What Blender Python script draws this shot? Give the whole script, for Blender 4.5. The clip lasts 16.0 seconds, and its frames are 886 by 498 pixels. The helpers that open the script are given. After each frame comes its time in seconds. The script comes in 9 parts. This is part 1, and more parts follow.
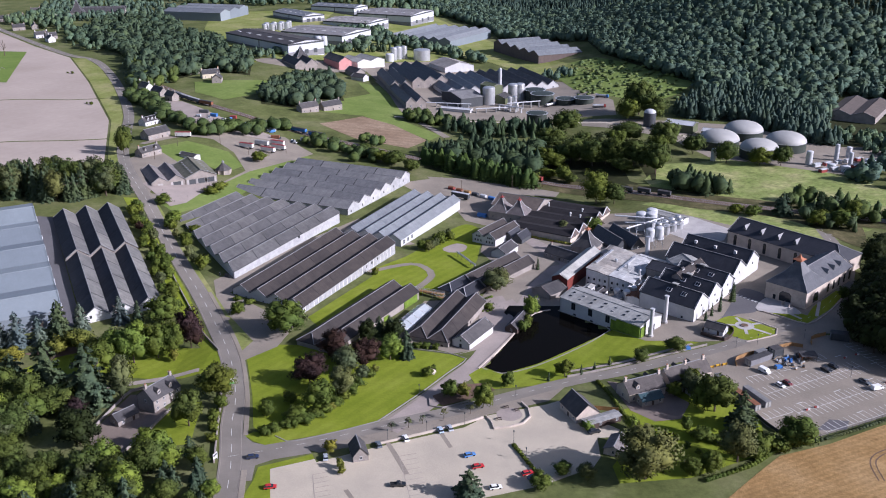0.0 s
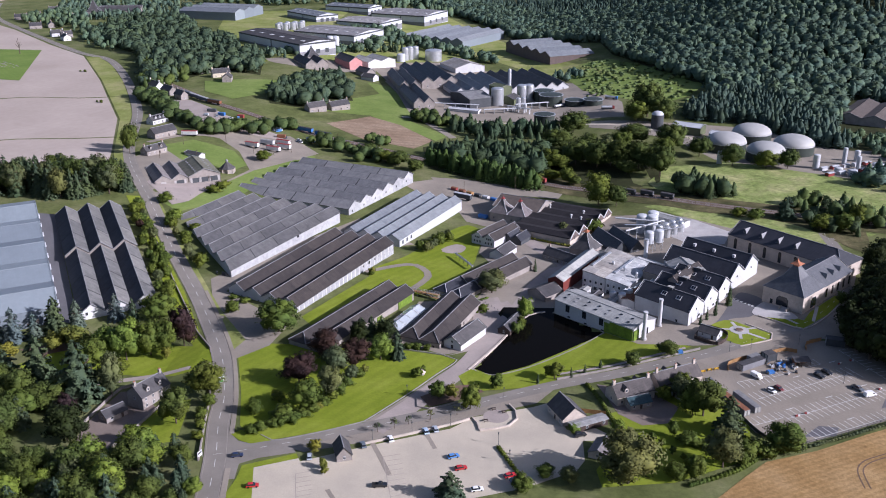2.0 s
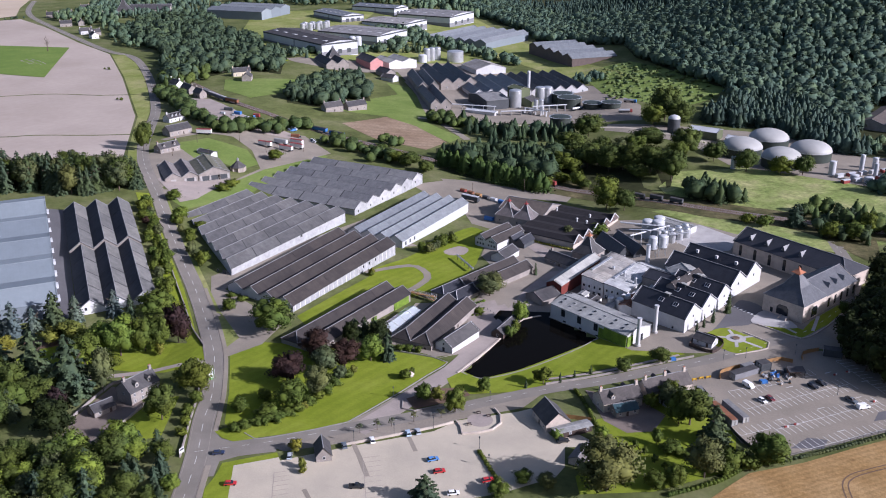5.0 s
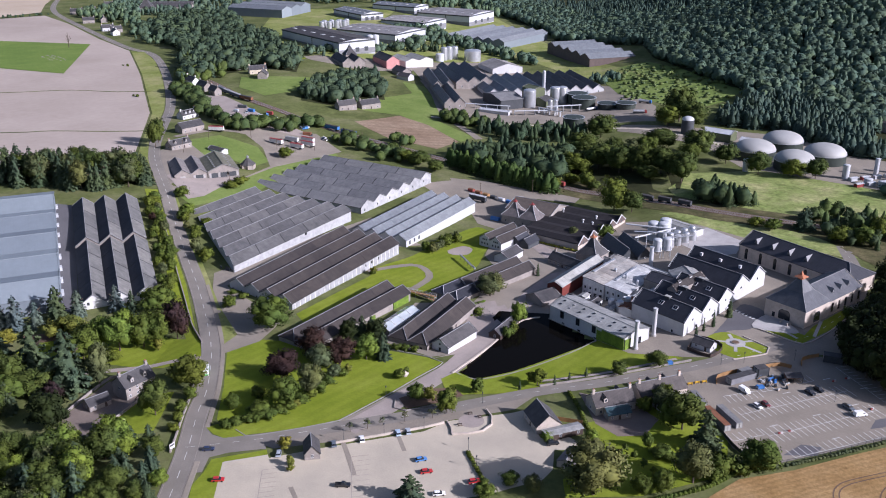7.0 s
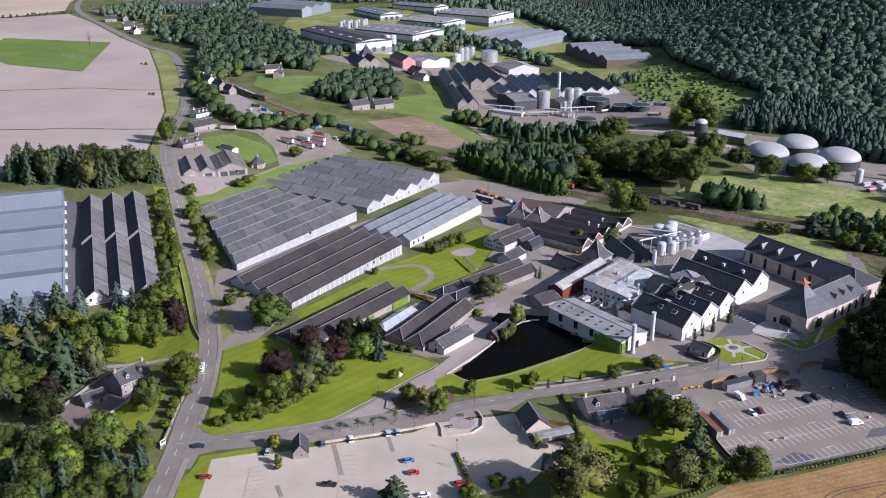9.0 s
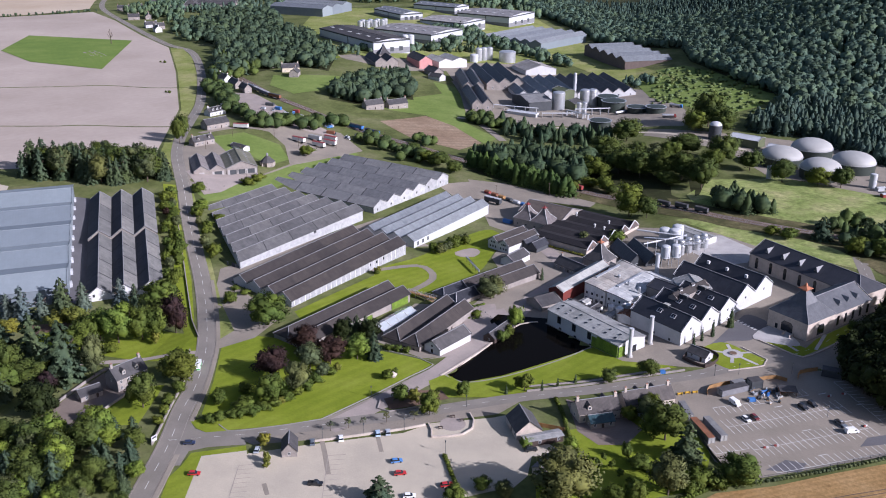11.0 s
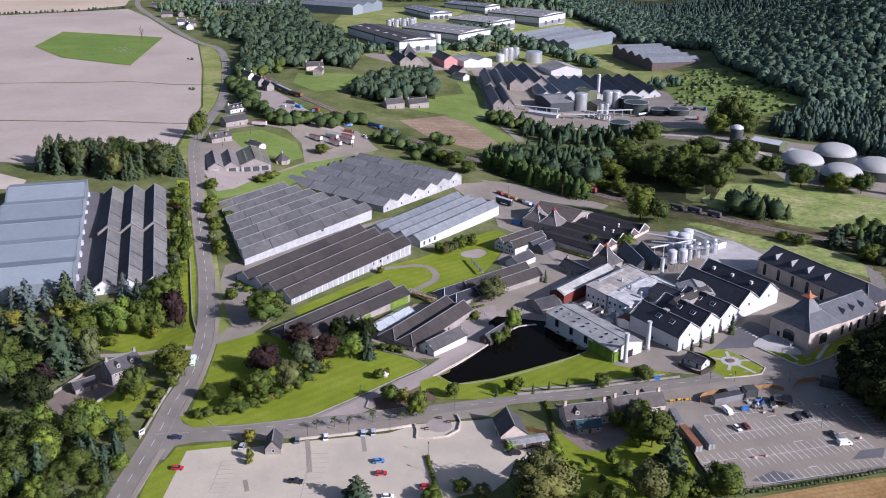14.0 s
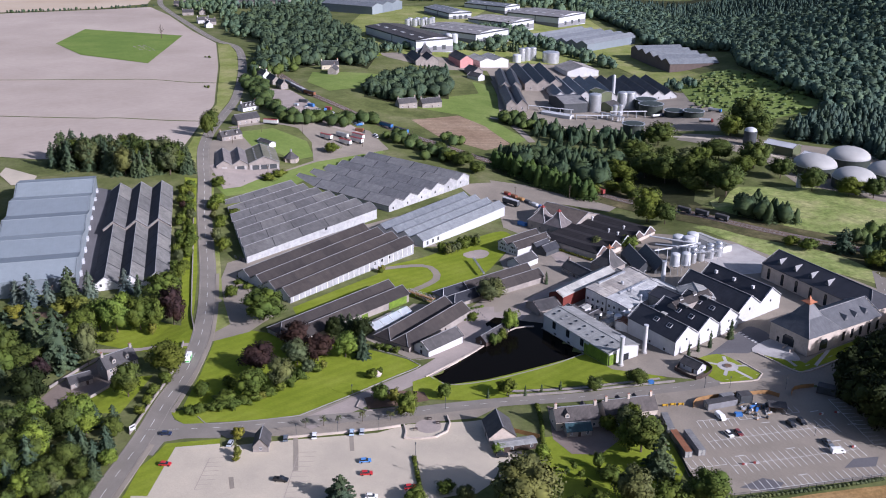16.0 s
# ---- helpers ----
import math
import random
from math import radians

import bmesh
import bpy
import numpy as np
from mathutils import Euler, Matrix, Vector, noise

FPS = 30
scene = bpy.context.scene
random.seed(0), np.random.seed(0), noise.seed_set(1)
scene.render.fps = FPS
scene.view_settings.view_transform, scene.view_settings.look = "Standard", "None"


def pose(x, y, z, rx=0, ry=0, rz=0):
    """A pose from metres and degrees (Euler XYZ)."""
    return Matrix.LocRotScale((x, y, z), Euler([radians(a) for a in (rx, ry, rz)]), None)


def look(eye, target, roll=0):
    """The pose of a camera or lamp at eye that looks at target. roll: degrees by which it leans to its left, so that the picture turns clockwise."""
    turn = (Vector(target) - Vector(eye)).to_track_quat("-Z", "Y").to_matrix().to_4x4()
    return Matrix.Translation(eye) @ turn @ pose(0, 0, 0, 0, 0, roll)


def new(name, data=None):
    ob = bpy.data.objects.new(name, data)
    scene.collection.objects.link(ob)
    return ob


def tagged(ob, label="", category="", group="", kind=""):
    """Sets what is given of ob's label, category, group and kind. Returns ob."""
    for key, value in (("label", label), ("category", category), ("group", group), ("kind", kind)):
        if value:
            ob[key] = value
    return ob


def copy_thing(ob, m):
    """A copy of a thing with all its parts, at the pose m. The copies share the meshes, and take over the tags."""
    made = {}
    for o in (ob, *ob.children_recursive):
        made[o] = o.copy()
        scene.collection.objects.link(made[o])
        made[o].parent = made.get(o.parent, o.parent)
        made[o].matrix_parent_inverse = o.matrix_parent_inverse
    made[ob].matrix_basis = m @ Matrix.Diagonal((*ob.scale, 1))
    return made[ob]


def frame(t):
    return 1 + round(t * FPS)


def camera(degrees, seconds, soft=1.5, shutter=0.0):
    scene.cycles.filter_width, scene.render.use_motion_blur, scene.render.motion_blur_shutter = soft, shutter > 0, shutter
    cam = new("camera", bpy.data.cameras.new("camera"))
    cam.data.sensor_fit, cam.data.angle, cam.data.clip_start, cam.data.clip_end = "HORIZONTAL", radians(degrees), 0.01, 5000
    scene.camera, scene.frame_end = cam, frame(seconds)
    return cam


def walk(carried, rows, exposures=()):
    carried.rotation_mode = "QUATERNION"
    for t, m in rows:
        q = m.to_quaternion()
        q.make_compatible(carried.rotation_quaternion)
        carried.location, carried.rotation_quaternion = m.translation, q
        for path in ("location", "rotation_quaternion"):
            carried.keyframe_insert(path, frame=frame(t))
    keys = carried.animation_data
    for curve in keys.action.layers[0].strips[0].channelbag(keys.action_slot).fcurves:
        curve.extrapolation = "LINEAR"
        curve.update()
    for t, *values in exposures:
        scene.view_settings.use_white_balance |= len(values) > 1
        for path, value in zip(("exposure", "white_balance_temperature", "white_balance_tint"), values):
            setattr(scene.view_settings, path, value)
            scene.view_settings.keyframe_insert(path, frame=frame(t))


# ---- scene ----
cam = camera(51.2, 16.0, soft=1.0)
PATH = [
    (0, (-3.626, -23.578, 187.669), (-3.701, -21.714, 186.947), -0.4),
    (0.5, (-0.652, -23.317, 187.667), (-0.737, -21.453, 186.946), -0.4),
    (1, (2.377, -23.073, 187.668), (2.282, -21.21, 186.946), -0.3),
    (1.5, (5.366, -22.813, 187.671), (5.26, -20.951, 186.95), -0.3),
    (2, (8.328, -22.57, 187.688), (8.211, -20.708, 186.967), -0.3),
    (2.5, (11.255, -22.292, 187.708), (11.127, -20.43, 186.988), -0.2),
    (3, (14.163, -21.946, 187.73), (14.023, -20.086, 187.009), -0.2),
    (3.5, (17.079, -21.559, 187.771), (16.926, -19.7, 187.05), -0.2),
    (4, (20.046, -21.129, 187.818), (19.881, -19.27, 187.098), -0.2),
    (6.5, (34.993, -18.826, 188.327), (34.765, -16.975, 187.606), -0.0),
    (7, (37.944, -18.317, 188.399), (37.702, -16.468, 187.677), -0.0),
    (7.5, (40.916, -17.783, 188.481), (40.66, -15.936, 187.758), 0.0),
    (8, (43.94, -17.295, 188.56), (43.671, -15.449, 187.838), 0.0),
    (8.5, (46.946, -16.793, 188.639), (46.664, -14.949, 187.917), 0.1),
    (9, (49.963, -16.211, 188.71), (49.668, -14.369, 187.988), 0.1),
    (11.5, (65.208, -12.97, 189.269), (64.844, -11.141, 188.546), 0.2),
    (12, (68.202, -12.209, 189.33), (67.824, -10.383, 188.607), 0.2),
    (12.5, (71.181, -11.383, 189.38), (70.791, -9.56, 188.657), 0.3),
    (13, (74.155, -10.525, 189.44), (73.751, -8.705, 188.716), 0.3),
    (13.5, (77.105, -9.633, 189.505), (76.689, -7.816, 188.78), 0.3),
    (14, (80.063, -8.733, 189.583), (79.633, -6.919, 188.858), 0.3),
    (14.5, (83.018, -7.828, 189.649), (82.576, -6.017, 188.924), 0.4),
    (15, (86.039, -6.892, 189.703), (85.583, -5.085, 188.977), 0.4),
    (15.5, (89.11, -5.872, 189.733), (88.64, -4.068, 189.008), 0.4),
    (16, (92.172, -4.846, 189.743), (91.69, -3.046, 189.017), 0.4),
]
walk(cam, [(t, look(e, g, r)) for t, e, g, r in PATH], [(0.0, 0.74, 5620, 24), (16.0, 0.74, 5620, 24)])

# ---- world, sun ----
SUN_AZ, SUN_EL = -16.0, 27.0
world = bpy.data.worlds.new("sky")
scene.world = world
world.use_nodes = True
wn = world.node_tree
sky = wn.nodes.new("ShaderNodeTexSky")
sky.sky_type = "NISHITA"
sky.sun_disc = False
sky.sun_elevation, sky.sun_rotation = radians(SUN_EL), radians(90 - SUN_AZ)
sky.air_density, sky.dust_density = 1.0, 2.0
wn.links.new(sky.outputs[0], wn.nodes["Background"].inputs[0])
wn.nodes["Background"].inputs[1].default_value = 0.06
sun = new("sun", bpy.data.lights.new("sun", "SUN"))
sun.data.energy, sun.data.angle, sun.data.color = 4.4, radians(0.6), (1.0, 0.955, 0.9)
ca, sa, ce, se = math.cos(radians(SUN_AZ)), math.sin(radians(SUN_AZ)), math.cos(radians(SUN_EL)), math.sin(radians(SUN_EL))
sun.matrix_world = look((600 * ca * ce, 600 * sa * ce, 600 * se), (0, 0, 0))
tagged(sun, "low warm afternoon sun over the valley", "sun", kind="structure")


# ---- lie of the land ----
def S(u):
    u = min(1.0, max(0.0, u))
    return u * u * (3 - 2 * u)


def ground(x, y):
    h = 13 * S((-x - 115) / 140) * S((y - 335) / 150)
    v = -6.5 * S((y - 300) / 240) * S((x + 150) / 150) * (1 - 0.85 * S((x - 50) / 70))
    d = -2.0 * math.exp(-((x - 20) ** 2 + (y - 350) ** 2) / 2500)
    low = -2.2 * S((-x - 116) / 20) * S((385 - y) / 40)
    hill = 105 * S((y - 800 - 0.12 * (x - 250)) / 430) * S((x - 60) / 400)
    return h + v + d + low + hill


# ---- materials ----
def principled(name):
    m = bpy.data.materials.new(name)
    m.use_nodes = True
    return m, m.node_tree, m.node_tree.nodes["Principled BSDF"]


def noise_node(nt, vec, scale, detail=4.0, rough=0.6, stretch=None):
    n = nt.nodes.new("ShaderNodeTexNoise")
    n.inputs["Scale"].default_value, n.inputs["Detail"].default_value, n.inputs["Roughness"].default_value = scale, detail, rough
    if stretch:
        mp = nt.nodes.new("ShaderNodeMapping")
        mp.inputs["Scale"].default_value = stretch
        nt.links.new(vec, mp.inputs[0])
        vec = mp.outputs[0]
    nt.links.new(vec, n.inputs["Vector"])
    return n


def ramp(nt, fac, stops):
    r = nt.nodes.new("ShaderNodeValToRGB")
    while len(r.color_ramp.elements) < len(stops):
        r.color_ramp.elements.new(0.5)
    for e, (p, c) in zip(r.color_ramp.elements, stops):
        e.position, e.color = p, (*c, 1)
    nt.links.new(fac, r.inputs[0])
    return r


def mixc(nt, a, b, fac, mode="MIX"):
    m = nt.nodes.new("ShaderNodeMix")
    m.data_type, m.blend_type = "RGBA", mode
    if isinstance(fac, float):
        m.inputs[0].default_value = fac
    else:
        nt.links.new(fac, m.inputs[0])
    nt.links.new(a, m.inputs[6])
    nt.links.new(b, m.inputs[7])
    return m.outputs[2]


def tone(c, k):
    return tuple(min(1.0, v * k) for v in c)


def surface(name, c, rough=0.85, fine=1.5, broad=0.08, amount=0.25, bump=0.25, metal=0.0, second=None, object_space=False, stretch=None, island=False, spec=0.3):
    """A weathered surface: fine grain and broad stains, both at true size."""
    m, nt, p = principled(name)
    if object_space:
        pos = nt.nodes.new("ShaderNodeTexCoord").outputs["Object"]
    else:
        pos = nt.nodes.new("ShaderNodeNewGeometry").outputs["Position"]
    second = second or tone(c, 0.75)
    n1 = noise_node(nt, pos, fine, 6, 0.65, stretch)
    n2 = noise_node(nt, pos, broad, 4, 0.6)
    r1 = ramp(nt, n1.outputs["Fac"], [(0.25, tone(c, 1 - amount)), (0.75, tone(c, 1 + amount))])
    r2 = ramp(nt, n2.outputs["Fac"], [(0.35, tone(second, 1 - amount * 0.5)), (0.65, tone(c, 1 + amount * 0.4))])
    col = mixc(nt, r1.outputs[0], r2.outputs[0], 0.5)
    if island:
        g = nt.nodes.new("ShaderNodeNewGeometry")
        r3 = ramp(nt, g.outputs["Random Per Island"], [(0.0, (0.62, 0.62, 0.6)), (1.0, (1.25, 1.25, 1.2))])
        col = mixc(nt, col, r3.outputs[0], 1.0, "MULTIPLY")
    nt.links.new(col, p.inputs["Base Color"])
    p.inputs["Roughness"].default_value, p.inputs["Metallic"].default_value = rough, metal
    p.inputs["Specular IOR Level"].default_value = spec
    if bump:
        b = nt.nodes.new("ShaderNodeBump")
        b.inputs["Strength"].default_value, b.inputs["Distance"].default_value = bump, 0.15
        nt.links.new(n1.outputs["Fac"], b.inputs["Height"])
        nt.links.new(b.outputs[0], p.inputs["Normal"])
    return m


def roofing(name, c, streak=0.35, rough=0.75, sheet=1.1, metal=0.0, second=None, spec=0.35, mottle=1.0):
    """Ribbed sheet roof: ribs and rain streaks run down the slope (local y), stains broad."""
    m, nt, p = principled(name)
    obj = nt.nodes.new("ShaderNodeTexCoord").outputs["Object"]
    n1 = noise_node(nt, obj, 1.0, 5, 0.7, (1.6, 0.12, 0.12))
    n2 = noise_node(nt, obj, 0.09, 5, 0.6)
    w = nt.nodes.new("ShaderNodeTexWave")
    w.bands_direction = "X"
    w.inputs["Scale"].default_value = 0.314 / sheet
    w.inputs["Distortion"].default_value = 0.1
    nt.links.new(obj, w.inputs["Vector"])
    second = second or tone(c, 0.7)
    r1 = ramp(nt, n1.outputs["Fac"], [(0.25, tone(c, 1 - streak)), (0.75, tone(c, 1 + streak))])
    r2 = ramp(nt, n2.outputs["Fac"], [(0.35, second), (0.65, tone(c, 1.1))])
    col = mixc(nt, r1.outputs[0], r2.outputs[0], 0.5)
    r3 = ramp(nt, nt.nodes.new("ShaderNodeObjectInfo").outputs["Random"], [(0.0, (0.82, 0.82, 0.84)), (0.5, (1.0, 1.0, 1.0)), (1.0, (1.17, 1.15, 1.12))])
    n3 = noise_node(nt, obj, 0.35, 5, 0.75)
    r4 = ramp(nt, n3.outputs["Fac"], [(0.32, (1 - 0.24 * mottle, 1 - 0.24 * mottle, 1 - 0.23 * mottle)), (0.68, (1 + 0.2 * mottle, 1 + 0.2 * mottle, 1 + 0.17 * mottle))])
    col = mixc(nt, mixc(nt, col, r3.outputs[0], 1.0, "MULTIPLY"), r4.outputs[0], 1.0, "MULTIPLY")
    nt.links.new(col, p.inputs["Base Color"])
    p.inputs["Roughness"].default_value, p.inputs["Metallic"].default_value = rough, metal
    p.inputs["Specular IOR Level"].default_value = spec
    b = nt.nodes.new("ShaderNodeBump")
    b.inputs["Strength"].default_value, b.inputs["Distance"].default_value = 0.35 * mottle, 0.08
    nt.links.new(w.outputs["Fac"], b.inputs["Height"])
    nt.links.new(b.outputs[0], p.inputs["Normal"])
    return m


def foliage(name, dark, light, warm=0.3, spread=0.4):
    """Leaves: each clump a tone of its own, each plant a tint of its own."""
    m, nt, p = principled(name)
    g = nt.nodes.new("ShaderNodeNewGeometry")
    o = nt.nodes.new("ShaderNodeObjectInfo")
    r1 = ramp(nt, g.outputs["Random Per Island"], [(0.0, tone(light, 1 - spread)), (0.5, tone(light, 1 - spread * 0.38)), (1.0, tone(light, 1 + spread * 0.2))])
    r2 = ramp(nt, o.outputs["Random"], [(0.0, (0.82, 0.88, 0.95)), (0.5, (1.0, 1.0, 1.0)), (1.0, (1.0 + warm * 0.5, 1.05, 0.85))])
    n2 = noise_node(nt, g.outputs["Position"], 0.35, 3)
    r3 = ramp(nt, n2.outputs["Fac"], [(0.3, (0.86, 0.86, 0.86)), (0.7, (1.12, 1.12, 1.06))])
    n4 = noise_node(nt, g.outputs["Position"], 0.085, 2)
    r4 = ramp(nt, n4.outputs["Fac"], [(0.36, (0.88, 0.96, 1.08)), (0.5, (1.0, 1.0, 1.0)), (0.64, (1.12, 1.08, 0.88))])
    col = mixc(nt, mixc(nt, r1.outputs[0], r2.outputs[0], 1.0, "MULTIPLY"), r3.outputs[0], 1.0, "MULTIPLY")
    col = mixc(nt, col, r4.outputs[0], 1.0, "MULTIPLY")
    nt.links.new(col, p.inputs["Base Color"])
    p.inputs["Roughness"].default_value = 0.75
    p.inputs["Specular IOR Level"].default_value = 0.12
    return m


def meadow(name, a, b, c, fine=0.6, broad=0.03, rows=None, grain=0.22):
    """Ground cover with three mixed tones and clumps; rows: drilling lines of that spacing at an angle."""
    m, nt, p = principled(name)
    pos = nt.nodes.new("ShaderNodeNewGeometry").outputs["Position"]
    n1, n2, n3 = noise_node(nt, pos, fine, 6, 0.7), noise_node(nt, pos, broad, 5, 0.6), noise_node(nt, pos, 0.15, 4)
    r1 = ramp(nt, n2.outputs["Fac"], [(0.35, a), (0.5, b), (0.68, c)])
    r2 = ramp(nt, n1.outputs["Fac"], [(0.3, (1 - grain,) * 3), (0.7, (1 + grain * 0.8,) * 3)])
    r3 = ramp(nt, n3.outputs["Fac"], [(0.3, (1 - grain * 0.5,) * 3), (0.7, (1 + grain * 0.5,) * 3)])
    col = mixc(nt, mixc(nt, r1.outputs[0], r2.outputs[0], 1.0, "MULTIPLY"), r3.outputs[0], 1.0, "MULTIPLY")
    if rows:
        w = nt.nodes.new("ShaderNodeTexWave")
        w.inputs["Scale"].default_value, w.inputs["Distortion"].default_value = 0.314 / rows[0], 1.5
        w.inputs["Detail"].default_value, w.inputs["Detail Scale"].default_value = 3, 0.3
        mp = nt.nodes.new("ShaderNodeMapping")
        mp.inputs["Rotation"].default_value = (0, 0, radians(rows[1]))
        nt.links.new(pos, mp.inputs[0])
        nt.links.new(mp.outputs[0], w.inputs["Vector"])
        r4 = ramp(nt, w.outputs["Fac"], [(0.2, (1 - rows[2],) * 3), (0.8, (1 + rows[2],) * 3)])
        col = mixc(nt, col, r4.outputs[0], 1.0, "MULTIPLY")
    nt.links.new(col, p.inputs["Base Color"])
    p.inputs["Roughness"].default_value, p.inputs["Specular IOR Level"].default_value = 0.95, 0.1
    bm_ = nt.nodes.new("ShaderNodeBump")
    bm_.inputs["Strength"].default_value, bm_.inputs["Distance"].default_value = min(0.6, grain * 2.5), 0.3
    nt.links.new(n1.outputs["Fac"], bm_.inputs["Height"])
    nt.links.new(bm_.outputs[0], p.inputs["Normal"])
    return m


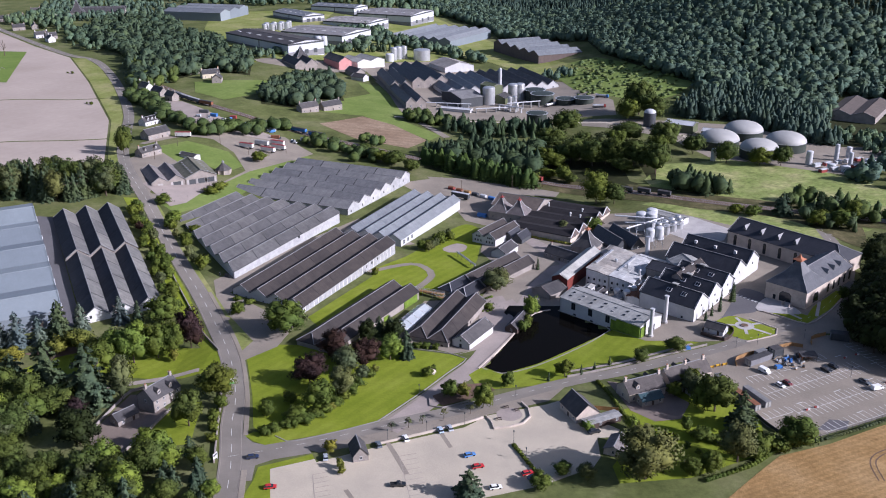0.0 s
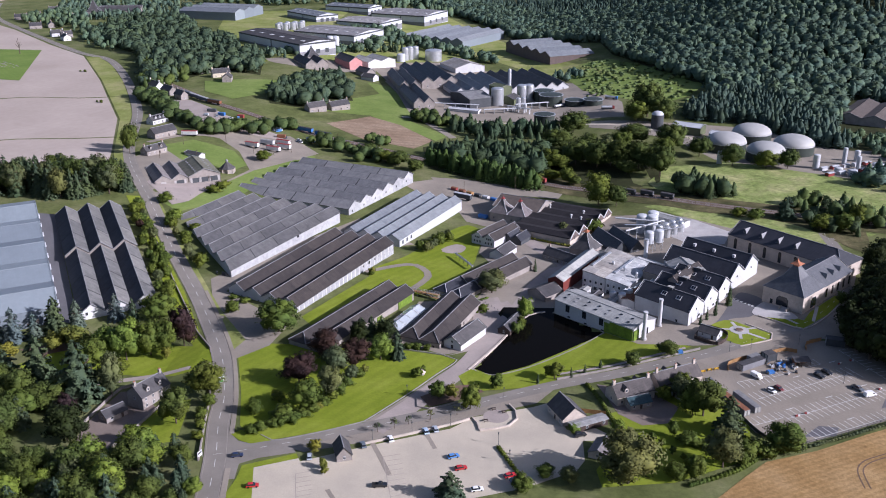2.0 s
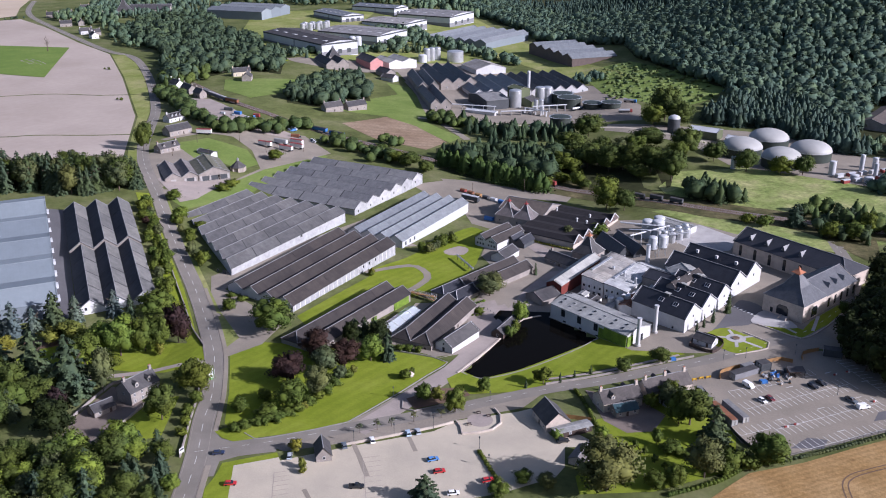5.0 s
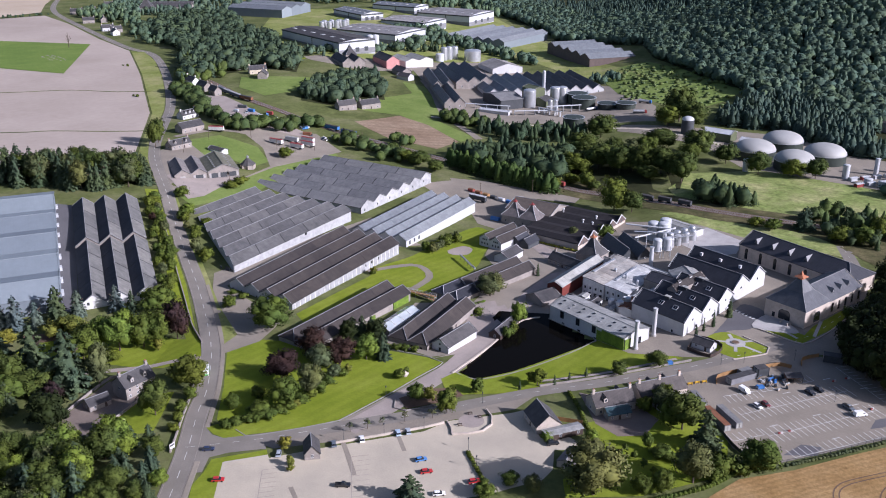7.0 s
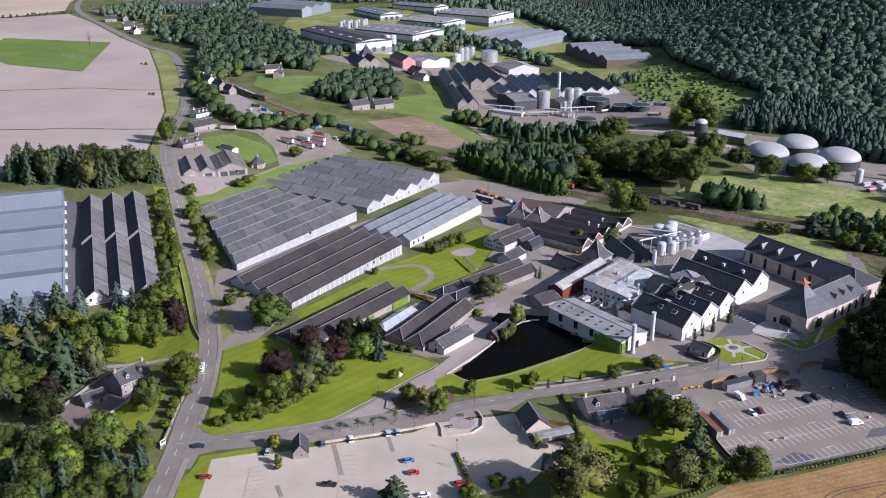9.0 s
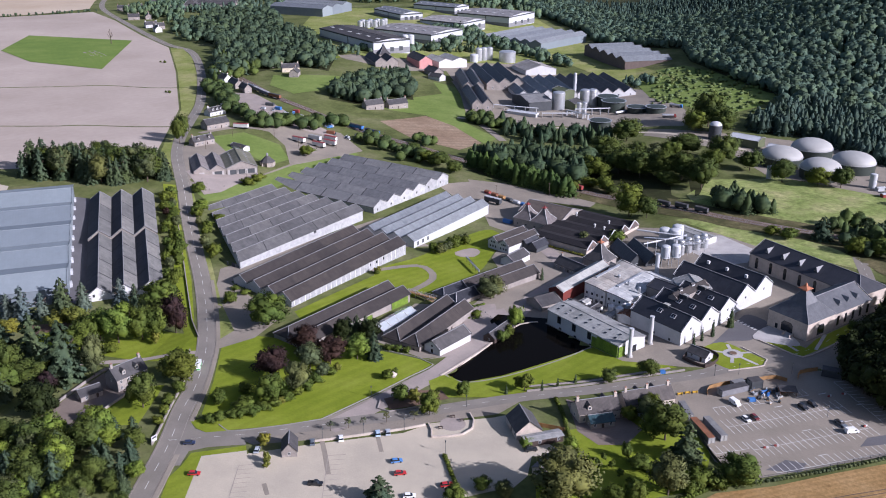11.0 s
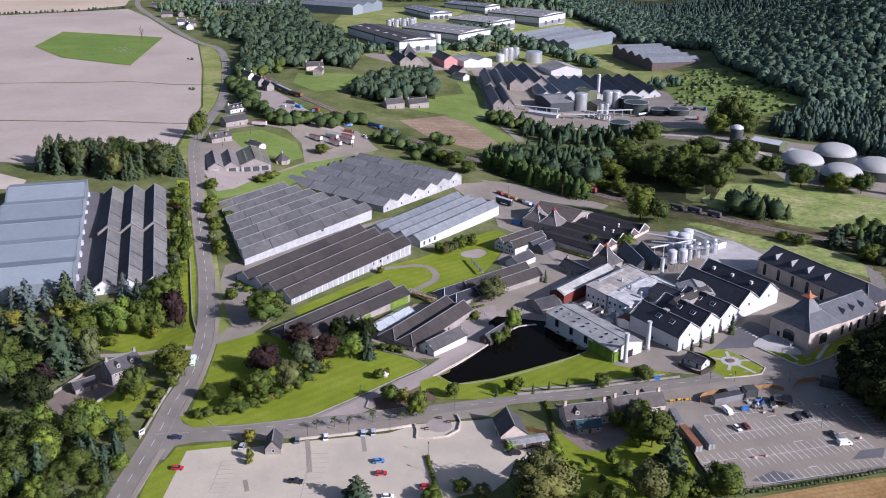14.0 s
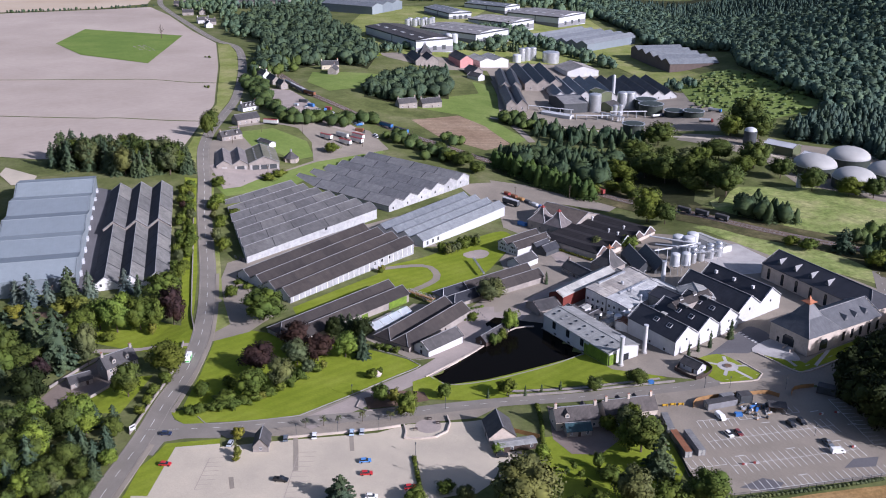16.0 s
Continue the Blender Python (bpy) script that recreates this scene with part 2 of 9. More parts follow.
M = {
    "rough_grass": meadow("rough grass", (0.075, 0.09, 0.028), (0.11, 0.125, 0.042), (0.16, 0.16, 0.075), 0.4, 0.03),
    "lawn": meadow("mown lawn", (0.148, 0.19, 0.014), (0.17, 0.21, 0.018), (0.2, 0.235, 0.028), 0.9, 0.05, (5.0, 35, 0.04), 0.12),
    "pasture": meadow("pasture", (0.16, 0.19, 0.045), (0.21, 0.23, 0.07), (0.28, 0.27, 0.115), 0.5, 0.03),
    "stubble": meadow("drilled bare field", (0.325, 0.272, 0.225), (0.37, 0.311, 0.262), (0.43, 0.365, 0.31), 0.25, 0.006, (9.0, 30, 0.007), 0.05),
    "stubble_tan": meadow("tan stubble field", (0.4, 0.32, 0.23), (0.44, 0.36, 0.27), (0.48, 0.4, 0.3), 0.25, 0.006, None, 0.05),
    "meadow_rough": meadow("tussocky meadow", (0.17, 0.215, 0.06), (0.225, 0.26, 0.085), (0.32, 0.31, 0.14), 0.35, 0.045, None, 0.38),
    "scrub": meadow("rough brown bank", (0.05, 0.055, 0.02), (0.085, 0.08, 0.035), (0.14, 0.12, 0.06), 0.5, 0.06, None, 0.35),
    "far_turf": meadow("bright far turf", (0.125, 0.175, 0.04), (0.15, 0.2, 0.05), (0.18, 0.225, 0.065), 0.5, 0.03, None, 0.14),
    "greenfield": meadow("young green crop", (0.11, 0.17, 0.035), (0.13, 0.19, 0.04), (0.155, 0.21, 0.05), 0.6, 0.03, (6.0, 20, 0.04), 0.08),
    "wheat": meadow("ripe barley", (0.24, 0.145, 0.055), (0.29, 0.182, 0.075), (0.335, 0.22, 0.1), 0.8, 0.05, (2.4, 62, 0.06), 0.25),
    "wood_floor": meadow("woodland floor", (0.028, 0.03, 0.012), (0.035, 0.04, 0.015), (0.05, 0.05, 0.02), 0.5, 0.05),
    "plough": meadow("brown field", (0.2, 0.14, 0.09), (0.25, 0.18, 0.12), (0.29, 0.22, 0.15), 0.5, 0.03, (5.0, 62, 0.08)),
    "soil": surface("bare soil", (0.14, 0.09, 0.06), 0.95, 0.6, 0.1, 0.3),
    "asphalt": surface("worn asphalt", (0.212, 0.19, 0.16), 0.9, 2.5, 0.07, 0.2, 0.15, second=(0.15, 0.135, 0.115)),
    "yard": surface("yard tarmac", (0.25, 0.216, 0.172), 0.92, 1.5, 0.05, 0.28, 0.15, second=(0.19, 0.164, 0.13)),
    "tarmac_dark": surface("new tarmac", (0.12, 0.115, 0.12), 0.9, 1.5, 0.05, 0.2, 0.15),
    "gravel": surface("pale gravel", (0.45, 0.392, 0.3), 0.95, 2.2, 0.045, 0.22, 0.3, second=(0.36, 0.322, 0.255)),
    "paving": surface("pinkish paving", (0.32, 0.272, 0.24), 0.9, 1.2, 0.08, 0.18, 0.2),
    "brown_drive": surface("brown gravel drive", (0.2, 0.16, 0.132), 0.95, 1.5, 0.08, 0.22, 0.2),
    "concrete": surface("concrete", (0.4, 0.38, 0.36), 0.85, 1.2, 0.12, 0.2, 0.2),
    "kerb": surface("kerb stone", (0.26, 0.245, 0.22), 0.9, 2.0, 0.3, 0.2),
    "line": surface("road paint", (0.56, 0.55, 0.52), 0.8, 3.0, 0.4, 0.2, 0.0),
    "stone": surface("grey rubble stone", (0.27, 0.24, 0.215), 0.95, 1.8, 0.25, 0.35, 0.6, object_space=True),
    "sandstone": surface("pinkish buff stone", (0.48, 0.41, 0.345), 0.95, 1.6, 0.3, 0.22, 0.4, object_space=True),
    "white": surface("white harl", (0.485, 0.485, 0.485), 0.9, 0.8, 0.12, 0.14, 0.2, second=(0.42, 0.415, 0.4), object_space=True),
    "white_dirty": surface("stained white wall", (0.66, 0.65, 0.63), 0.9, 0.5, 0.2, 0.18, 0.2, second=(0.45, 0.44, 0.42), object_space=True),
    "white_metal": surface("white sheet cladding", (0.48, 0.49, 0.5), 0.5, 0.6, 0.1, 0.08, 0.0, object_space=True),
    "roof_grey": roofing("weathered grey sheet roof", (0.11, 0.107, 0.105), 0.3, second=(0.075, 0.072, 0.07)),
    "roof_lichen": roofing("lichened grey sheet roof", (0.15, 0.147, 0.14), 0.4, second=(0.09, 0.09, 0.086), spec=0.2),
    # Smoother dark sheet; shade of slopes turned from the sun is in its colour.
    "roof_shade_side": roofing("smooth dark shade-side sheet roof", (0.036, 0.038, 0.046), 0.3, 0.7, second=(0.022, 0.023, 0.028), spec=0.25),
    "roof_grey2": roofing("grey fibre cement roof", (0.098, 0.096, 0.096), 0.3, second=(0.06, 0.058, 0.057)),
    "roof_grey3": roofing("mid grey sheet roof", (0.17, 0.17, 0.172), 0.22, second=(0.12, 0.12, 0.122)),
    "roof_brown": roofing("dark brown sheet roof", (0.041, 0.034, 0.031), 0.4, second=(0.024, 0.02, 0.019)),
    "roof_black": roofing("black slate roof", (0.03, 0.031, 0.038), 0.3, 0.5, 0.6, spec=0.45),
    "roof_slate": roofing("grey slate roof", (0.062, 0.059, 0.06), 0.35, 0.7, 0.5),
    "roof_pale": roofing("pale blue-grey sheet roof", (0.165, 0.178, 0.19), 0.13, 0.6, second=(0.135, 0.148, 0.16)),
    "roof_shed": roofing("pale blue metal roof", (0.178, 0.207, 0.226), 0.03, 0.6, 1.5, second=(0.168, 0.195, 0.212), mottle=0.25),
    "roof_metal": roofing("bare galvanised roof", (0.3, 0.285, 0.26), 0.35, 0.6, 1.2, 0.1, second=(0.19, 0.16, 0.135)),
    "roof_light": roofing("white-grey factory roof", (0.31, 0.31, 0.295), 0.35, 0.65, 1.4, second=(0.185, 0.182, 0.168)),
    "roof_newslate": roofing("new pale slate roof", (0.085, 0.088, 0.096), 0.3, 0.5, 0.5, second=(0.06, 0.062, 0.07), spec=0.45),
    "roof_bright": roofing("pale factory sheet roof", (0.42, 0.425, 0.425), 0.35, 0.6, 1.4, second=(0.25, 0.25, 0.235)),
    "roof_kiln": roofing("pinkish grey kiln slates", (0.15, 0.13, 0.125), 0.25, 0.75, 0.5, second=(0.11, 0.095, 0.09)),
    "roof_far": roofing("streaked grey warehouse roof", (0.26, 0.25, 0.245), 0.45, 0.75, 3.0, second=(0.1, 0.095, 0.095)),
    "roof_farblack": roofing("sooty black warehouse roof", (0.06, 0.055, 0.055), 0.5, 0.75, 3.0, second=(0.025, 0.024, 0.024)),
    "brown_clad": surface("brown sheet wall", (0.12, 0.09, 0.08), 0.8, 0.6, 0.2, 0.15, 0.0),
    "roof_tan": roofing("weathered tan sheet roof", (0.1, 0.082, 0.07), 0.25, 0.8, 0.9, second=(0.075, 0.06, 0.052)),
    "roof_hall": roofing("black felted roof", (0.024, 0.022, 0.024), 0.25, 0.85, 3.0, second=(0.017, 0.016, 0.017), spec=0.15),
    "roof_rusty": roofing("rust-stained pale sheet roof", (0.33, 0.315, 0.29), 0.45, 0.6, 1.2, second=(0.18, 0.15, 0.125)),
    "far_white": surface("weathered white warehouse cladding", (0.5, 0.515, 0.545), 0.6, 0.6, 0.05, 0.1, 0.0, second=(0.43, 0.44, 0.46)),
    "navy_clad": surface("navy carriage paint", (0.06, 0.08, 0.12), 0.5, 1.5, 0.5, 0.2, 0.0),
    "yellow": surface("yellow site paint", (0.5, 0.3, 0.03), 0.6, 1.5, 0.4, 0.15, 0.0),
    "roof_cottage": roofing("warm grey cottage slates", (0.09, 0.078, 0.072), 0.3, 0.8, 0.5, second=(0.062, 0.054, 0.05)),
    "wall_sheet": roofing("white painted sheet wall", (0.35, 0.352, 0.355), 0.14, 0.7, 2.2, second=(0.29, 0.29, 0.285)),
    "roof_steading": roofing("weathered asbestos sheet roof", (0.16, 0.145, 0.14), 0.3, 0.85, 1.0, second=(0.11, 0.1, 0.096)),
    "roof_teal": roofing("dark teal sheet roof", (0.02, 0.05, 0.062), 0.2, 0.6, 1.0, second=(0.015, 0.04, 0.05)),
    "roof_moss": roofing("mossy grey sheet roof", (0.155, 0.15, 0.112), 0.35, 0.85, 1.0, second=(0.1, 0.1, 0.06)),
    "gravel_mark": surface("worn gravel edging", (0.33, 0.285, 0.245), 0.95, 2.0, 0.1, 0.2, 0.1),
    "joint": surface("dark roof joint", (0.045, 0.045, 0.047), 0.9, 1.0, 0.2, 0.2, 0.0),
    "lead": surface("pale ridge capping", (0.23, 0.23, 0.235), 0.7, 1.0, 0.2, 0.2, 0.0),
    "dark_clad": surface("dark wall cladding", (0.06, 0.065, 0.07), 0.7, 0.8, 0.2, 0.2, 0.0),
    "red_clad": surface("red oxide sheet wall", (0.15, 0.034, 0.025), 0.7, 0.7, 0.2, 0.25, 0.1, object_space=True),
    "green_clad": surface("olive green cladding", (0.1, 0.115, 0.06), 0.6, 0.6, 0.2, 0.15, 0.0),
    "timber": surface("brown fence timber", (0.3, 0.17, 0.07), 0.85, 2.0, 0.4, 0.3, 0.2),
    "timber_dark": surface("dark stained timber", (0.06, 0.042, 0.035), 0.8, 2.0, 0.4, 0.3, 0.2),
    "steel": surface("stainless steel", (0.55, 0.56, 0.57), 0.35, 1.0, 0.3, 0.08, 0.0, 0.6),
    "tank_green": surface("dark green tank", (0.04, 0.05, 0.042), 0.5, 0.8, 0.2, 0.2, 0.0),
    "membrane": surface("grey-white gas membrane", (0.37, 0.365, 0.345), 0.6, 0.4, 0.08, 0.07, 0.0),
    "copper": surface("copper cap", (0.42, 0.17, 0.09), 0.55, 1.5, 0.5, 0.2, 0.1, 0.3),
    "redpaint": surface("red paint", (0.25, 0.05, 0.045), 0.5, 1.5, 0.5, 0.2, 0.0),
    "pink": surface("pink harl", (0.52, 0.25, 0.235), 0.9, 0.8, 0.2, 0.1, 0.1),
    "cream": surface("cream harl", (0.55, 0.48, 0.36), 0.9, 0.8, 0.2, 0.1, 0.1),
    "window": surface("window glass", (0.02, 0.023, 0.028), 0.08, 0.5, 0.1, 0.1, 0.0, spec=0.6),
    "tyre": surface("tyre rubber", (0.015, 0.015, 0.015), 0.8, 4, 1, 0.2, 0.0),
    "bark": surface("bark", (0.1, 0.075, 0.055), 0.95, 3.0, 0.5, 0.35, 0.5),
    "rail": surface("rusty ballast", (0.16, 0.115, 0.085), 0.95, 1.5, 0.1, 0.3, 0.3),
    "rust": surface("rusty steel", (0.2, 0.085, 0.045), 0.8, 1.2, 0.3, 0.35, 0.1),
    "blue": surface("blue paint", (0.05, 0.16, 0.4), 0.5, 1.5, 0.5, 0.2, 0.0),
    "ivy": surface("ivy leaves", (0.13, 0.2, 0.02), 0.7, 3.0, 0.5, 0.45, 0.8, second=(0.05, 0.09, 0.012)),
    "leaf": foliage("broad leaves", (0.022, 0.036, 0.008), (0.088, 0.117, 0.02)),
    "leaf_oak": foliage("oak leaves", (0.02, 0.034, 0.008), (0.074, 0.096, 0.02)),
    # Far darker than the other leaves: the grove's shaded side is in this colour.
    "leaf_dark": foliage("shade-dark leaves", (0.012, 0.02, 0.006), (0.022, 0.031, 0.008), 0.1),
    "leaf_light": foliage("light green leaves", (0.045, 0.075, 0.008), (0.125, 0.178, 0.03)),
    "leaf_olive": foliage("grey-green leaves", (0.034, 0.044, 0.016), (0.098, 0.113, 0.046)),
    "leaf_copper": foliage("copper beech leaves", (0.014, 0.007, 0.007), (0.042, 0.023, 0.021), 0.1),
    "leaf_yellow": foliage("yellow-green leaves", (0.055, 0.065, 0.008), (0.16, 0.165, 0.03)),
    "needle": foliage("dark needles", (0.010, 0.018, 0.008), (0.076, 0.104, 0.054), 0.1),
    "needle_blue": foliage("blue spruce needles", (0.03, 0.04, 0.036), (0.12, 0.15, 0.138), 0.0),
    # Extra blue in this leaf colour stands in for distance haze.
    "forest": foliage("haze-blue woodland leaves", (0.02, 0.034, 0.013), (0.088, 0.13, 0.088), 0.1, 0.4),
    "forest_dark": foliage("dark haze-blue woodland leaves", (0.014, 0.024, 0.011), (0.062, 0.09, 0.05), 0.1, 0.36),
    "forest_pine": foliage("plantation needles", (0.014, 0.024, 0.011), (0.062, 0.092, 0.066), 0.1, 0.34),
    "scrub_leaf": foliage("willow scrub leaves", (0.03, 0.045, 0.015), (0.125, 0.165, 0.062), 0.1),
    "belt_leaf": foliage("belt leaves", (0.02, 0.034, 0.01), (0.07, 0.1, 0.031), 0.2),
    "screen_fir": foliage("screen conifer needles", (0.014, 0.026, 0.008), (0.045, 0.075, 0.02), 0.1, 0.3),
    "belt_fir": foliage("belt conifer leaves", (0.02, 0.034, 0.01), (0.052, 0.077, 0.036), 0.1),
    "cabin": surface("grey cabin panels", (0.2, 0.2, 0.21), 0.7, 0.8, 0.3, 0.15, 0.0),
}
water, nt_w, p_w = principled("pond water")
p_w.inputs["Base Color"].default_value = (0.004, 0.0036, 0.003, 1)
p_w.inputs["Roughness"].default_value = 0.06
p_w.inputs["Specular IOR Level"].default_value = 0.02
nw = noise_node(nt_w, nt_w.nodes.new("ShaderNodeNewGeometry").outputs["Position"], 1.2, 3)
bw = nt_w.nodes.new("ShaderNodeBump")
bw.inputs["Strength"].default_value, bw.inputs["Distance"].default_value = 0.15, 0.05
nt_w.links.new(nw.outputs["Fac"], bw.inputs["Height"])
nt_w.links.new(bw.outputs[0], p_w.inputs["Normal"])
M["water"] = water
glass, nt_g, p_g = principled("greenhouse glass")
p_g.inputs["Base Color"].default_value = (0.75, 0.8, 0.82, 1)
p_g.inputs["Roughness"].default_value = 0.05
p_g.inputs["Transmission Weight"].default_value = 0.6
M["glass"] = glass


# ---- shape helpers ----
class Geo:
    """Collects corners and faces of one mesh."""

    def __init__(self):
        self.v, self.f = [], []

    def add(self, verts, faces):
        k = len(self.v)
        self.v += [tuple(p) for p in verts]
        self.f += [tuple(i + k for i in q) for q in faces]
        return self

    def box(self, x0, x1, y0, y1, z0, z1):
        return self.add([(x0, y0, z0), (x1, y0, z0), (x1, y1, z0), (x0, y1, z0), (x0, y0, z1), (x1, y0, z1), (x1, y1, z1), (x0, y1, z1)],
                        [(3, 2, 1, 0), (4, 5, 6, 7), (0, 1, 5, 4), (1, 2, 6, 5), (2, 3, 7, 6), (3, 0, 4, 7)])

    def loft(self, a, b):
        """Solid between two outlines of equal count."""
        n = len(a)
        return self.add(list(a) + list(b), [tuple(range(n))[::-1], tuple(range(n, 2 * n))] + [(i, (i + 1) % n, n + (i + 1) % n, n + i) for i in range(n)])

    def slab(self, quad, t):
        """A plate under the given top outline, t thick."""
        return self.loft([(x, y, z - t) for x, y, z in quad], quad)

    def cyl(self, x, y, z0, z1, r0, r1=None, n=16):
        r1 = r0 if r1 is None else r1
        ring = [(math.cos(2 * math.pi * i / n), math.sin(2 * math.pi * i / n)) for i in range(n)]
        return self.loft([(x + r0 * c, y + r0 * s, z0) for c, s in ring], [(x + r1 * c, y + r1 * s, z1) for c, s in ring])

    def rod(self, a, b, r, n=6):
        a, b = Vector(a), Vector(b)
        d = (b - a).normalized()
        u = d.orthogonal().normalized()
        w = d.cross(u)
        ring = [u * math.cos(2 * math.pi * i / n) + w * math.sin(2 * math.pi * i / n) for i in range(n)]
        return self.loft([a + q * r for q in ring], [b + q * r for q in ring])

    def dome(self, x, y, z, r, h, n=24, k=7):
        v, f = [], []
        for j in range(k):
            t = j / k * math.pi / 2
            v += [(x + r * math.cos(t) * math.cos(2 * math.pi * i / n), y + r * math.cos(t) * math.sin(2 * math.pi * i / n), z + h * math.sin(t)) for i in range(n)]
        v.append((x, y, z + h))
        f += [(j * n + i, j * n + (i + 1) % n, (j + 1) * n + (i + 1) % n, (j + 1) * n + i) for j in range(k - 1) for i in range(n)]
        f += [((k - 1) * n + i, (k - 1) * n + (i + 1) % n, k * n) for i in range(n)]
        return self.add(v, f)

    def shear(self, sx, sy=0.0):
        self.v = [(x, y, z + sx * x + sy * y) for x, y, z in self.v]
        return self


def part(name, geo, material, parent=None, label="", smooth=False, m=None):
    me = bpy.data.meshes.new(name)
    me.from_pydata(geo.v, [], geo.f)
    me.materials.append(M[material] if isinstance(material, str) else material)
    if smooth:
        me.polygons.foreach_set("use_smooth", [True] * len(me.polygons))
        me.set_sharp_from_angle(angle=radians(40))
    me.update()
    ob = new(name, me)
    if parent is not None:
        ob.parent = parent
    if m is not None:
        ob.matrix_basis = m
    if label:
        tagged(ob, label)
    return ob


def thing(name, label, category, m, group="", kind=""):
    ob = new(name)
    ob.empty_display_size = 1
    ob.matrix_basis = m
    return tagged(ob, label, category, group, kind)


def bulk(name, verts, faces, material, label="", category="", kind="", parent=None, normals=None):
    """One mesh from arrays of corners and of faces that all have three or four corners."""
    me = bpy.data.meshes.new(name)
    me.vertices.add(len(verts))
    me.vertices.foreach_set("co", np.asarray(verts, dtype=np.float32).ravel())
    nf, nk = np.asarray(faces).shape
    me.loops.add(nf * nk)
    me.loops.foreach_set("vertex_index", np.asarray(faces, dtype=np.int32).ravel())
    me.polygons.add(nf)
    me.polygons.foreach_set("loop_start", np.arange(0, nf * nk, nk, dtype=np.int32))
    me.update(calc_edges=True)
    if normals is not None:
        me.polygons.foreach_set("use_smooth", [True] * nf)
        me.normals_split_custom_set_from_vertices(normals.tolist())
    me.materials.append(M[material] if isinstance(material, str) else material)
    ob = new(name, me)
    if parent is not None:
        ob.parent = parent
    return tagged(ob, label, category, "", kind)


def smooth_line(pts, step=5.0, closed=False):
    """A flowing line through the points."""
    n, out = len(pts), []
    idx = range(n if closed else n - 1)
    for i in idx:
        p = [Vector(pts[(i + k) % n] if closed else pts[min(n - 1, max(0, i + k))]) for k in (-1, 0, 1, 2)]
        m = max(1, int((p[2] - p[1]).length / step))
        for j in range(m):
            t = j / m
            out.append(0.5 * (2 * p[1] + (p[2] - p[0]) * t + (2 * p[0] - 5 * p[1] + 4 * p[2] - p[3]) * t * t + (3 * p[1] - p[0] - 3 * p[2] + p[3]) * t ** 3))
    if not closed:
        out.append(Vector(pts[-1]))
    return out


def patch(name, pts, lift, material, label="", smooth=False, cell=6.0, kind="structure", category="ground"):
    """A piece of ground cover that follows the land."""
    line = smooth_line(pts, 3.0, True) if smooth else [Vector(p) for p in pts]
    bm = bmesh.new()
    bm.faces.new([bm.verts.new((p[0], p[1], 0)) for p in line])
    xs, ys = [p[0] for p in line], [p[1] for p in line]
    for axis, lo, hi in ((0, min(xs), max(xs)), (1, min(ys), max(ys))):
        c = math.floor(lo / cell) * cell + cell
        while c < hi:
            co, no = [0, 0, 0], [0, 0, 0]
            co[axis], no[axis] = c, 1
            bmesh.ops.bisect_plane(bm, geom=bm.verts[:] + bm.edges[:] + bm.faces[:], plane_co=co, plane_no=no)
            c += cell
    for v in bm.verts:
        v.co.z = ground(v.co.x, v.co.y) + lift
    bm.normal_update()
    if bm.faces and sum(f.normal.z for f in bm.faces) < 0:
        bmesh.ops.reverse_faces(bm, faces=bm.faces[:])
    me = bpy.data.meshes.new(name)
    bm.to_mesh(me)
    bm.free()
    me.materials.append(M[material])
    return tagged(new(name, me), label or name.replace("_", " "), category, "", kind)


def ribbon(name, pts, width, lift, material, label="", category="road", kind="structure", offset=0.0, step=5.0, thick=0.0, gap=None, parent=None):
    """A strip along a flowing line; thick: a solid that stands lift over the land; gap: (on, off) metres for broken strips."""
    line = smooth_line(pts, step)
    g, rows, s = Geo(), [], 0.0
    for i, p in enumerate(line):
        d = (line[min(i + 1, len(line) - 1)] - line[max(i - 1, 0)]).normalized()
        nrm = Vector((-d.y, d.x))
        w = width(i / (len(line) - 1)) if callable(width) else width
        if i:
            s += (p - line[i - 1]).length
        a, b = p + nrm * (offset + w / 2), p + nrm * (offset - w / 2)
        rows.append((a, p + nrm * offset, b, s))
    for (a0, c0, b0, s0), (a1, c1, b1, s1) in zip(rows, rows[1:]):
        if gap and (s0 % (gap[0] + gap[1])) > gap[0]:
            continue
        if thick:
            top = [(q.x, q.y, ground(q.x, q.y) + lift) for q in (b0, b1, a1, a0)]
            g.loft([(x, y, z - thick) for x, y, z in top], top)
        else:
            for q in ((c0, b0, b1, c1), (a0, c0, c1, a1)):
                g.add([(v.x, v.y, ground(v.x, v.y) + lift) for v in q], [(0, 1, 2, 3)])
    ob = part(name, g, material, parent)
    return tagged(ob, label or name.replace("_", " "), category, "", kind) if parent is None else ob


def put(x, y, yaw=0.0, z=0.0, s=1.0):
    return pose(x, y, ground(x, y) + z, 0, 0, yaw) @ Matrix.Scale(s, 4)


rnd = random.Random(7)


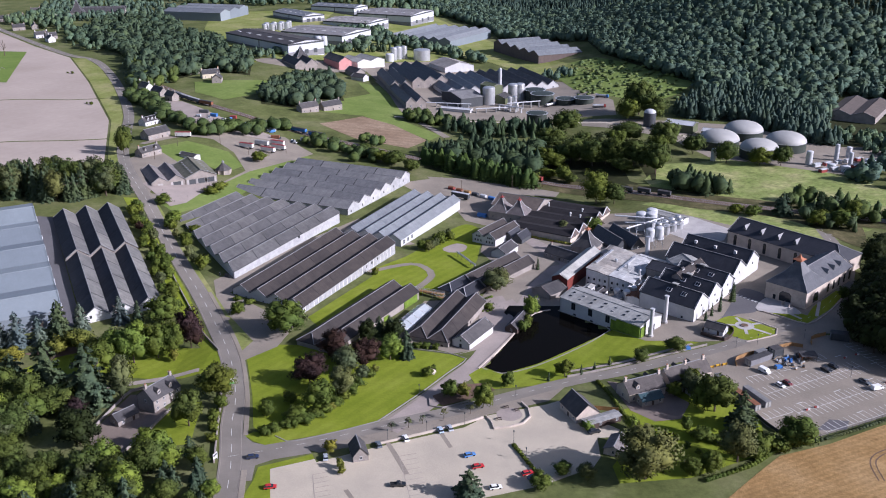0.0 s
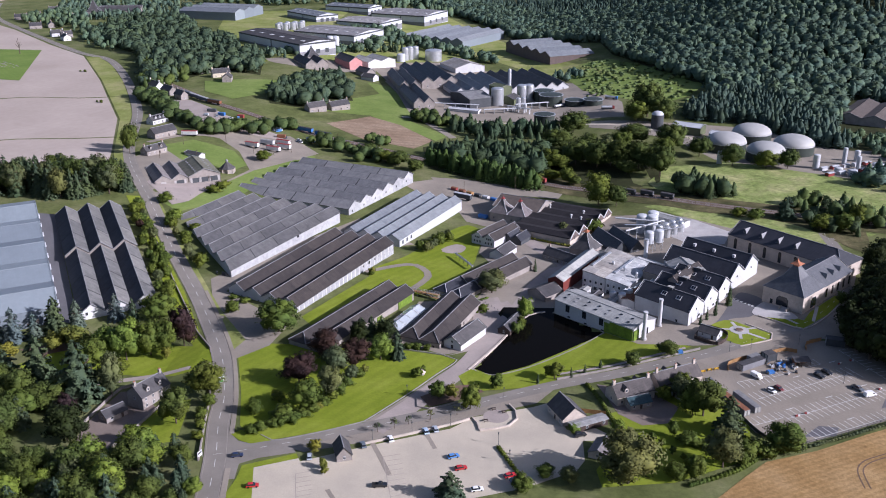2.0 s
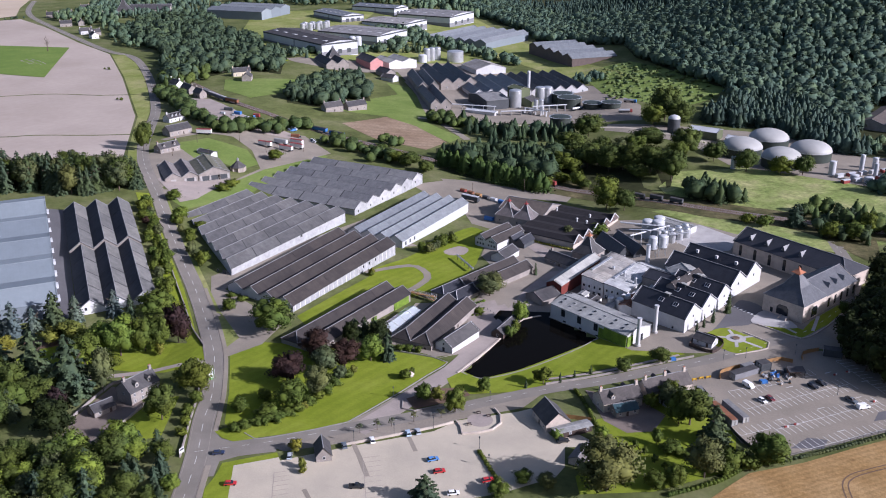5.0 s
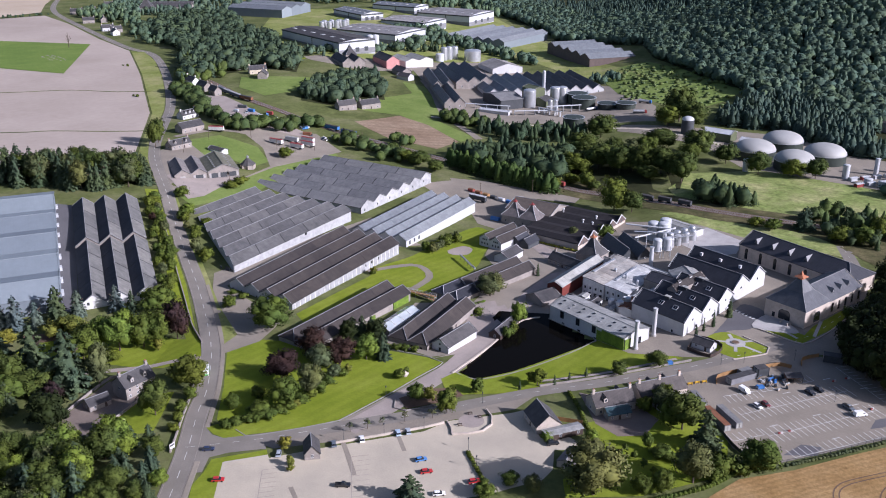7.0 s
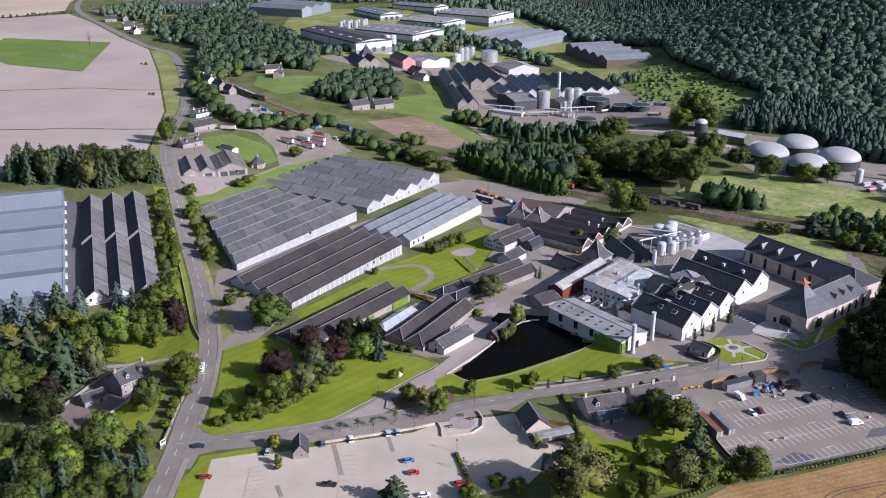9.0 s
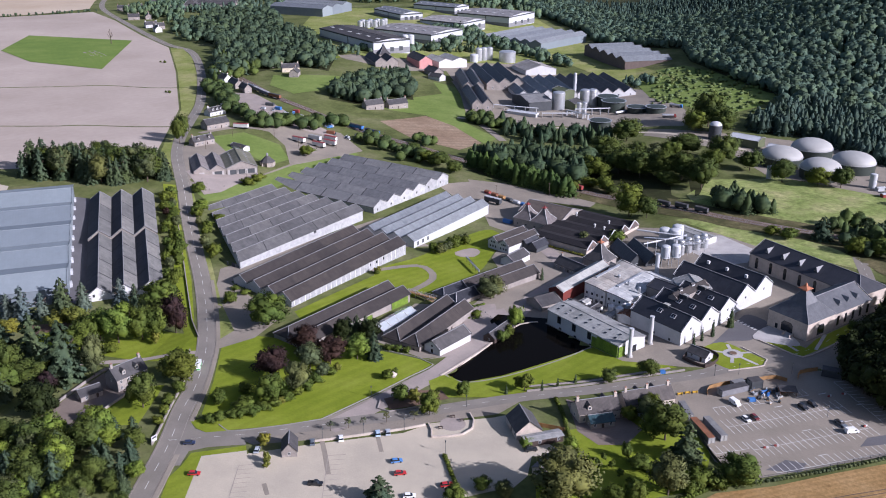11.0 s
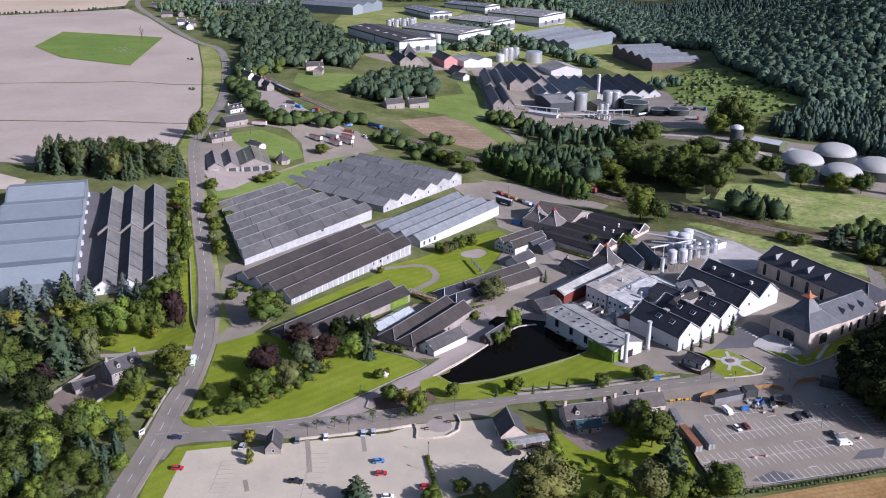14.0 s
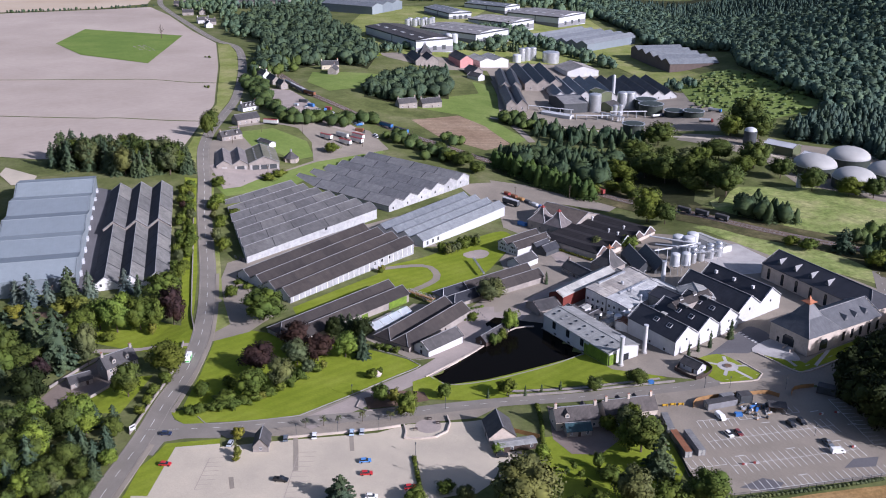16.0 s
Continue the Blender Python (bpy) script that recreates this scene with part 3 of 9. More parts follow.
# ---- buildings ----
def window(parent, x, y, z, w, h, face, frame_mat="white", arched=False, proud=0.06):
    """A window in a wall; face: 'x+', 'x-', 'y+', 'y-' is the way it looks."""
    sgn = 1 if face[1] == "+" else -1
    f, p = Geo(), Geo()

    def bx(g, a0, a1, z0, z1, d0, d1):
        lo, hi = sorted((sgn * d0, sgn * d1))
        if face[0] == "x":
            g.box(x + lo, x + hi, y + a0, y + a1, z0, z1)
        else:
            g.box(x + a0, x + a1, y + lo, y + hi, z0, z1)
    b = min(0.14, w * 0.12)
    for a0, a1, z0, z1 in ((-w / 2, w / 2, z, z + b), (-w / 2, w / 2, z + h - b, z + h), (-w / 2, -w / 2 + b, z + b, z + h - b), (w / 2 - b, w / 2, z + b, z + h - b), (-b / 3, b / 3, z + b, z + h - b)):
        bx(f, a0, a1, z0, z1, -0.1, proud)
    bx(p, -w / 2 + b * 0.5, w / 2 - b * 0.5, z + b * 0.5, z + h - b * 0.5, -0.1, proud * 0.4)
    ob = part("window", f, frame_mat, parent)
    part("pane", p, "window", ob)
    return ob


def door(parent, x, y, z, w, h, face, material="timber_dark", proud=0.08):
    sgn = 1 if face[1] == "+" else -1
    g = Geo()
    lo, hi = sorted((-0.1 * sgn, proud * sgn))
    if face[0] == "x":
        g.box(x + lo, x + hi, y - w / 2, y + w / 2, z, z + h)
    else:
        g.box(x - w / 2, x + w / 2, y + lo, y + hi, z, z + h)
    return part("door", g, material, parent)


def shed(name, label, category, ax, ay, yaw, length, bay, n, eave, rise, wall="white", roof="roof_grey", panels=1, skew0=0.0, skew1=0.0, fall=0.0,
         group="", base=None, end_wall=None, verge="lead", gap=0.4, over=0.35, fall_y=0.0, hip0=0.0, hip1=0.0, ridge_mat="lead", shade_roof=None):
    """Parallel pitched roofs on one block. Corner at (ax, ay); ridges run along yaw, bays follow one another to their left."""
    cy_, sy_ = math.cos(radians(yaw)), math.sin(radians(yaw))
    feet = [ground(ax + cy_ * u - sy_ * v, ay + sy_ * u + cy_ * v) for u in (0, length / 2, length) for v in (0, bay * n / 2, bay * n)]
    z0 = sum(feet) / len(feet) if base is None else base
    foot = min(min(feet) - z0, 0.0) - 3
    ob = thing(name, label, category, pose(ax, ay, z0, 0, 0, yaw), group)
    end_wall = end_wall or wall
    W, slope, th = bay * n, fall / length, 0.45

    def x0(y):
        return skew0 * y / W

    def x1(y):
        return length + skew1 * y / W

    def add(nm, geo, mat, lab="", par=ob):
        return part(nm, geo.shear(slope, fall_y), mat, par, lab)
    for yy, s in ((0.0, 1), (W, -1)):
        add("side_wall", Geo().loft([(x0(yy), yy, foot), (x1(yy), yy, foot), (x1(yy), yy + s * th, foot), (x0(yy), yy + s * th, foot)],
                                    [(x0(yy), yy, eave), (x1(yy), yy, eave), (x1(yy), yy + s * th, eave), (x0(yy), yy + s * th, eave)]), wall)
    for i in range(n):
        ya, yb, ym = i * bay, (i + 1) * bay, (i + 0.5) * bay
        for end, fx, hip in ((0, x0, hip0), (1, x1, hip1)):
            s = 1 if end == 0 else -1
            lo = [(fx(ya), ya, foot), (fx(yb), yb, foot), (fx(yb), yb, eave)] + ([] if hip else [(fx(ym), ym, eave + rise)]) + [(fx(ya), ya, eave)]
            gw = add("gable_wall", Geo().loft(lo, [(x + s * th, y, z) for x, y, z in lo]), end_wall)
        for side in (0, 1):
            ye = ya - (over if i == 0 else 0) if side == 0 else yb + (over if i == n - 1 else 0)
            ze = eave - (over * rise / (bay / 2) if (i == 0 and side == 0) or (i == n - 1 and side == 1) else 0)
            zr = eave + rise

            def px(t, y, ridge):
                a = x0(y) - over + (hip0 if ridge else 0)
                b = x1(y) + over - (hip1 if ridge else 0)
                return a + (b - a) * t
            deck = add("roof_deck", Geo().slab([(px(0, ye, 0), ye, ze), (px(1, ye, 0), ye, ze), (px(1, ym, 1), ym, zr), (px(0, ym, 1), ym, zr)][::1 if side == 0 else -1], 0.22), "joint" if panels > 1 else roof)
            # Left slopes can take a second, darker sheet that has shade in its colour.
            skin = shade_roof if shade_roof and side == 1 else roof
            if panels > 1:
                for k in range(panels):
                    g0 = gap / 2 / length
                    t0, t1 = k / panels + g0, (k + 1) / panels - g0
                    q = [(px(t0, ye, 0), ye, ze + 0.09), (px(t1, ye, 0), ye, ze + 0.09), (px(t1, ym, 1), ym, zr + 0.09), (px(t0, ym, 1), ym, zr + 0.09)]
                    pl = Geo().slab(q[::1 if side == 0 else -1], 0.08)
                    add("roof_panel", pl, skin, "", deck)
        if hip0:
            add("roof_hip", Geo().slab([(x0(ya) - over, ya, eave), (x0(ym) - over + hip0, ym, eave + rise), (x0(yb) - over, yb, eave)], 0.2), roof)
        if hip1:
            add("roof_hip", Geo().slab([(x1(ya) + over, ya, eave), (x1(yb) + over, yb, eave), (x1(ym) + over - hip1, ym, eave + rise)], 0.2), roof)
        add("ridge_cap", Geo().box(x0(ym) - over + hip0, x1(ym) + over - hip1, ym - 0.15, ym + 0.15, eave + rise - 0.05, eave + rise + 0.18), ridge_mat)
        if verge:
            for fx, s, hip in ((x0, -1, hip0), (x1, 1, hip1)):
                for ye in (ya, yb):
                    a = (fx(ye) + s * (over + 0.05), ye, eave + 0.12)
                    b = (fx(ym) + s * (over + 0.05) - s * hip, ym, eave + rise + 0.12)
                    add("verge", Geo().rod(a, b, 0.17, 5), verge)
    return ob


def gable_openings(ob, n, bay, length, skew0=0.0, z=0.6, w=0.9, h=1.3, double=False, end=0):
    """Small windows and doors in the near ends of a shed."""
    W = bay * n
    for i in range(n):
        for off in ((-bay * 0.28, bay * 0.28) if double else (bay * 0.2,)):
            y = (i + 0.5) * bay + off
            x = skew0 * y / W if end == 0 else length
            window(ob, x, y, z, w, h, "x-" if end == 0 else "x+", "lead")


def house(name, label, x, y, yaw, L, W, eave, rise, wall="stone", roof="roof_slate", chimneys=(), dormers=(), group="", cols=4, floors=1, category="house", base=0.0, trim="white"):
    """A pitched-roof house centred at (x, y), ridge along yaw."""
    ob = thing(name, label, category, put(x, y, yaw, base), group)
    hl, hw = L / 2, W / 2
    g = Geo()
    g.loft([(-hl, -hw, -2.5), (-hl, hw, -2.5), (-hl, hw, eave), (-hl, 0, eave + rise), (-hl, -hw, eave)], [(hl, -hw, -2.5), (hl, hw, -2.5), (hl, hw, eave), (hl, 0, eave + rise), (hl, -hw, eave)])
    part("wall", g, wall, ob)
    o = 0.3
    for s in (-1, 1):
        q = [(-hl - o, s * (hw + o), eave - o * rise / hw + 0.12), (hl + o, s * (hw + o), eave - o * rise / hw + 0.12), (hl + o, 0, eave + rise + 0.12), (-hl - o, 0, eave + rise + 0.12)]
        part("roof_slope", Geo().slab(q[::-s], 0.2), roof, ob)
    part("ridge", Geo().box(-hl - o, hl + o, -0.18, 0.18, eave + rise + 0.1, eave + rise + 0.3), "lead", ob)
    for cx in chimneys:
        c = Geo().box(cx - 0.5, cx + 0.5, -0.45, 0.45, eave + rise - 1.0, eave + rise + 1.5).box(cx - 0.6, cx + 0.6, -0.55, 0.55, eave + rise + 1.5, eave + rise + 1.7)
        ch = part("chimney", c, wall, ob)
        part("chimney_pot", Geo().cyl(cx - 0.22, 0, eave + rise + 1.7, eave + rise + 2.2, 0.15, 0.12, 8).cyl(cx + 0.22, 0, eave + rise + 1.7, eave + rise + 2.2, 0.15, 0.12, 8), "copper", ch)
    for fl in range(floors):
        for s, face in ((-1, "y-"), (1, "y+")):
            for k in range(cols):
                wx = -hl + (k + 0.5) * L / cols
                if fl == 0 and k == cols // 2:
                    door(ob, wx, s * hw, 0, 1.0, 2.05, face, "timber_dark")
                else:
                    window(ob, wx, s * hw, 0.9 + fl * 2.7, 1.0, 1.35, face, trim)
    for s, face in ((-1, "x-"), (1, "x+")):
        window(ob, s * hl, 0, 0.9 + (floors - 1) * 2.7, 1.0, 1.3, face, trim)
    for dx, s in dormers:
        yd, zd = s * hw * 0.55, eave + rise * 0.45
        d = part("dormer", Geo().loft([(dx - 0.8, s * hw * 0.8, eave), (dx + 0.8, s * hw * 0.8, eave), (dx + 0.8, s * hw * 0.8, zd + 0.9), (dx, s * hw * 0.8, zd + 1.6), (dx - 0.8, s * hw * 0.8, zd + 0.9)],
                                      [(dx - 0.8, 0, eave), (dx + 0.8, 0, eave), (dx + 0.8, 0, zd + 0.9), (dx, 0, zd + 1.6), (dx - 0.8, 0, zd + 0.9)]), wall, ob)
        part("dormer_roof", Geo().slab([(dx - 1, s * hw * 0.85, zd + 0.85), (dx, s * hw * 0.85, zd + 1.75), (dx, 0, zd + 1.75), (dx - 1, 0, zd + 0.85)][::s], 0.15)
             .slab([(dx, s * hw * 0.85, zd + 1.75), (dx + 1, s * hw * 0.85, zd + 0.85), (dx + 1, 0, zd + 0.85), (dx, 0, zd + 1.75)][::s], 0.15), roof, ob)
        window(ob, dx, s * hw * 0.8, zd - 0.5, 1.0, 1.2, "y+" if s > 0 else "y-", "white")
    return ob


# ---- vehicles ----
def paint(c):
    m, nt, p = principled("car paint")
    n = noise_node(nt, nt.nodes.new("ShaderNodeTexCoord").outputs["Object"], 3.0)
    r = ramp(nt, n.outputs["Fac"], [(0.3, tone(c, 0.9)), (0.7, tone(c, 1.08))])
    nt.links.new(r.outputs[0], p.inputs["Base Color"])
    p.inputs["Roughness"].default_value, p.inputs["Coat Weight"].default_value = 0.35, 0.6
    return m


PAINT = {k: paint(c) for k, c in {"red": (0.45, 0.02, 0.02), "darkred": (0.16, 0.025, 0.025), "blue": (0.08, 0.22, 0.5), "navy": (0.02, 0.03, 0.07), "black": (0.015, 0.016, 0.018),
                                  "grey": (0.12, 0.14, 0.16), "silver": (0.4, 0.43, 0.46), "white": (0.78, 0.78, 0.76), "paleblue": (0.4, 0.5, 0.6), "green": (0.1, 0.55, 0.12)}.items()}


def car(x, y, yaw, colour, kind="car", label=None, z=0.12):
    """A parked road vehicle, nose along yaw."""
    long_, wide, tall = {"car": (4.3, 1.8, 1.45), "pickup": (5.3, 1.9, 1.8), "van": (5.0, 2.0, 2.1), "suv": (4.7, 1.9, 1.75), "minibus": (6.2, 2.1, 2.6)}[kind]
    ob = thing(kind if kind != "suv" else "car", label or f"{colour} {'estate car' if kind == 'suv' else kind} parked on tarmac", "car" if kind in ("car", "suv") else "van" if kind != "pickup" else "pickup",
               put(x, y, yaw, z), "parked vehicles")
    h, w = long_ / 2, wide / 2
    belt = tall * 0.58
    prof = [(-h, 0.35), (h, 0.35), (h, belt * 0.85), (h * 0.55, belt), (-h * 0.92, belt * 1.04), (-h, belt * 0.8)]
    if kind in ("van", "minibus"):
        prof = [(-h, 0.35), (h, 0.35), (h, belt * 0.8), (h * 0.72, tall * 0.62), (h * 0.45, tall * 0.97), (-h * 0.97, tall), (-h, tall * 0.9)]
    body = Geo()
    body.loft([(px, -w, pz) for px, pz in prof], [(px, w, pz) for px, pz in prof])
    part("body", body, PAINT[colour], ob)
    if kind in ("van", "minibus"):
        cab = [(h * 0.70, tall * 0.6), (h * 0.46, tall * 0.93)]
        part("windscreen", Geo().loft([(cab[0][0] + 0.05, -w * 0.85, cab[0][1]), (cab[0][0] + 0.05, w * 0.85, cab[0][1]), (cab[1][0] + 0.05, w * 0.85, cab[1][1]), (cab[1][0] + 0.05, -w * 0.85, cab[1][1])],
                                      [(cab[0][0] - 0.1, -w * 0.85, cab[0][1]), (cab[0][0] - 0.1, w * 0.85, cab[0][1]), (cab[1][0] - 0.1, w * 0.85, cab[1][1]), (cab[1][0] - 0.1, -w * 0.85, cab[1][1])]), "window", ob)
        for s in (-1, 1):
            part("side_window", Geo().box(h * 0.2, h * 0.55, s * w - 0.02, s * w + 0.02, tall * 0.6, tall * 0.85), "window", ob)
    else:
        a, b, c, d = (-h * 0.9, -h * 0.7, h * 0.15, h * 0.5) if kind != "pickup" else (-h * 0.2, -h * 0.12, h * 0.25, h * 0.5)
        lo = [(a, -w * 0.94, belt), (d, -w * 0.94, belt), (d, w * 0.94, belt), (a, w * 0.94, belt)]
        hi = [(b, -w * 0.74, tall - 0.06), (c, -w * 0.74, tall - 0.06), (c, w * 0.74, tall - 0.06), (b, w * 0.74, tall - 0.06)]
        part("glasshouse", Geo().loft(lo, hi), "window", ob)
        part("roof", Geo().loft([(px * 1.01, py * 1.02, tall - 0.06) for px, py, _ in hi], [(px * 0.95, py * 0.92, tall) for px, py, _ in hi]), PAINT[colour], ob)
        if kind == "pickup":
            part("load_bed", Geo().box(-h * 0.95, -h * 0.25, -w * 0.85, w * 0.85, belt, belt + 0.12), "tyre", ob)
    for sx in (-0.62, 0.64):
        for sy in (-1, 1):
            wh = Geo().loft([(h * sx + 0.33 * math.cos(t), sy * (w - 0.2), 0.33 + 0.33 * math.sin(t)) for t in [k * math.pi / 6 for k in range(12)]],
                            [(h * sx + 0.33 * math.cos(t), sy * (w + 0.02), 0.33 + 0.33 * math.sin(t)) for t in [k * math.pi / 6 for k in range(12)]])
            part("wheel", wh, "tyre", ob)
    for sy in (-1, 1):
        part("headlight", Geo().box(h - 0.1, h + 0.03, sy * w * 0.7 - 0.2, sy * w * 0.7 + 0.2, belt * 0.6, belt * 0.78), "steel", ob)
    return ob


# ---- plants ----
def unit(n):
    return n / (np.linalg.norm(n, axis=1)[:, None] + 1e-9)


def ball(rng, n):
    return unit(rng.normal(0, 1, (n, 3)))


def leaf_cards(centres, normals, size, rng, jitter=0.7):
    """Small three-cornered tufts of leaves about the given places."""
    n = len(centres)
    d = unit(unit(normals) + rng.normal(0, jitter, (n, 3)))
    a = unit(np.cross(d, rng.normal(0, 1, (n, 3))))
    b = np.cross(d, a)
    s = size * rng.uniform(0.6, 1.4, (n, 1))
    v = np.stack([centres - a * s - b * s * 0.7, centres + a * s * 0.95 - b * s * 0.5, centres + a * s * 0.1 + b * s * 1.15 + d * s * 0.25], 1).reshape(-1, 3)
    return v, np.arange(n * 3).reshape(-1, 3)


def three(quads):
    q = np.asarray(quads)
    return np.concatenate([q[:, [0, 1, 2]], q[:, [0, 2, 3]]])


def core_blob(c, r, n=8, k=5):
    """A dim ball of facets behind the leaves."""
    v, f = [], []
    for j in range(k + 1):
        t = -math.pi / 2 + math.pi * j / k
        for i in range(n):
            a = 2 * math.pi * i / n + j * 0.4
            v.append((c[0] + r[0] * math.cos(t) * math.cos(a), c[1] + r[1] * math.cos(t) * math.sin(a), c[2] + r[2] * math.sin(t)))
    for j in range(k):
        for i in range(n):
            f.append((j * n + i, j * n + (i + 1) % n, (j + 1) * n + (i + 1) % n, (j + 1) * n + i))
    return np.array(v), three(f)


def soft_blob(c, r, n=8, k=5):
    v, f = core_blob(c, r, n, k)
    return v, f, unit((v - np.array(c)) / np.array(r))


def lumpy(c, r, rng, n=10, k=6, amp=0.25):
    """A crown's body with uneven swellings, shaded by its own form."""
    v, f = core_blob((0, 0, 0), (1, 1, 1), n, k)
    swell = np.zeros(len(v))
    for _ in range(5):
        d = ball(rng, 1)[0]
        swell += np.cos(v @ d * rng.uniform(3.0, 6.5) + rng.uniform(0, 6.28))
    v = v * (1 + amp * swell[:, None] / 3) * np.array(r) + rng.normal(0, 0.015, v.shape)
    face = np.cross(v[f[:, 1]] - v[f[:, 0]], v[f[:, 2]] - v[f[:, 0]])
    nrm = np.zeros_like(v)
    for j in range(3):
        np.add.at(nrm, f[:, j], face)
    nrm = unit(nrm + unit(v) * 0.01)
    return v + np.array(c), f, nrm


def soft_cards(pts, nrm, size, rng, jitter=0.6, rough=0.33):
    v, f = leaf_cards(pts, nrm, size, rng, jitter)
    return v, f, np.repeat(unit(unit(nrm) + rng.normal(0, rough, nrm.shape)), 3, 0)


def soft_joined(parts, centre, radii, whole=0.7):
    """Joins leaves; light falls on the crown as on one rounded body."""
    v, f = joined([(a, b) for a, b, _ in parts])
    n = np.concatenate([c for _, _, c in parts])
    return v, f, unit(n + whole * unit((v - np.array(centre)) / np.array(radii)))


def joined(parts):
    vs, fs, k = [], [], 0
    for v, f in parts:
        vs.append(v)
        fs.append(f + k)
        k += len(v)
    return np.concatenate(vs), np.concatenate(fs)


def broad_crown(seed, leaves=4400, wide=0.42, low=0.08, lobes=13, card=0.0145, twigs=5, cores=True):
    """A crown 1 m tall in all, to be scaled to the tree's height: limbs carry lobes, lobes carry sprays of leaves."""
    rng = np.random.default_rng(seed)
    parts, sprays = [], []
    mid, half = (1 + low) / 2, (1 - low) / 2
    lean = rng.normal(0, 0.05, 2)
    if cores:
        parts.append(soft_blob((0, 0, mid - 0.03), (wide * 0.6, wide * 0.6, half * 0.62), 8, 5))
    for i in range(lobes):
        up = -0.75 + 1.7 * (i + 0.5) / lobes
        a = 2.4 * i + rng.uniform(-0.5, 0.5)
        flat = math.sqrt(max(0.05, 1 - min(1.0, abs(up)) ** 2.2))
        q = rng.uniform(0.5, 0.72)
        c = np.array([flat * math.cos(a) * wide * q + lean[0] * up, flat * math.sin(a) * wide * q + lean[1] * up, mid + up * half * 0.68])
        r = rng.uniform(0.15, 0.23) * (1.12 - 0.3 * max(0.0, up)) * wide / 0.42
        if cores:
            parts.append(soft_blob(c, (r * 0.6, r * 0.6, r * 0.56), 6, 4))
        for j in range(twigs):
            d = ball(rng, 1)[0]
            d[2] = d[2] * 0.7 + 0.2
            sprays.append((c + d * r * rng.uniform(0.5, 0.85), r * rng.uniform(0.38, 0.62), c))
    per = leaves // len(sprays)
    for c, r, lobe in sprays:
        nrm = ball(rng, per)
        pts = c + nrm * r * (0.45 + 0.75 * rng.uniform(0, 1, (per, 1)) ** 0.6)
        out = unit(pts - lobe) * 0.8 + nrm * 0.55 + np.array([0, 0, 0.2])
        parts.append(soft_cards(pts, out, card, rng, 0.55))
    return soft_joined(parts, (0, 0, mid), (wide, wide, half), 0.75)


def cone_crown(seed, leaves=3600, wide=0.2, low=0.06, card=0.015, whorls=15):
    """A conifer: drooping boughs in whorls, each a spray of needles."""
    rng = np.random.default_rng(seed)
    parts = []
    n = 9
    for i in range(7):
        z0, z1 = low + (1 - low) * i / 7 * 0.95, low + (1 - low) * min(1.0, (i + 1.7) / 7)
        r = wide * (1 - i / 7) * 0.66
        v = np.array([(r * math.cos(2 * math.pi * k / n + i), r * math.sin(2 * math.pi * k / n + i), z0) for k in range(n)] + [(r * 0.12 * math.cos(2 * math.pi * k / n + i), r * 0.12 * math.sin(2 * math.pi * k / n + i), z1) for k in range(n)])
        parts.append((v, three([(k, (k + 1) % n, n + (k + 1) % n, n + k) for k in range(n)]), unit(v * np.array([1, 1, 0]) + np.array([0, 0, 0.3 * r + 0.005]))))
    boughs = []
    for i in range(whorls):
        t = (i + rng.uniform(-0.2, 0.2)) / whorls
        reach = wide * (1 - max(0.0, t)) ** 0.55
        m = max(4, int(11 * (1 - t)))
        for k in range(m):
            boughs.append((low + (1 - low) * t, 2 * math.pi * (k + rng.uniform(-0.35, 0.35)) / m + i * 0.9, reach * rng.uniform(0.72, 1.15)))
    weight = np.array([b[2] for b in boughs]) + 0.02
    share = np.maximum(3, (leaves * weight / weight.sum()).astype(int))
    for (z, a, reach), m in zip(boughs, share):
        u = rng.uniform(0.4, 1.0, m) ** 0.8
        side = rng.normal(0, 0.16, m) * reach * (1.15 - u)
        ca_, sa_ = math.cos(a), math.sin(a)
        zz = z + 0.04 * (1 - u) - 0.05 * u * reach / wide + rng.normal(0, 0.008, m)
        pts = np.stack([ca_ * reach * u - sa_ * side, sa_ * reach * u + ca_ * side, zz], 1)
        nrm = np.stack([np.full(m, ca_ * 0.8), np.full(m, sa_ * 0.8), np.full(m, 0.55)], 1)
        parts.append(soft_cards(pts, nrm + rng.normal(0, 0.2, (m, 3)), card, rng, 0.45))
    tip = np.array([[0, 0, 1.0]]) + rng.normal(0, 0.006, (12, 3))
    parts.append(soft_cards(tip, np.tile([0.0, 0, 1], (12, 1)), card * 0.8, rng, 0.6))
    return soft_joined(parts, (0, 0, 0.2), (wide, wide, 0.8), 0.3)


def trunk_geo(seed, h=0.45, r=0.022, limbs=5):
    rg = random.Random(seed)
    g = Geo().cyl(0, 0, -0.03, h, r, r * 0.55, 7)
    for i in range(limbs):
        a, z = rg.uniform(0, 6.28), h * rg.uniform(0.55, 0.95)
        g.rod((0, 0, z), (0.16 * math.cos(a), 0.16 * math.sin(a), z + rg.uniform(0.1, 0.22)), r * 0.4, 5)
    return g


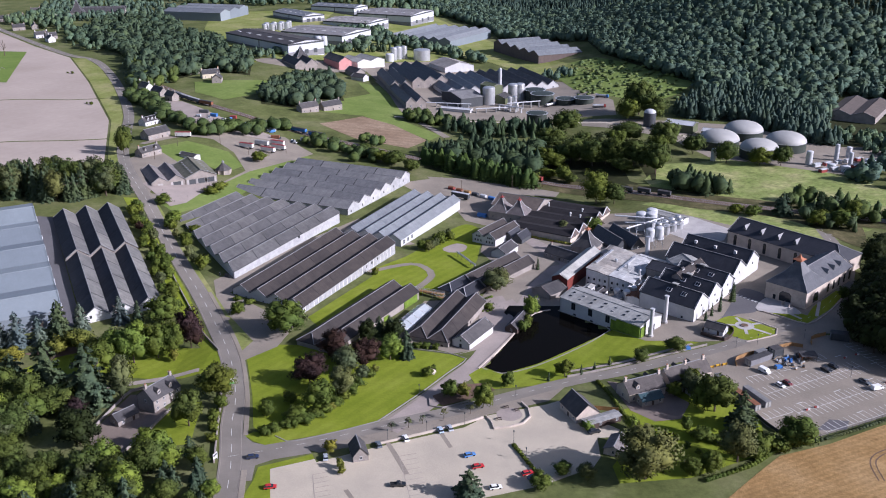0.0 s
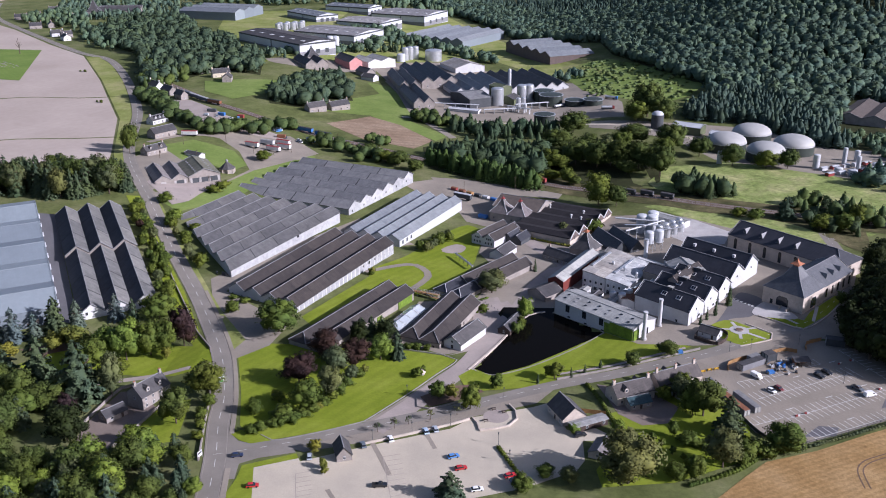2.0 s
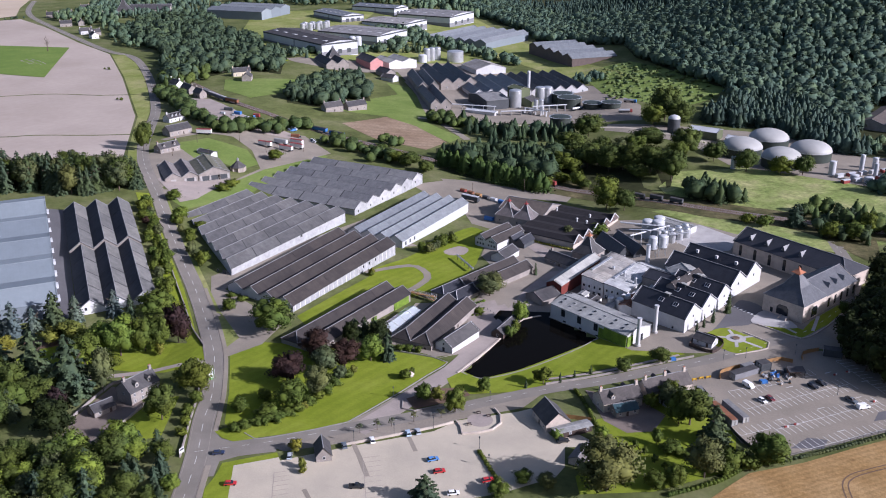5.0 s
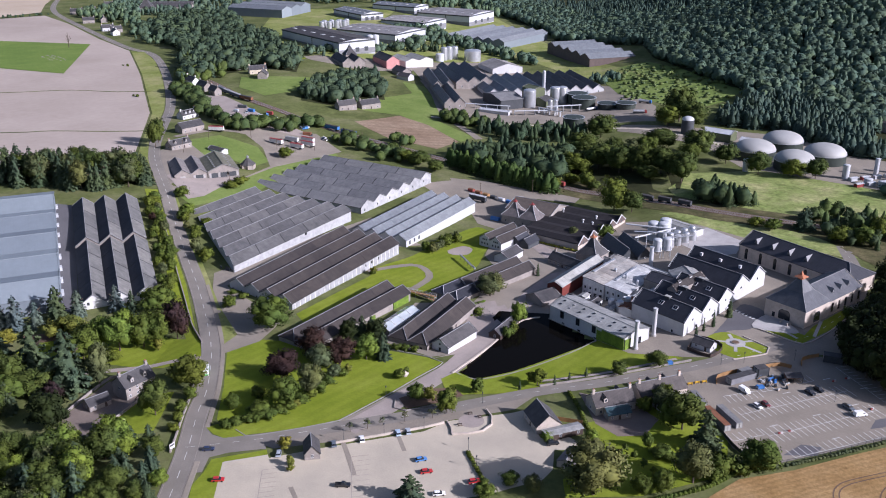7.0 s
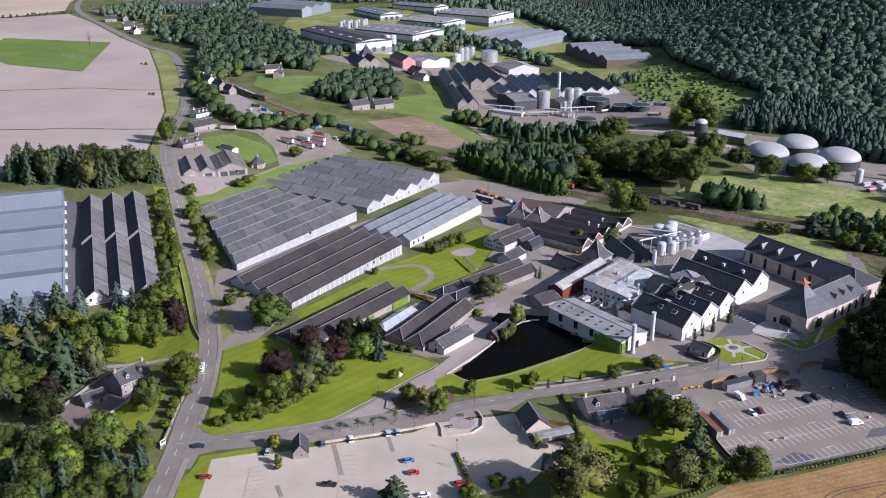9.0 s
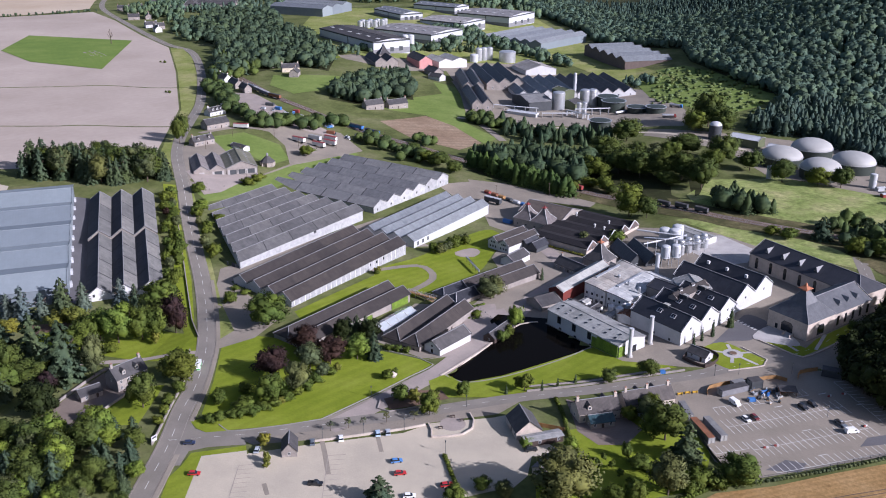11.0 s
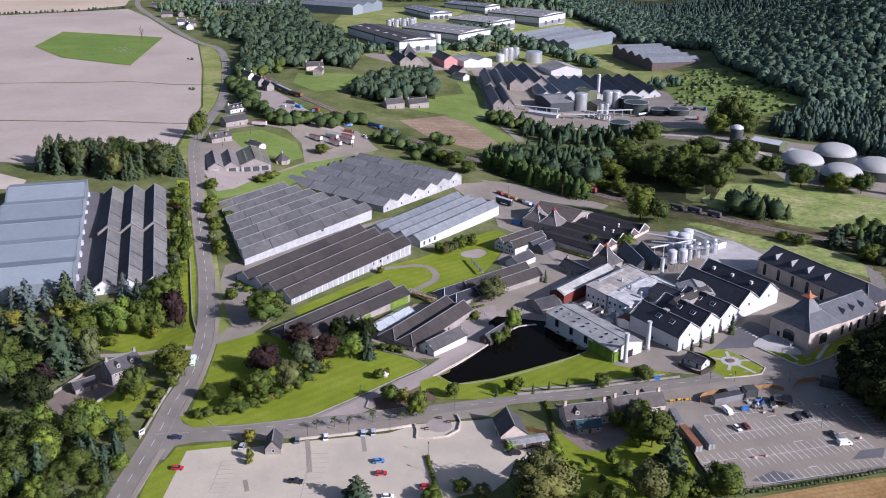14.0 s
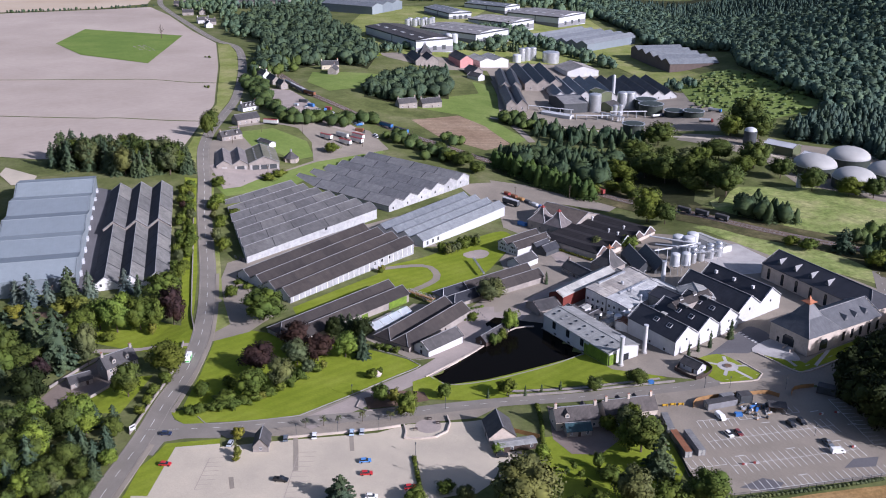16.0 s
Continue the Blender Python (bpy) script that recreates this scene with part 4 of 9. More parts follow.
KINDS = {
    "broad": (lambda s: broad_crown(s, 4400, 0.42, 0.1, 14, 0.0205), "leaf", 0.4, "broadleaf tree with a full green crown"),
    "round": (lambda s: broad_crown(s, 4400, 0.45, 0.02, 14, 0.0205), "leaf", 0.3, "rounded leafy tree with a dense low crown"),
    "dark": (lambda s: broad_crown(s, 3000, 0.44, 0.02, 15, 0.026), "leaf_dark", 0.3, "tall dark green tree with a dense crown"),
    "oak": (lambda s: broad_crown(s, 4600, 0.42, 0.06, 18, 0.0195), "leaf_oak", 0.35, "broadleaf tree with a finely clumped crown"),
    "light": (lambda s: broad_crown(s, 4200, 0.42, 0.08, 13, 0.021), "leaf_light", 0.3, "bright green leafy garden tree"),
    "olive": (lambda s: broad_crown(s, 4400, 0.38, 0.02, 16, 0.019, 6), "leaf_olive", 0.35, "grey-green birch-like tree with loose foliage"),
    "copper": (lambda s: broad_crown(s, 4400, 0.44, 0.04, 14, 0.0205), "leaf_copper", 0.3, "dark purple copper beech tree"),
    "yellow": (lambda s: broad_crown(s, 1900, 0.42, 0.0, 9, 0.031), "leaf_yellow", 0.25, "yellow-green rounded garden shrub"),
    "bush": (lambda s: broad_crown(s, 1500, 0.55, -0.05, 9, 0.042), "leaf", 0.2, "low rounded green garden shrub"),
    "slim": (lambda s: broad_crown(s, 1800, 0.3, 0.15, 9, 0.028), "leaf", 0.4, "slim young broadleaf tree"),
    "sapling": (lambda s: broad_crown(s, 240, 0.3, 0.3, 8, 0.03, 3, False), "leaf_olive", 0.75, "thin young street tree with sparse leaves"),
    "fir": (lambda s: cone_crown(s, 4200, 0.3, 0.03, 0.022, 13), "needle", 0.6, "dark green conifer with dense branches"),
    "spruce": (lambda s: cone_crown(s, 3400, 0.23, 0.03, 0.0195, 13), "needle_blue", 0.6, "blue-grey ornamental spruce tree"),
    "cypress": (lambda s: cone_crown(s, 1300, 0.13, 0.02, 0.02, 12), "needle", 0.3, "narrow dark clipped conifer tree"),
}
MASTERS = {}
tree_rng = random.Random(11)


def tree(kind, x, y, h, group="", squash=1.0, z=0.0):
    """A tree of that kind, h tall, standing at (x, y)."""
    variants = MASTERS.setdefault(kind, [])
    m = put(x, y, tree_rng.uniform(0, 360), z) @ Matrix.Diagonal((h * squash, h * squash, h, 1))
    if len(variants) < 3:
        crown, mat, th, label = KINDS[kind]
        seed = sum(map(ord, kind)) * 10 + len(variants)
        bushy = kind in ("bush", "yellow")
        ob = thing("shrub" if bushy else "tree", label, "shrub" if bushy else "tree", m, group)
        part("trunk", trunk_geo(seed, th), "bark", ob)
        v, f, n = crown(seed)
        bulk("crown", v, f, mat, parent=ob, normals=n)
        variants.append(ob)
        return ob
    src = variants[tree_rng.randrange(3)]
    k = Vector((1 / src.scale[0], 1 / src.scale[1], 1 / src.scale[2], 1))
    ob = copy_thing(src, m @ Matrix.Diagonal(k))
    if group:
        ob["group"] = group
    return ob


def wood(name, label, spots, material, conifer=0.3, heights=(9, 16), seed=1, cards=110, slim=1.0):
    """A stretch of woodland too thick to count: many small crowns in one mesh."""
    rng = np.random.default_rng(seed)
    protos = []
    for k in range(8):
        if k < 8 * conifer:
            v, f, n = lumpy((0, 0, 0.5), (0.15, 0.15, 0.44), rng, 7, 5, 0.35)
            squeeze = 1.5 - v[:, 2:3]
            v[:, :2] *= squeeze
            m = cards * 2 // 3
            t = 1 - np.sqrt(rng.uniform(0, 1, m))
            a = rng.uniform(0, 6.283, m)
            r = (0.225 * (1 - t) + 0.012) * (1 + 0.22 * np.sin(t * 55 + np.sin(a * 3)))
            pts = np.stack([r * np.cos(a), r * np.sin(a), 0.06 + 0.95 * t], 1)
            protos.append(soft_joined([(v, f, n), soft_cards(pts, np.stack([np.cos(a), np.sin(a), np.full(m, 0.6)], 1), 0.55 / cards ** 0.5, rng, 0.35, 0.14)], (0, 0, 0.3), (0.2, 0.2, 0.7), 0.3))
        else:
            core = lumpy((0, 0, 0.5), (0.31, 0.31, 0.35), rng, 10, 6, 0.22)
            m = cards * 2 // 3
            tri_ = core[1][rng.integers(len(core[1]), size=m)]
            w_ = rng.dirichlet((1, 1, 1), m)[:, :, None]
            nrm = unit((core[2][tri_] * w_).sum(1))
            pts = (core[0][tri_] * w_).sum(1) + nrm * rng.uniform(-0.01, 0.075, (m, 1)) + rng.normal(0, 0.015, (m, 3))
            v, f, n = soft_joined([core, soft_cards(pts, nrm, 0.66 / cards ** 0.5, rng, 0.5, 0.14)], (0, 0, 0.5), (0.34, 0.34, 0.42), 0.35)
            protos.append((v, f, unit(n + np.array([0, 0, 0.25]))))
    vs, fs, ns, k = [], [], [], 0
    for (x, y) in spots:
        v, f, n = protos[rng.integers(8)]
        h = rng.uniform(*heights)
        a = rng.uniform(0, 6.283)
        w = h * rng.uniform(0.85, 1.2) * slim
        c, s = math.cos(a) * w, math.sin(a) * w
        q = np.stack([v[:, 0] * c - v[:, 1] * s + x, v[:, 0] * s + v[:, 1] * c + y, v[:, 2] * h + ground(x, y) - 0.3], 1)
        vs.append(q)
        fs.append(f + k)
        c, s = math.cos(a), math.sin(a)
        ns.append(np.stack([n[:, 0] * c - n[:, 1] * s, n[:, 0] * s + n[:, 1] * c, n[:, 2]], 1))
        k += len(v)
    return bulk(name, np.concatenate(vs), np.concatenate(fs), material, label, "woodland", "stuff", normals=np.concatenate(ns))


def grove(name, label, kind, spots, seed=1):
    """Trees of one kind that stand too close to count, joined; spots: x, y, height, breadth."""
    crown, mat, th, _ = KINDS[kind]
    rng = np.random.default_rng(seed)
    shapes = [crown(seed * 10 + k) for k in range(4)]
    vs, fs, ns, k, stems = [], [], [], 0, Geo()
    for x, y, h, q in spots:
        v, f, n = shapes[rng.integers(4)]
        a = rng.uniform(0, 6.283)
        c, s_, z = math.cos(a), math.sin(a), ground(x, y)
        vs.append(np.stack([(v[:, 0] * c - v[:, 1] * s_) * h * q + x, (v[:, 0] * s_ + v[:, 1] * c) * h * q + y, v[:, 2] * h + z], 1))
        ns.append(np.stack([n[:, 0] * c - n[:, 1] * s_, n[:, 0] * s_ + n[:, 1] * c, n[:, 2]], 1))
        fs.append(f + k)
        k += len(v)
        stems.cyl(x, y, z - 0.5, z + th * h, 0.022 * h, 0.012 * h, 7)
    ob = bulk(name, np.concatenate(vs), np.concatenate(fs), mat, label, "woodland", "stuff", normals=np.concatenate(ns))
    part("trunks", stems, "bark", ob)["kind"] = "stuff"
    return ob


def inside(x, y, poly):
    c, n = False, len(poly)
    for i in range(n):
        (x1, y1), (x2, y2) = poly[i], poly[(i + 1) % n]
        if (y1 > y) != (y2 > y) and x < (x2 - x1) * (y - y1) / (y2 - y1) + x1:
            c = not c
    return c


def scatter(poly, spacing, seed=1, jitter=0.45):
    rg = random.Random(seed)
    xs, ys = [p[0] for p in poly], [p[1] for p in poly]
    out, y = [], min(ys)
    row = 0
    while y < max(ys):
        x = min(xs) + (spacing / 2 if row % 2 else 0)
        while x < max(xs):
            a, b = x + rg.uniform(-jitter, jitter) * spacing, y + rg.uniform(-jitter, jitter) * spacing
            if inside(a, b, poly):
                out.append((a, b))
            x += spacing
        y += spacing * 0.87
        row += 1
    return out


def masonry_run(name, pts, h, th, material, label, category="wall", kind="structure"):
    return ribbon(name, pts, th, h, material, label, category, kind, step=4.0, thick=h + 0.6)


def fence_run(pts, h, material, label, spacing=2.5, boards=True):
    """A fence along a line: posts and panels, all one thing."""
    line = smooth_line(pts, spacing)
    ob = thing("fence", label, "fence", put(pts[0][0], pts[0][1]))
    inv = ob.matrix_basis.inverted()
    for i, p in enumerate(line):
        a = inv @ Vector((p.x, p.y, ground(p.x, p.y)))
        part("post", Geo().box(a.x - 0.06, a.x + 0.06, a.y - 0.06, a.y + 0.06, a.z - 0.3, a.z + h + 0.1), material, ob)
        if i + 1 < len(line):
            q = line[i + 1]
            b = inv @ Vector((q.x, q.y, ground(q.x, q.y)))
            d = (b - a).normalized() * 0.06
            n = Vector((-d.y, d.x, 0)) * 0.5
            if boards:
                part("panel", Geo().loft([a + n + Vector((0, 0, 0.05)), b + n + Vector((0, 0, 0.05)), b - n + Vector((0, 0, 0.05)), a - n + Vector((0, 0, 0.05))],
                                         [a + n + Vector((0, 0, h)), b + n + Vector((0, 0, h)), b - n + Vector((0, 0, h)), a - n + Vector((0, 0, h))]), material, ob)
            else:
                for k in (0.5, 0.95):
                    part("rail", Geo().rod(a + Vector((0, 0, h * k)), b + Vector((0, 0, h * k)), 0.05, 4), material, ob)
    return ob


def hedge(pts, h, w, material="leaf", label="clipped green hedge along the plot edge", seed=3, dens=40):
    """A hedge along a line, leafy all over."""
    rng = np.random.default_rng(seed)
    line = smooth_line(pts, 1.5)
    parts = []
    for p in line:
        z = ground(p.x, p.y)
        hh = h * rng.uniform(0.85, 1.12)
        parts.append(core_blob((p.x, p.y, z + hh * 0.45), (max(w * 0.45, 0.9), max(w * 0.45, 0.9), hh * 0.5), 6, 3))
        nrm = ball(rng, dens)
        nrm[:, 2] = np.abs(nrm[:, 2])
        pts_ = np.array([p.x, p.y, z + hh * 0.4]) + nrm * np.array([max(w * 0.55, 1.0), max(w * 0.55, 1.0), hh * 0.6])
        parts.append(leaf_cards(pts_, nrm, 0.2, rng, 0.5))
    v, f = joined(parts)
    return bulk("hedge", v, f, material, label, "hedge")


# ---- ground ----
def axis_lines(spans):
    out = []
    for a, b, s in spans:
        n = max(1, round((b - a) / s))
        out += [a + (b - a) * i / n for i in range(n)]
    return out + [spans[-1][1]]


gx = axis_lines([(-3000, -900, 150), (-900, -372, 24), (-372, 312, 6), (312, 900, 28), (900, 3000, 150)])
gy = axis_lines([(-400, 170, 60), (170, 812, 6), (812, 1600, 16), (1600, 4200, 160)])
POND_LINE = [(-1, 326), (7, 321), (22, 329), (45, 350), (58, 365), (45, 371), (32, 386), (24, 383), (17, 369), (8, 348)]
pond_edge = smooth_line(POND_LINE, 3.0, True)
pond_poly = [(p.x, p.y) for p in pond_edge]
far_pond = [(-148, 919), (-132, 866), (-113, 895), (-132, 945)]


def dug(x, y):
    return -2.5 if inside(x, y, pond_poly) else 0.0


nxl, nyl = len(gx), len(gy)
gv = [(x, y, ground(x, y) + dug(x, y)) for y in gy for x in gx]
gf = [(j * nxl + i, j * nxl + i + 1, (j + 1) * nxl + i + 1, (j + 1) * nxl + i) for j in range(nyl - 1) for i in range(nxl - 1)]
land = bulk("ground", gv, gf, "rough_grass", "rough green grassland rolling to the hills", "ground", "structure")

# fields
patch("field_bare", [(-254, 560), (-272, 612), (-308, 714), (-341, 779), (-392, 880), (-470, 1022), (-548, 1104), (-660, 1236), (-742, 1318), (-800, 1262), (-1000, 1100), (-1500, 760), (-1500, 560), (-420, 515), (-340, 520)], 0.25, "stubble", "pale bare drilled field", cell=14)
patch("field_far", [(-768, 1352), (-815, 1448), (-860, 1560), (-900, 2300), (-2300, 2300), (-2300, 700), (-1500, 800), (-1010, 1108), (-806, 1272)], 0.5, "stubble_tan", "pale distant bare field", cell=60)
patch("field_green", [(-690, 1075), (-539, 1063), (-472, 874), (-572, 899), (-650, 960)], 0.5, "greenfield", "bright green crop plot in the bare field", cell=14)
patch("field_barley", [(60, 214), (94, 250), (104, 260), (124, 268), (146, 280), (164, 289), (215, 312), (260, 300), (300, 120), (80, 120)], 0.12, "wheat", "ripe golden barley field")
patch("field_brown", [(-141, 756), (-108, 793), (-78, 768), (-46, 722), (-60, 694), (-104, 714)], 0.15, "plough", "brown ploughed field by the railway")
patch("bank_green", [(-108, 795), (-88, 806), (-35, 741), (-44, 722), (-66, 749)], 0.13, "far_turf", "green bank by the far works")
patch("far_lawn", [(-150, 800), (-134, 862), (-112, 892), (-132, 945), (-106, 930), (-62, 800), (-106, 796)], 0.13, "far_turf", "green lawn by the far pond", cell=12)
patch("meadow", [(131, 639), (180, 652), (226, 640), (262, 600), (280, 540), (232, 516), (174, 552), (118, 562), (112, 600)], 0.12, "meadow_rough", "tussocky green pasture by the railway", cell=10)
patch("marsh", [(98, 1060), (132, 1070), (181, 979), (214, 917), (191, 880), (160, 850), (131, 870), (93, 920), (80, 998)], 0.2, "far_turf", "scrubby green marsh below the wood", cell=14)
patch("station_green", [(-285, 880), (-215, 900), (-205, 850), (-235, 800), (-270, 830)], 0.2, "far_turf", "green paddock beside the villa", cell=14)
patch("paddock", [(-330, 1060), (-310, 990), (-265, 960), (-250, 1000), (-300, 1090)], 0.2, "lawn", "green paddock beyond the wood", cell=14)
patch("verge_road", [(-250, 560), (-232, 545), (-250, 580), (-267, 620), (-283, 670), (-302, 730), (-327, 790), (-365, 872), (-410, 958), (-450, 1018), (-466, 1018), (-390, 880), (-339, 779), (-306, 714), (-270, 612)], 0.3, "pasture", "grassy road verge beside the field", cell=14)
patch("depot_green", [(-234, 560), (-222, 535), (-214, 545), (-212, 575), (-195, 600), (-180, 590), (-172, 610), (-190, 640), (-225, 655), (-248, 625), (-250, 598)], 0.07, "far_turf", "green grass round the goods shed")
patch("depot_green", [(-206, 518), (-186, 500), (-160, 540), (-150, 600), (-130, 650), (-140, 660), (-165, 605), (-180, 550)], 0.08, "far_turf", "green strip beside the warehouses")
patch("verge_west", [(-108, 331), (-104, 345), (-122, 372), (-142, 408), (-166, 450), (-200, 510), (-204, 505), (-170, 440), (-146, 398), (-128, 364)], 0.1, "pasture", "rough green verge beside the road")
patch("verge_west", [(-116, 330), (-131, 360), (-149, 396), (-170, 433), (-193, 474), (-216, 518), (-224, 516), (-198, 470), (-176, 430), (-156, 392), (-137, 358), (-122, 332)], 0.1, "lawn", "grass verge beside the road")
patch("rail_green", [(102, 548), (120, 530), (146, 508), (200, 480), (230, 500), (150, 540), (120, 556)], 0.12, "meadow_rough", "rough grass strip below the railway")
# lawns of the site
patch("lawn_main", [(-105, 335), (-93.5, 298), (-87.5, 274), (-80, 265.5), (-73, 265), (-58, 270.5), (-41.7, 279.3), (-33, 291.5), (-24.8, 304.2), (-16, 319.5), (-8.5, 333.5), (-15, 337), (-32, 340), (-92, 342)], 0.07, "lawn", "mown green lawn sloping to the road")
patch("lawn_pond", [(-8, 322), (4, 312), (34, 323), (66, 337), (95, 349), (88, 353), (72, 353), (60, 365), (52, 358), (22, 330), (7, 320), (-2, 327)], 0.05, "lawn", "mown lawn beside the pond")
patch("lawn_middle", [(-60, 430), (-42, 462), (-25, 500), (-10, 520), (2, 500), (-2, 480), (-5, 450), (-15, 425), (-36, 402)], 0.07, "lawn", "mown lawn among the warehouses", True)
patch("lawn_strip", [(-84, 371), (-66, 345), (-62, 352), (-50, 430), (-49, 448)], 0.07, "lawn", "grass strip between warehouse and range")
patch("lawn_house", [(52, 290), (72, 300), (88, 312), (98, 300), (104, 284), (100, 262), (70, 246), (45, 242), (44, 252), (54, 270)], 0.07, "lawn", "garden lawn with young fruit trees")
patch("lawn_villa", [(-126, 312), (-110, 318), (-112, 336), (-150, 345), (-185, 335), (-200, 318)], 0.07, "lawn", "lawn under old trees")
patch("verge_park", [(-79.9, 248.1), (-62.3, 256.5), (-60.9, 253.5), (-75.4, 247.0), (-69.3, 218.5), (-74.7, 217.1), (-68, 205), (-76, 205)], 0.12, "lawn", "grass verge of the car park", cell=8)
patch("villa_garden", [(-128, 285), (-112, 292), (-108, 262), (-128, 256)], 0.07, "lawn", "mown green villa garden lawn")
# hard ground
patch("yard_works", [(-14, 338), (8, 348), (26, 386), (34, 388), (72, 352), (96, 350), (128, 352), (150, 372), (172, 398), (190, 420), (200, 470), (150, 520), (112, 530), (60, 540), (20, 520), (0, 495), (-2, 470), (10, 440), (-2, 400), (-30, 395), (-40, 350)], 0.09, "yard", "grey tarmac yard of the works")
patch("yard_back", [(-60, 600), (-30, 560), (-18, 548), (-11.5, 527), (4, 516), (20, 530), (40, 560), (10, 590), (-30, 620)], 0.1, "yard", "tarmac yard behind the warehouses")
patch("yard_west", [(-120, 352), (-112, 332), (-104, 326), (-92, 340), (-88, 362), (-128, 398), (-100, 450), (-60, 470), (-40, 480), (-78, 520), (-140, 412)], 0.09, "yard", "tarmac lane round the warehouses")
patch("yard_concrete", [(108, 520), (128, 522), (146, 500), (138, 480), (122, 472), (104, 500)], 0.14, "concrete", "pale concrete yard by the tanks")
patch("forecourt", [(-14, 336), (8, 350), (20, 385), (14, 400), (4, 392), (-2, 366), (-6, 342)], 0.13, "paving", "pinkish paved visitor forecourt")
patch("car_park_gravel", [(-76, 212), (-72, 226), (-75.5, 246), (-60, 251.5), (-43, 260), (-8, 276), (1, 285), (25, 294.5), (31, 272), (40, 257), (32, 248), (19, 240), (-30, 222), (-50, 212)], 0.11, "gravel", "pale gravel car park")
patch("car_park_gravel", [(19.6, 291.6), (29.5, 297.5), (32.3, 287.6), (35.5, 277.6), (46.3, 279.1), (50.0, 275.8), (47.3, 270.9), (40.8, 270.0), (40.5, 257.5), (36.4, 249.6), (24.2, 246.2), (18.6, 266.7)], 0.105, "gravel", "pale gravel apron by the lodge and garage", cell=8)
patch("site_tarmac", [(83.3, 317.0), (84.4, 332.5), (106.9, 344.2), (141.9, 363.8), (150.8, 355.5), (139.1, 343.6), (113.5, 325.6), (94.0, 309.4)], 0.1, "yard", "tarmac strip behind the site hoarding", cell=8)
patch("car_park_gravel", [(-75.4, 247.0), (-60.9, 253.5), (-57.2, 246.1), (-67.9, 243.3), (-60.1, 220.9), (-69.3, 218.5)], 0.115, "gravel", "pale gravel edge of the car park", cell=8)
patch("car_park_tarmac", [(92, 323), (100, 332), (108, 340), (141, 353), (151, 357), (164, 357), (182, 338), (176, 300), (163, 293), (120, 272), (105, 279), (99, 302)], 0.11, "yard", "grey tarmac car park with painted bays")
patch("entrance_tarmac", [(88, 326), (96, 332), (108, 342), (141, 355), (151, 359), (164, 359), (176, 372), (188, 408), (180, 409), (164, 391), (149, 375), (104, 345.5), (90, 339), (82, 332)], 0.14, "yard", "broad tarmac at the site entrance")
patch("villa_yard", [(-148, 276), (-144, 300), (-136, 300), (-124, 286), (-135, 254), (-147, 260)], 0.09, "brown_drive", "brown gravel villa yard")
patch("cottage_yard", [(50, 314), (56, 290), (64, 282), (74, 284), (80, 296), (72, 306)], 0.1, "brown_drive", "worn tarred cottage yard")
patch("depot_yard", [(-212, 519), (-196, 519), (-178, 562), (-168, 600), (-186, 640), (-228, 690), (-236, 700), (-160, 700), (-130, 660), (-165, 600), (-186, 530), (-222, 528), (-236, 560), (-250, 600), (-242, 630), (-216, 600)], 0.1, "yard", "worn grey depot yard")
patch("station_yard", [(-300, 790), (-255, 730), (-215, 692), (-160, 685), (-170, 700), (-215, 730), (-270, 790)], 0.12, "paving", "worn pinkish station yard")
patch("far_works_yard", [(-130, 1010), (-60, 810), (-20, 800), (120, 800), (125, 860), (90, 960), (-20, 1060), (-90, 1140), (-260, 1010), (-240, 990), (-180, 970)], 0.15, "yard", "tarmac yard of the far works", cell=16)
patch("biogas_yard", [(170, 660), (262, 610), (310, 640), (300, 740), (150, 780), (90, 790), (85, 770), (150, 720)], 0.14, "yard", "tarmac yard of the gas plant", cell=12)
patch("far_estate", [(-350, 1110), (-230, 1020), (0, 1120), (60, 1010), (130, 990), (20, 1250), (-80, 1520), (-420, 1440)], 0.3, "pasture", "grass between distant warehouses", cell=40)
patch("west_track", [(-347, 497), (-314, 486), (-306, 470), (-318, 466), (-340, 482)], 0.3, "gravel", "pale gravel track behind the shed")
patch("shed_lane", [(-197, 350), (-184, 352), (-250, 474), (-264, 476)], 0.12, "tarmac_dark", "dark lane between the sheds")
patch("soil_bed", [(-205, 334), (-178, 345), (-160, 360), (-156, 350), (-190, 330)], 0.1, "soil", "bare soil bed under trees")
water_ob = part("water", Geo().add([(x, y, -2.9) for x, y in [(-6, 314), (64, 314), (64, 392), (-6, 392)]], [(0, 1, 2, 3)]), "water")
tagged(water_ob, "dark still pond water", "water", kind="structure")
bank = masonry_run("pond_wall", [(-3, 324), (8, 348), (17, 369), (24, 383), (32, 387)], 0.5, 0.8, "sandstone", "low stone wall edging the pond")
masonry_run("pond_kerb", [(-1, 325), (7, 320.4), (22, 328.5), (45, 349.5), (58, 364.5)], 0.16, 0.6, "kerb", "stone kerb round the pond", "kerb")

patch("kerbside", [(-60, 257.5), (-42, 264), (-8, 279), (0, 285), (25, 297), (35, 313), (14, 301), (-6, 289), (-29, 278), (-50, 268), (-66, 260)], 0.1, "yard", "tarmac strip between road and car park wall")
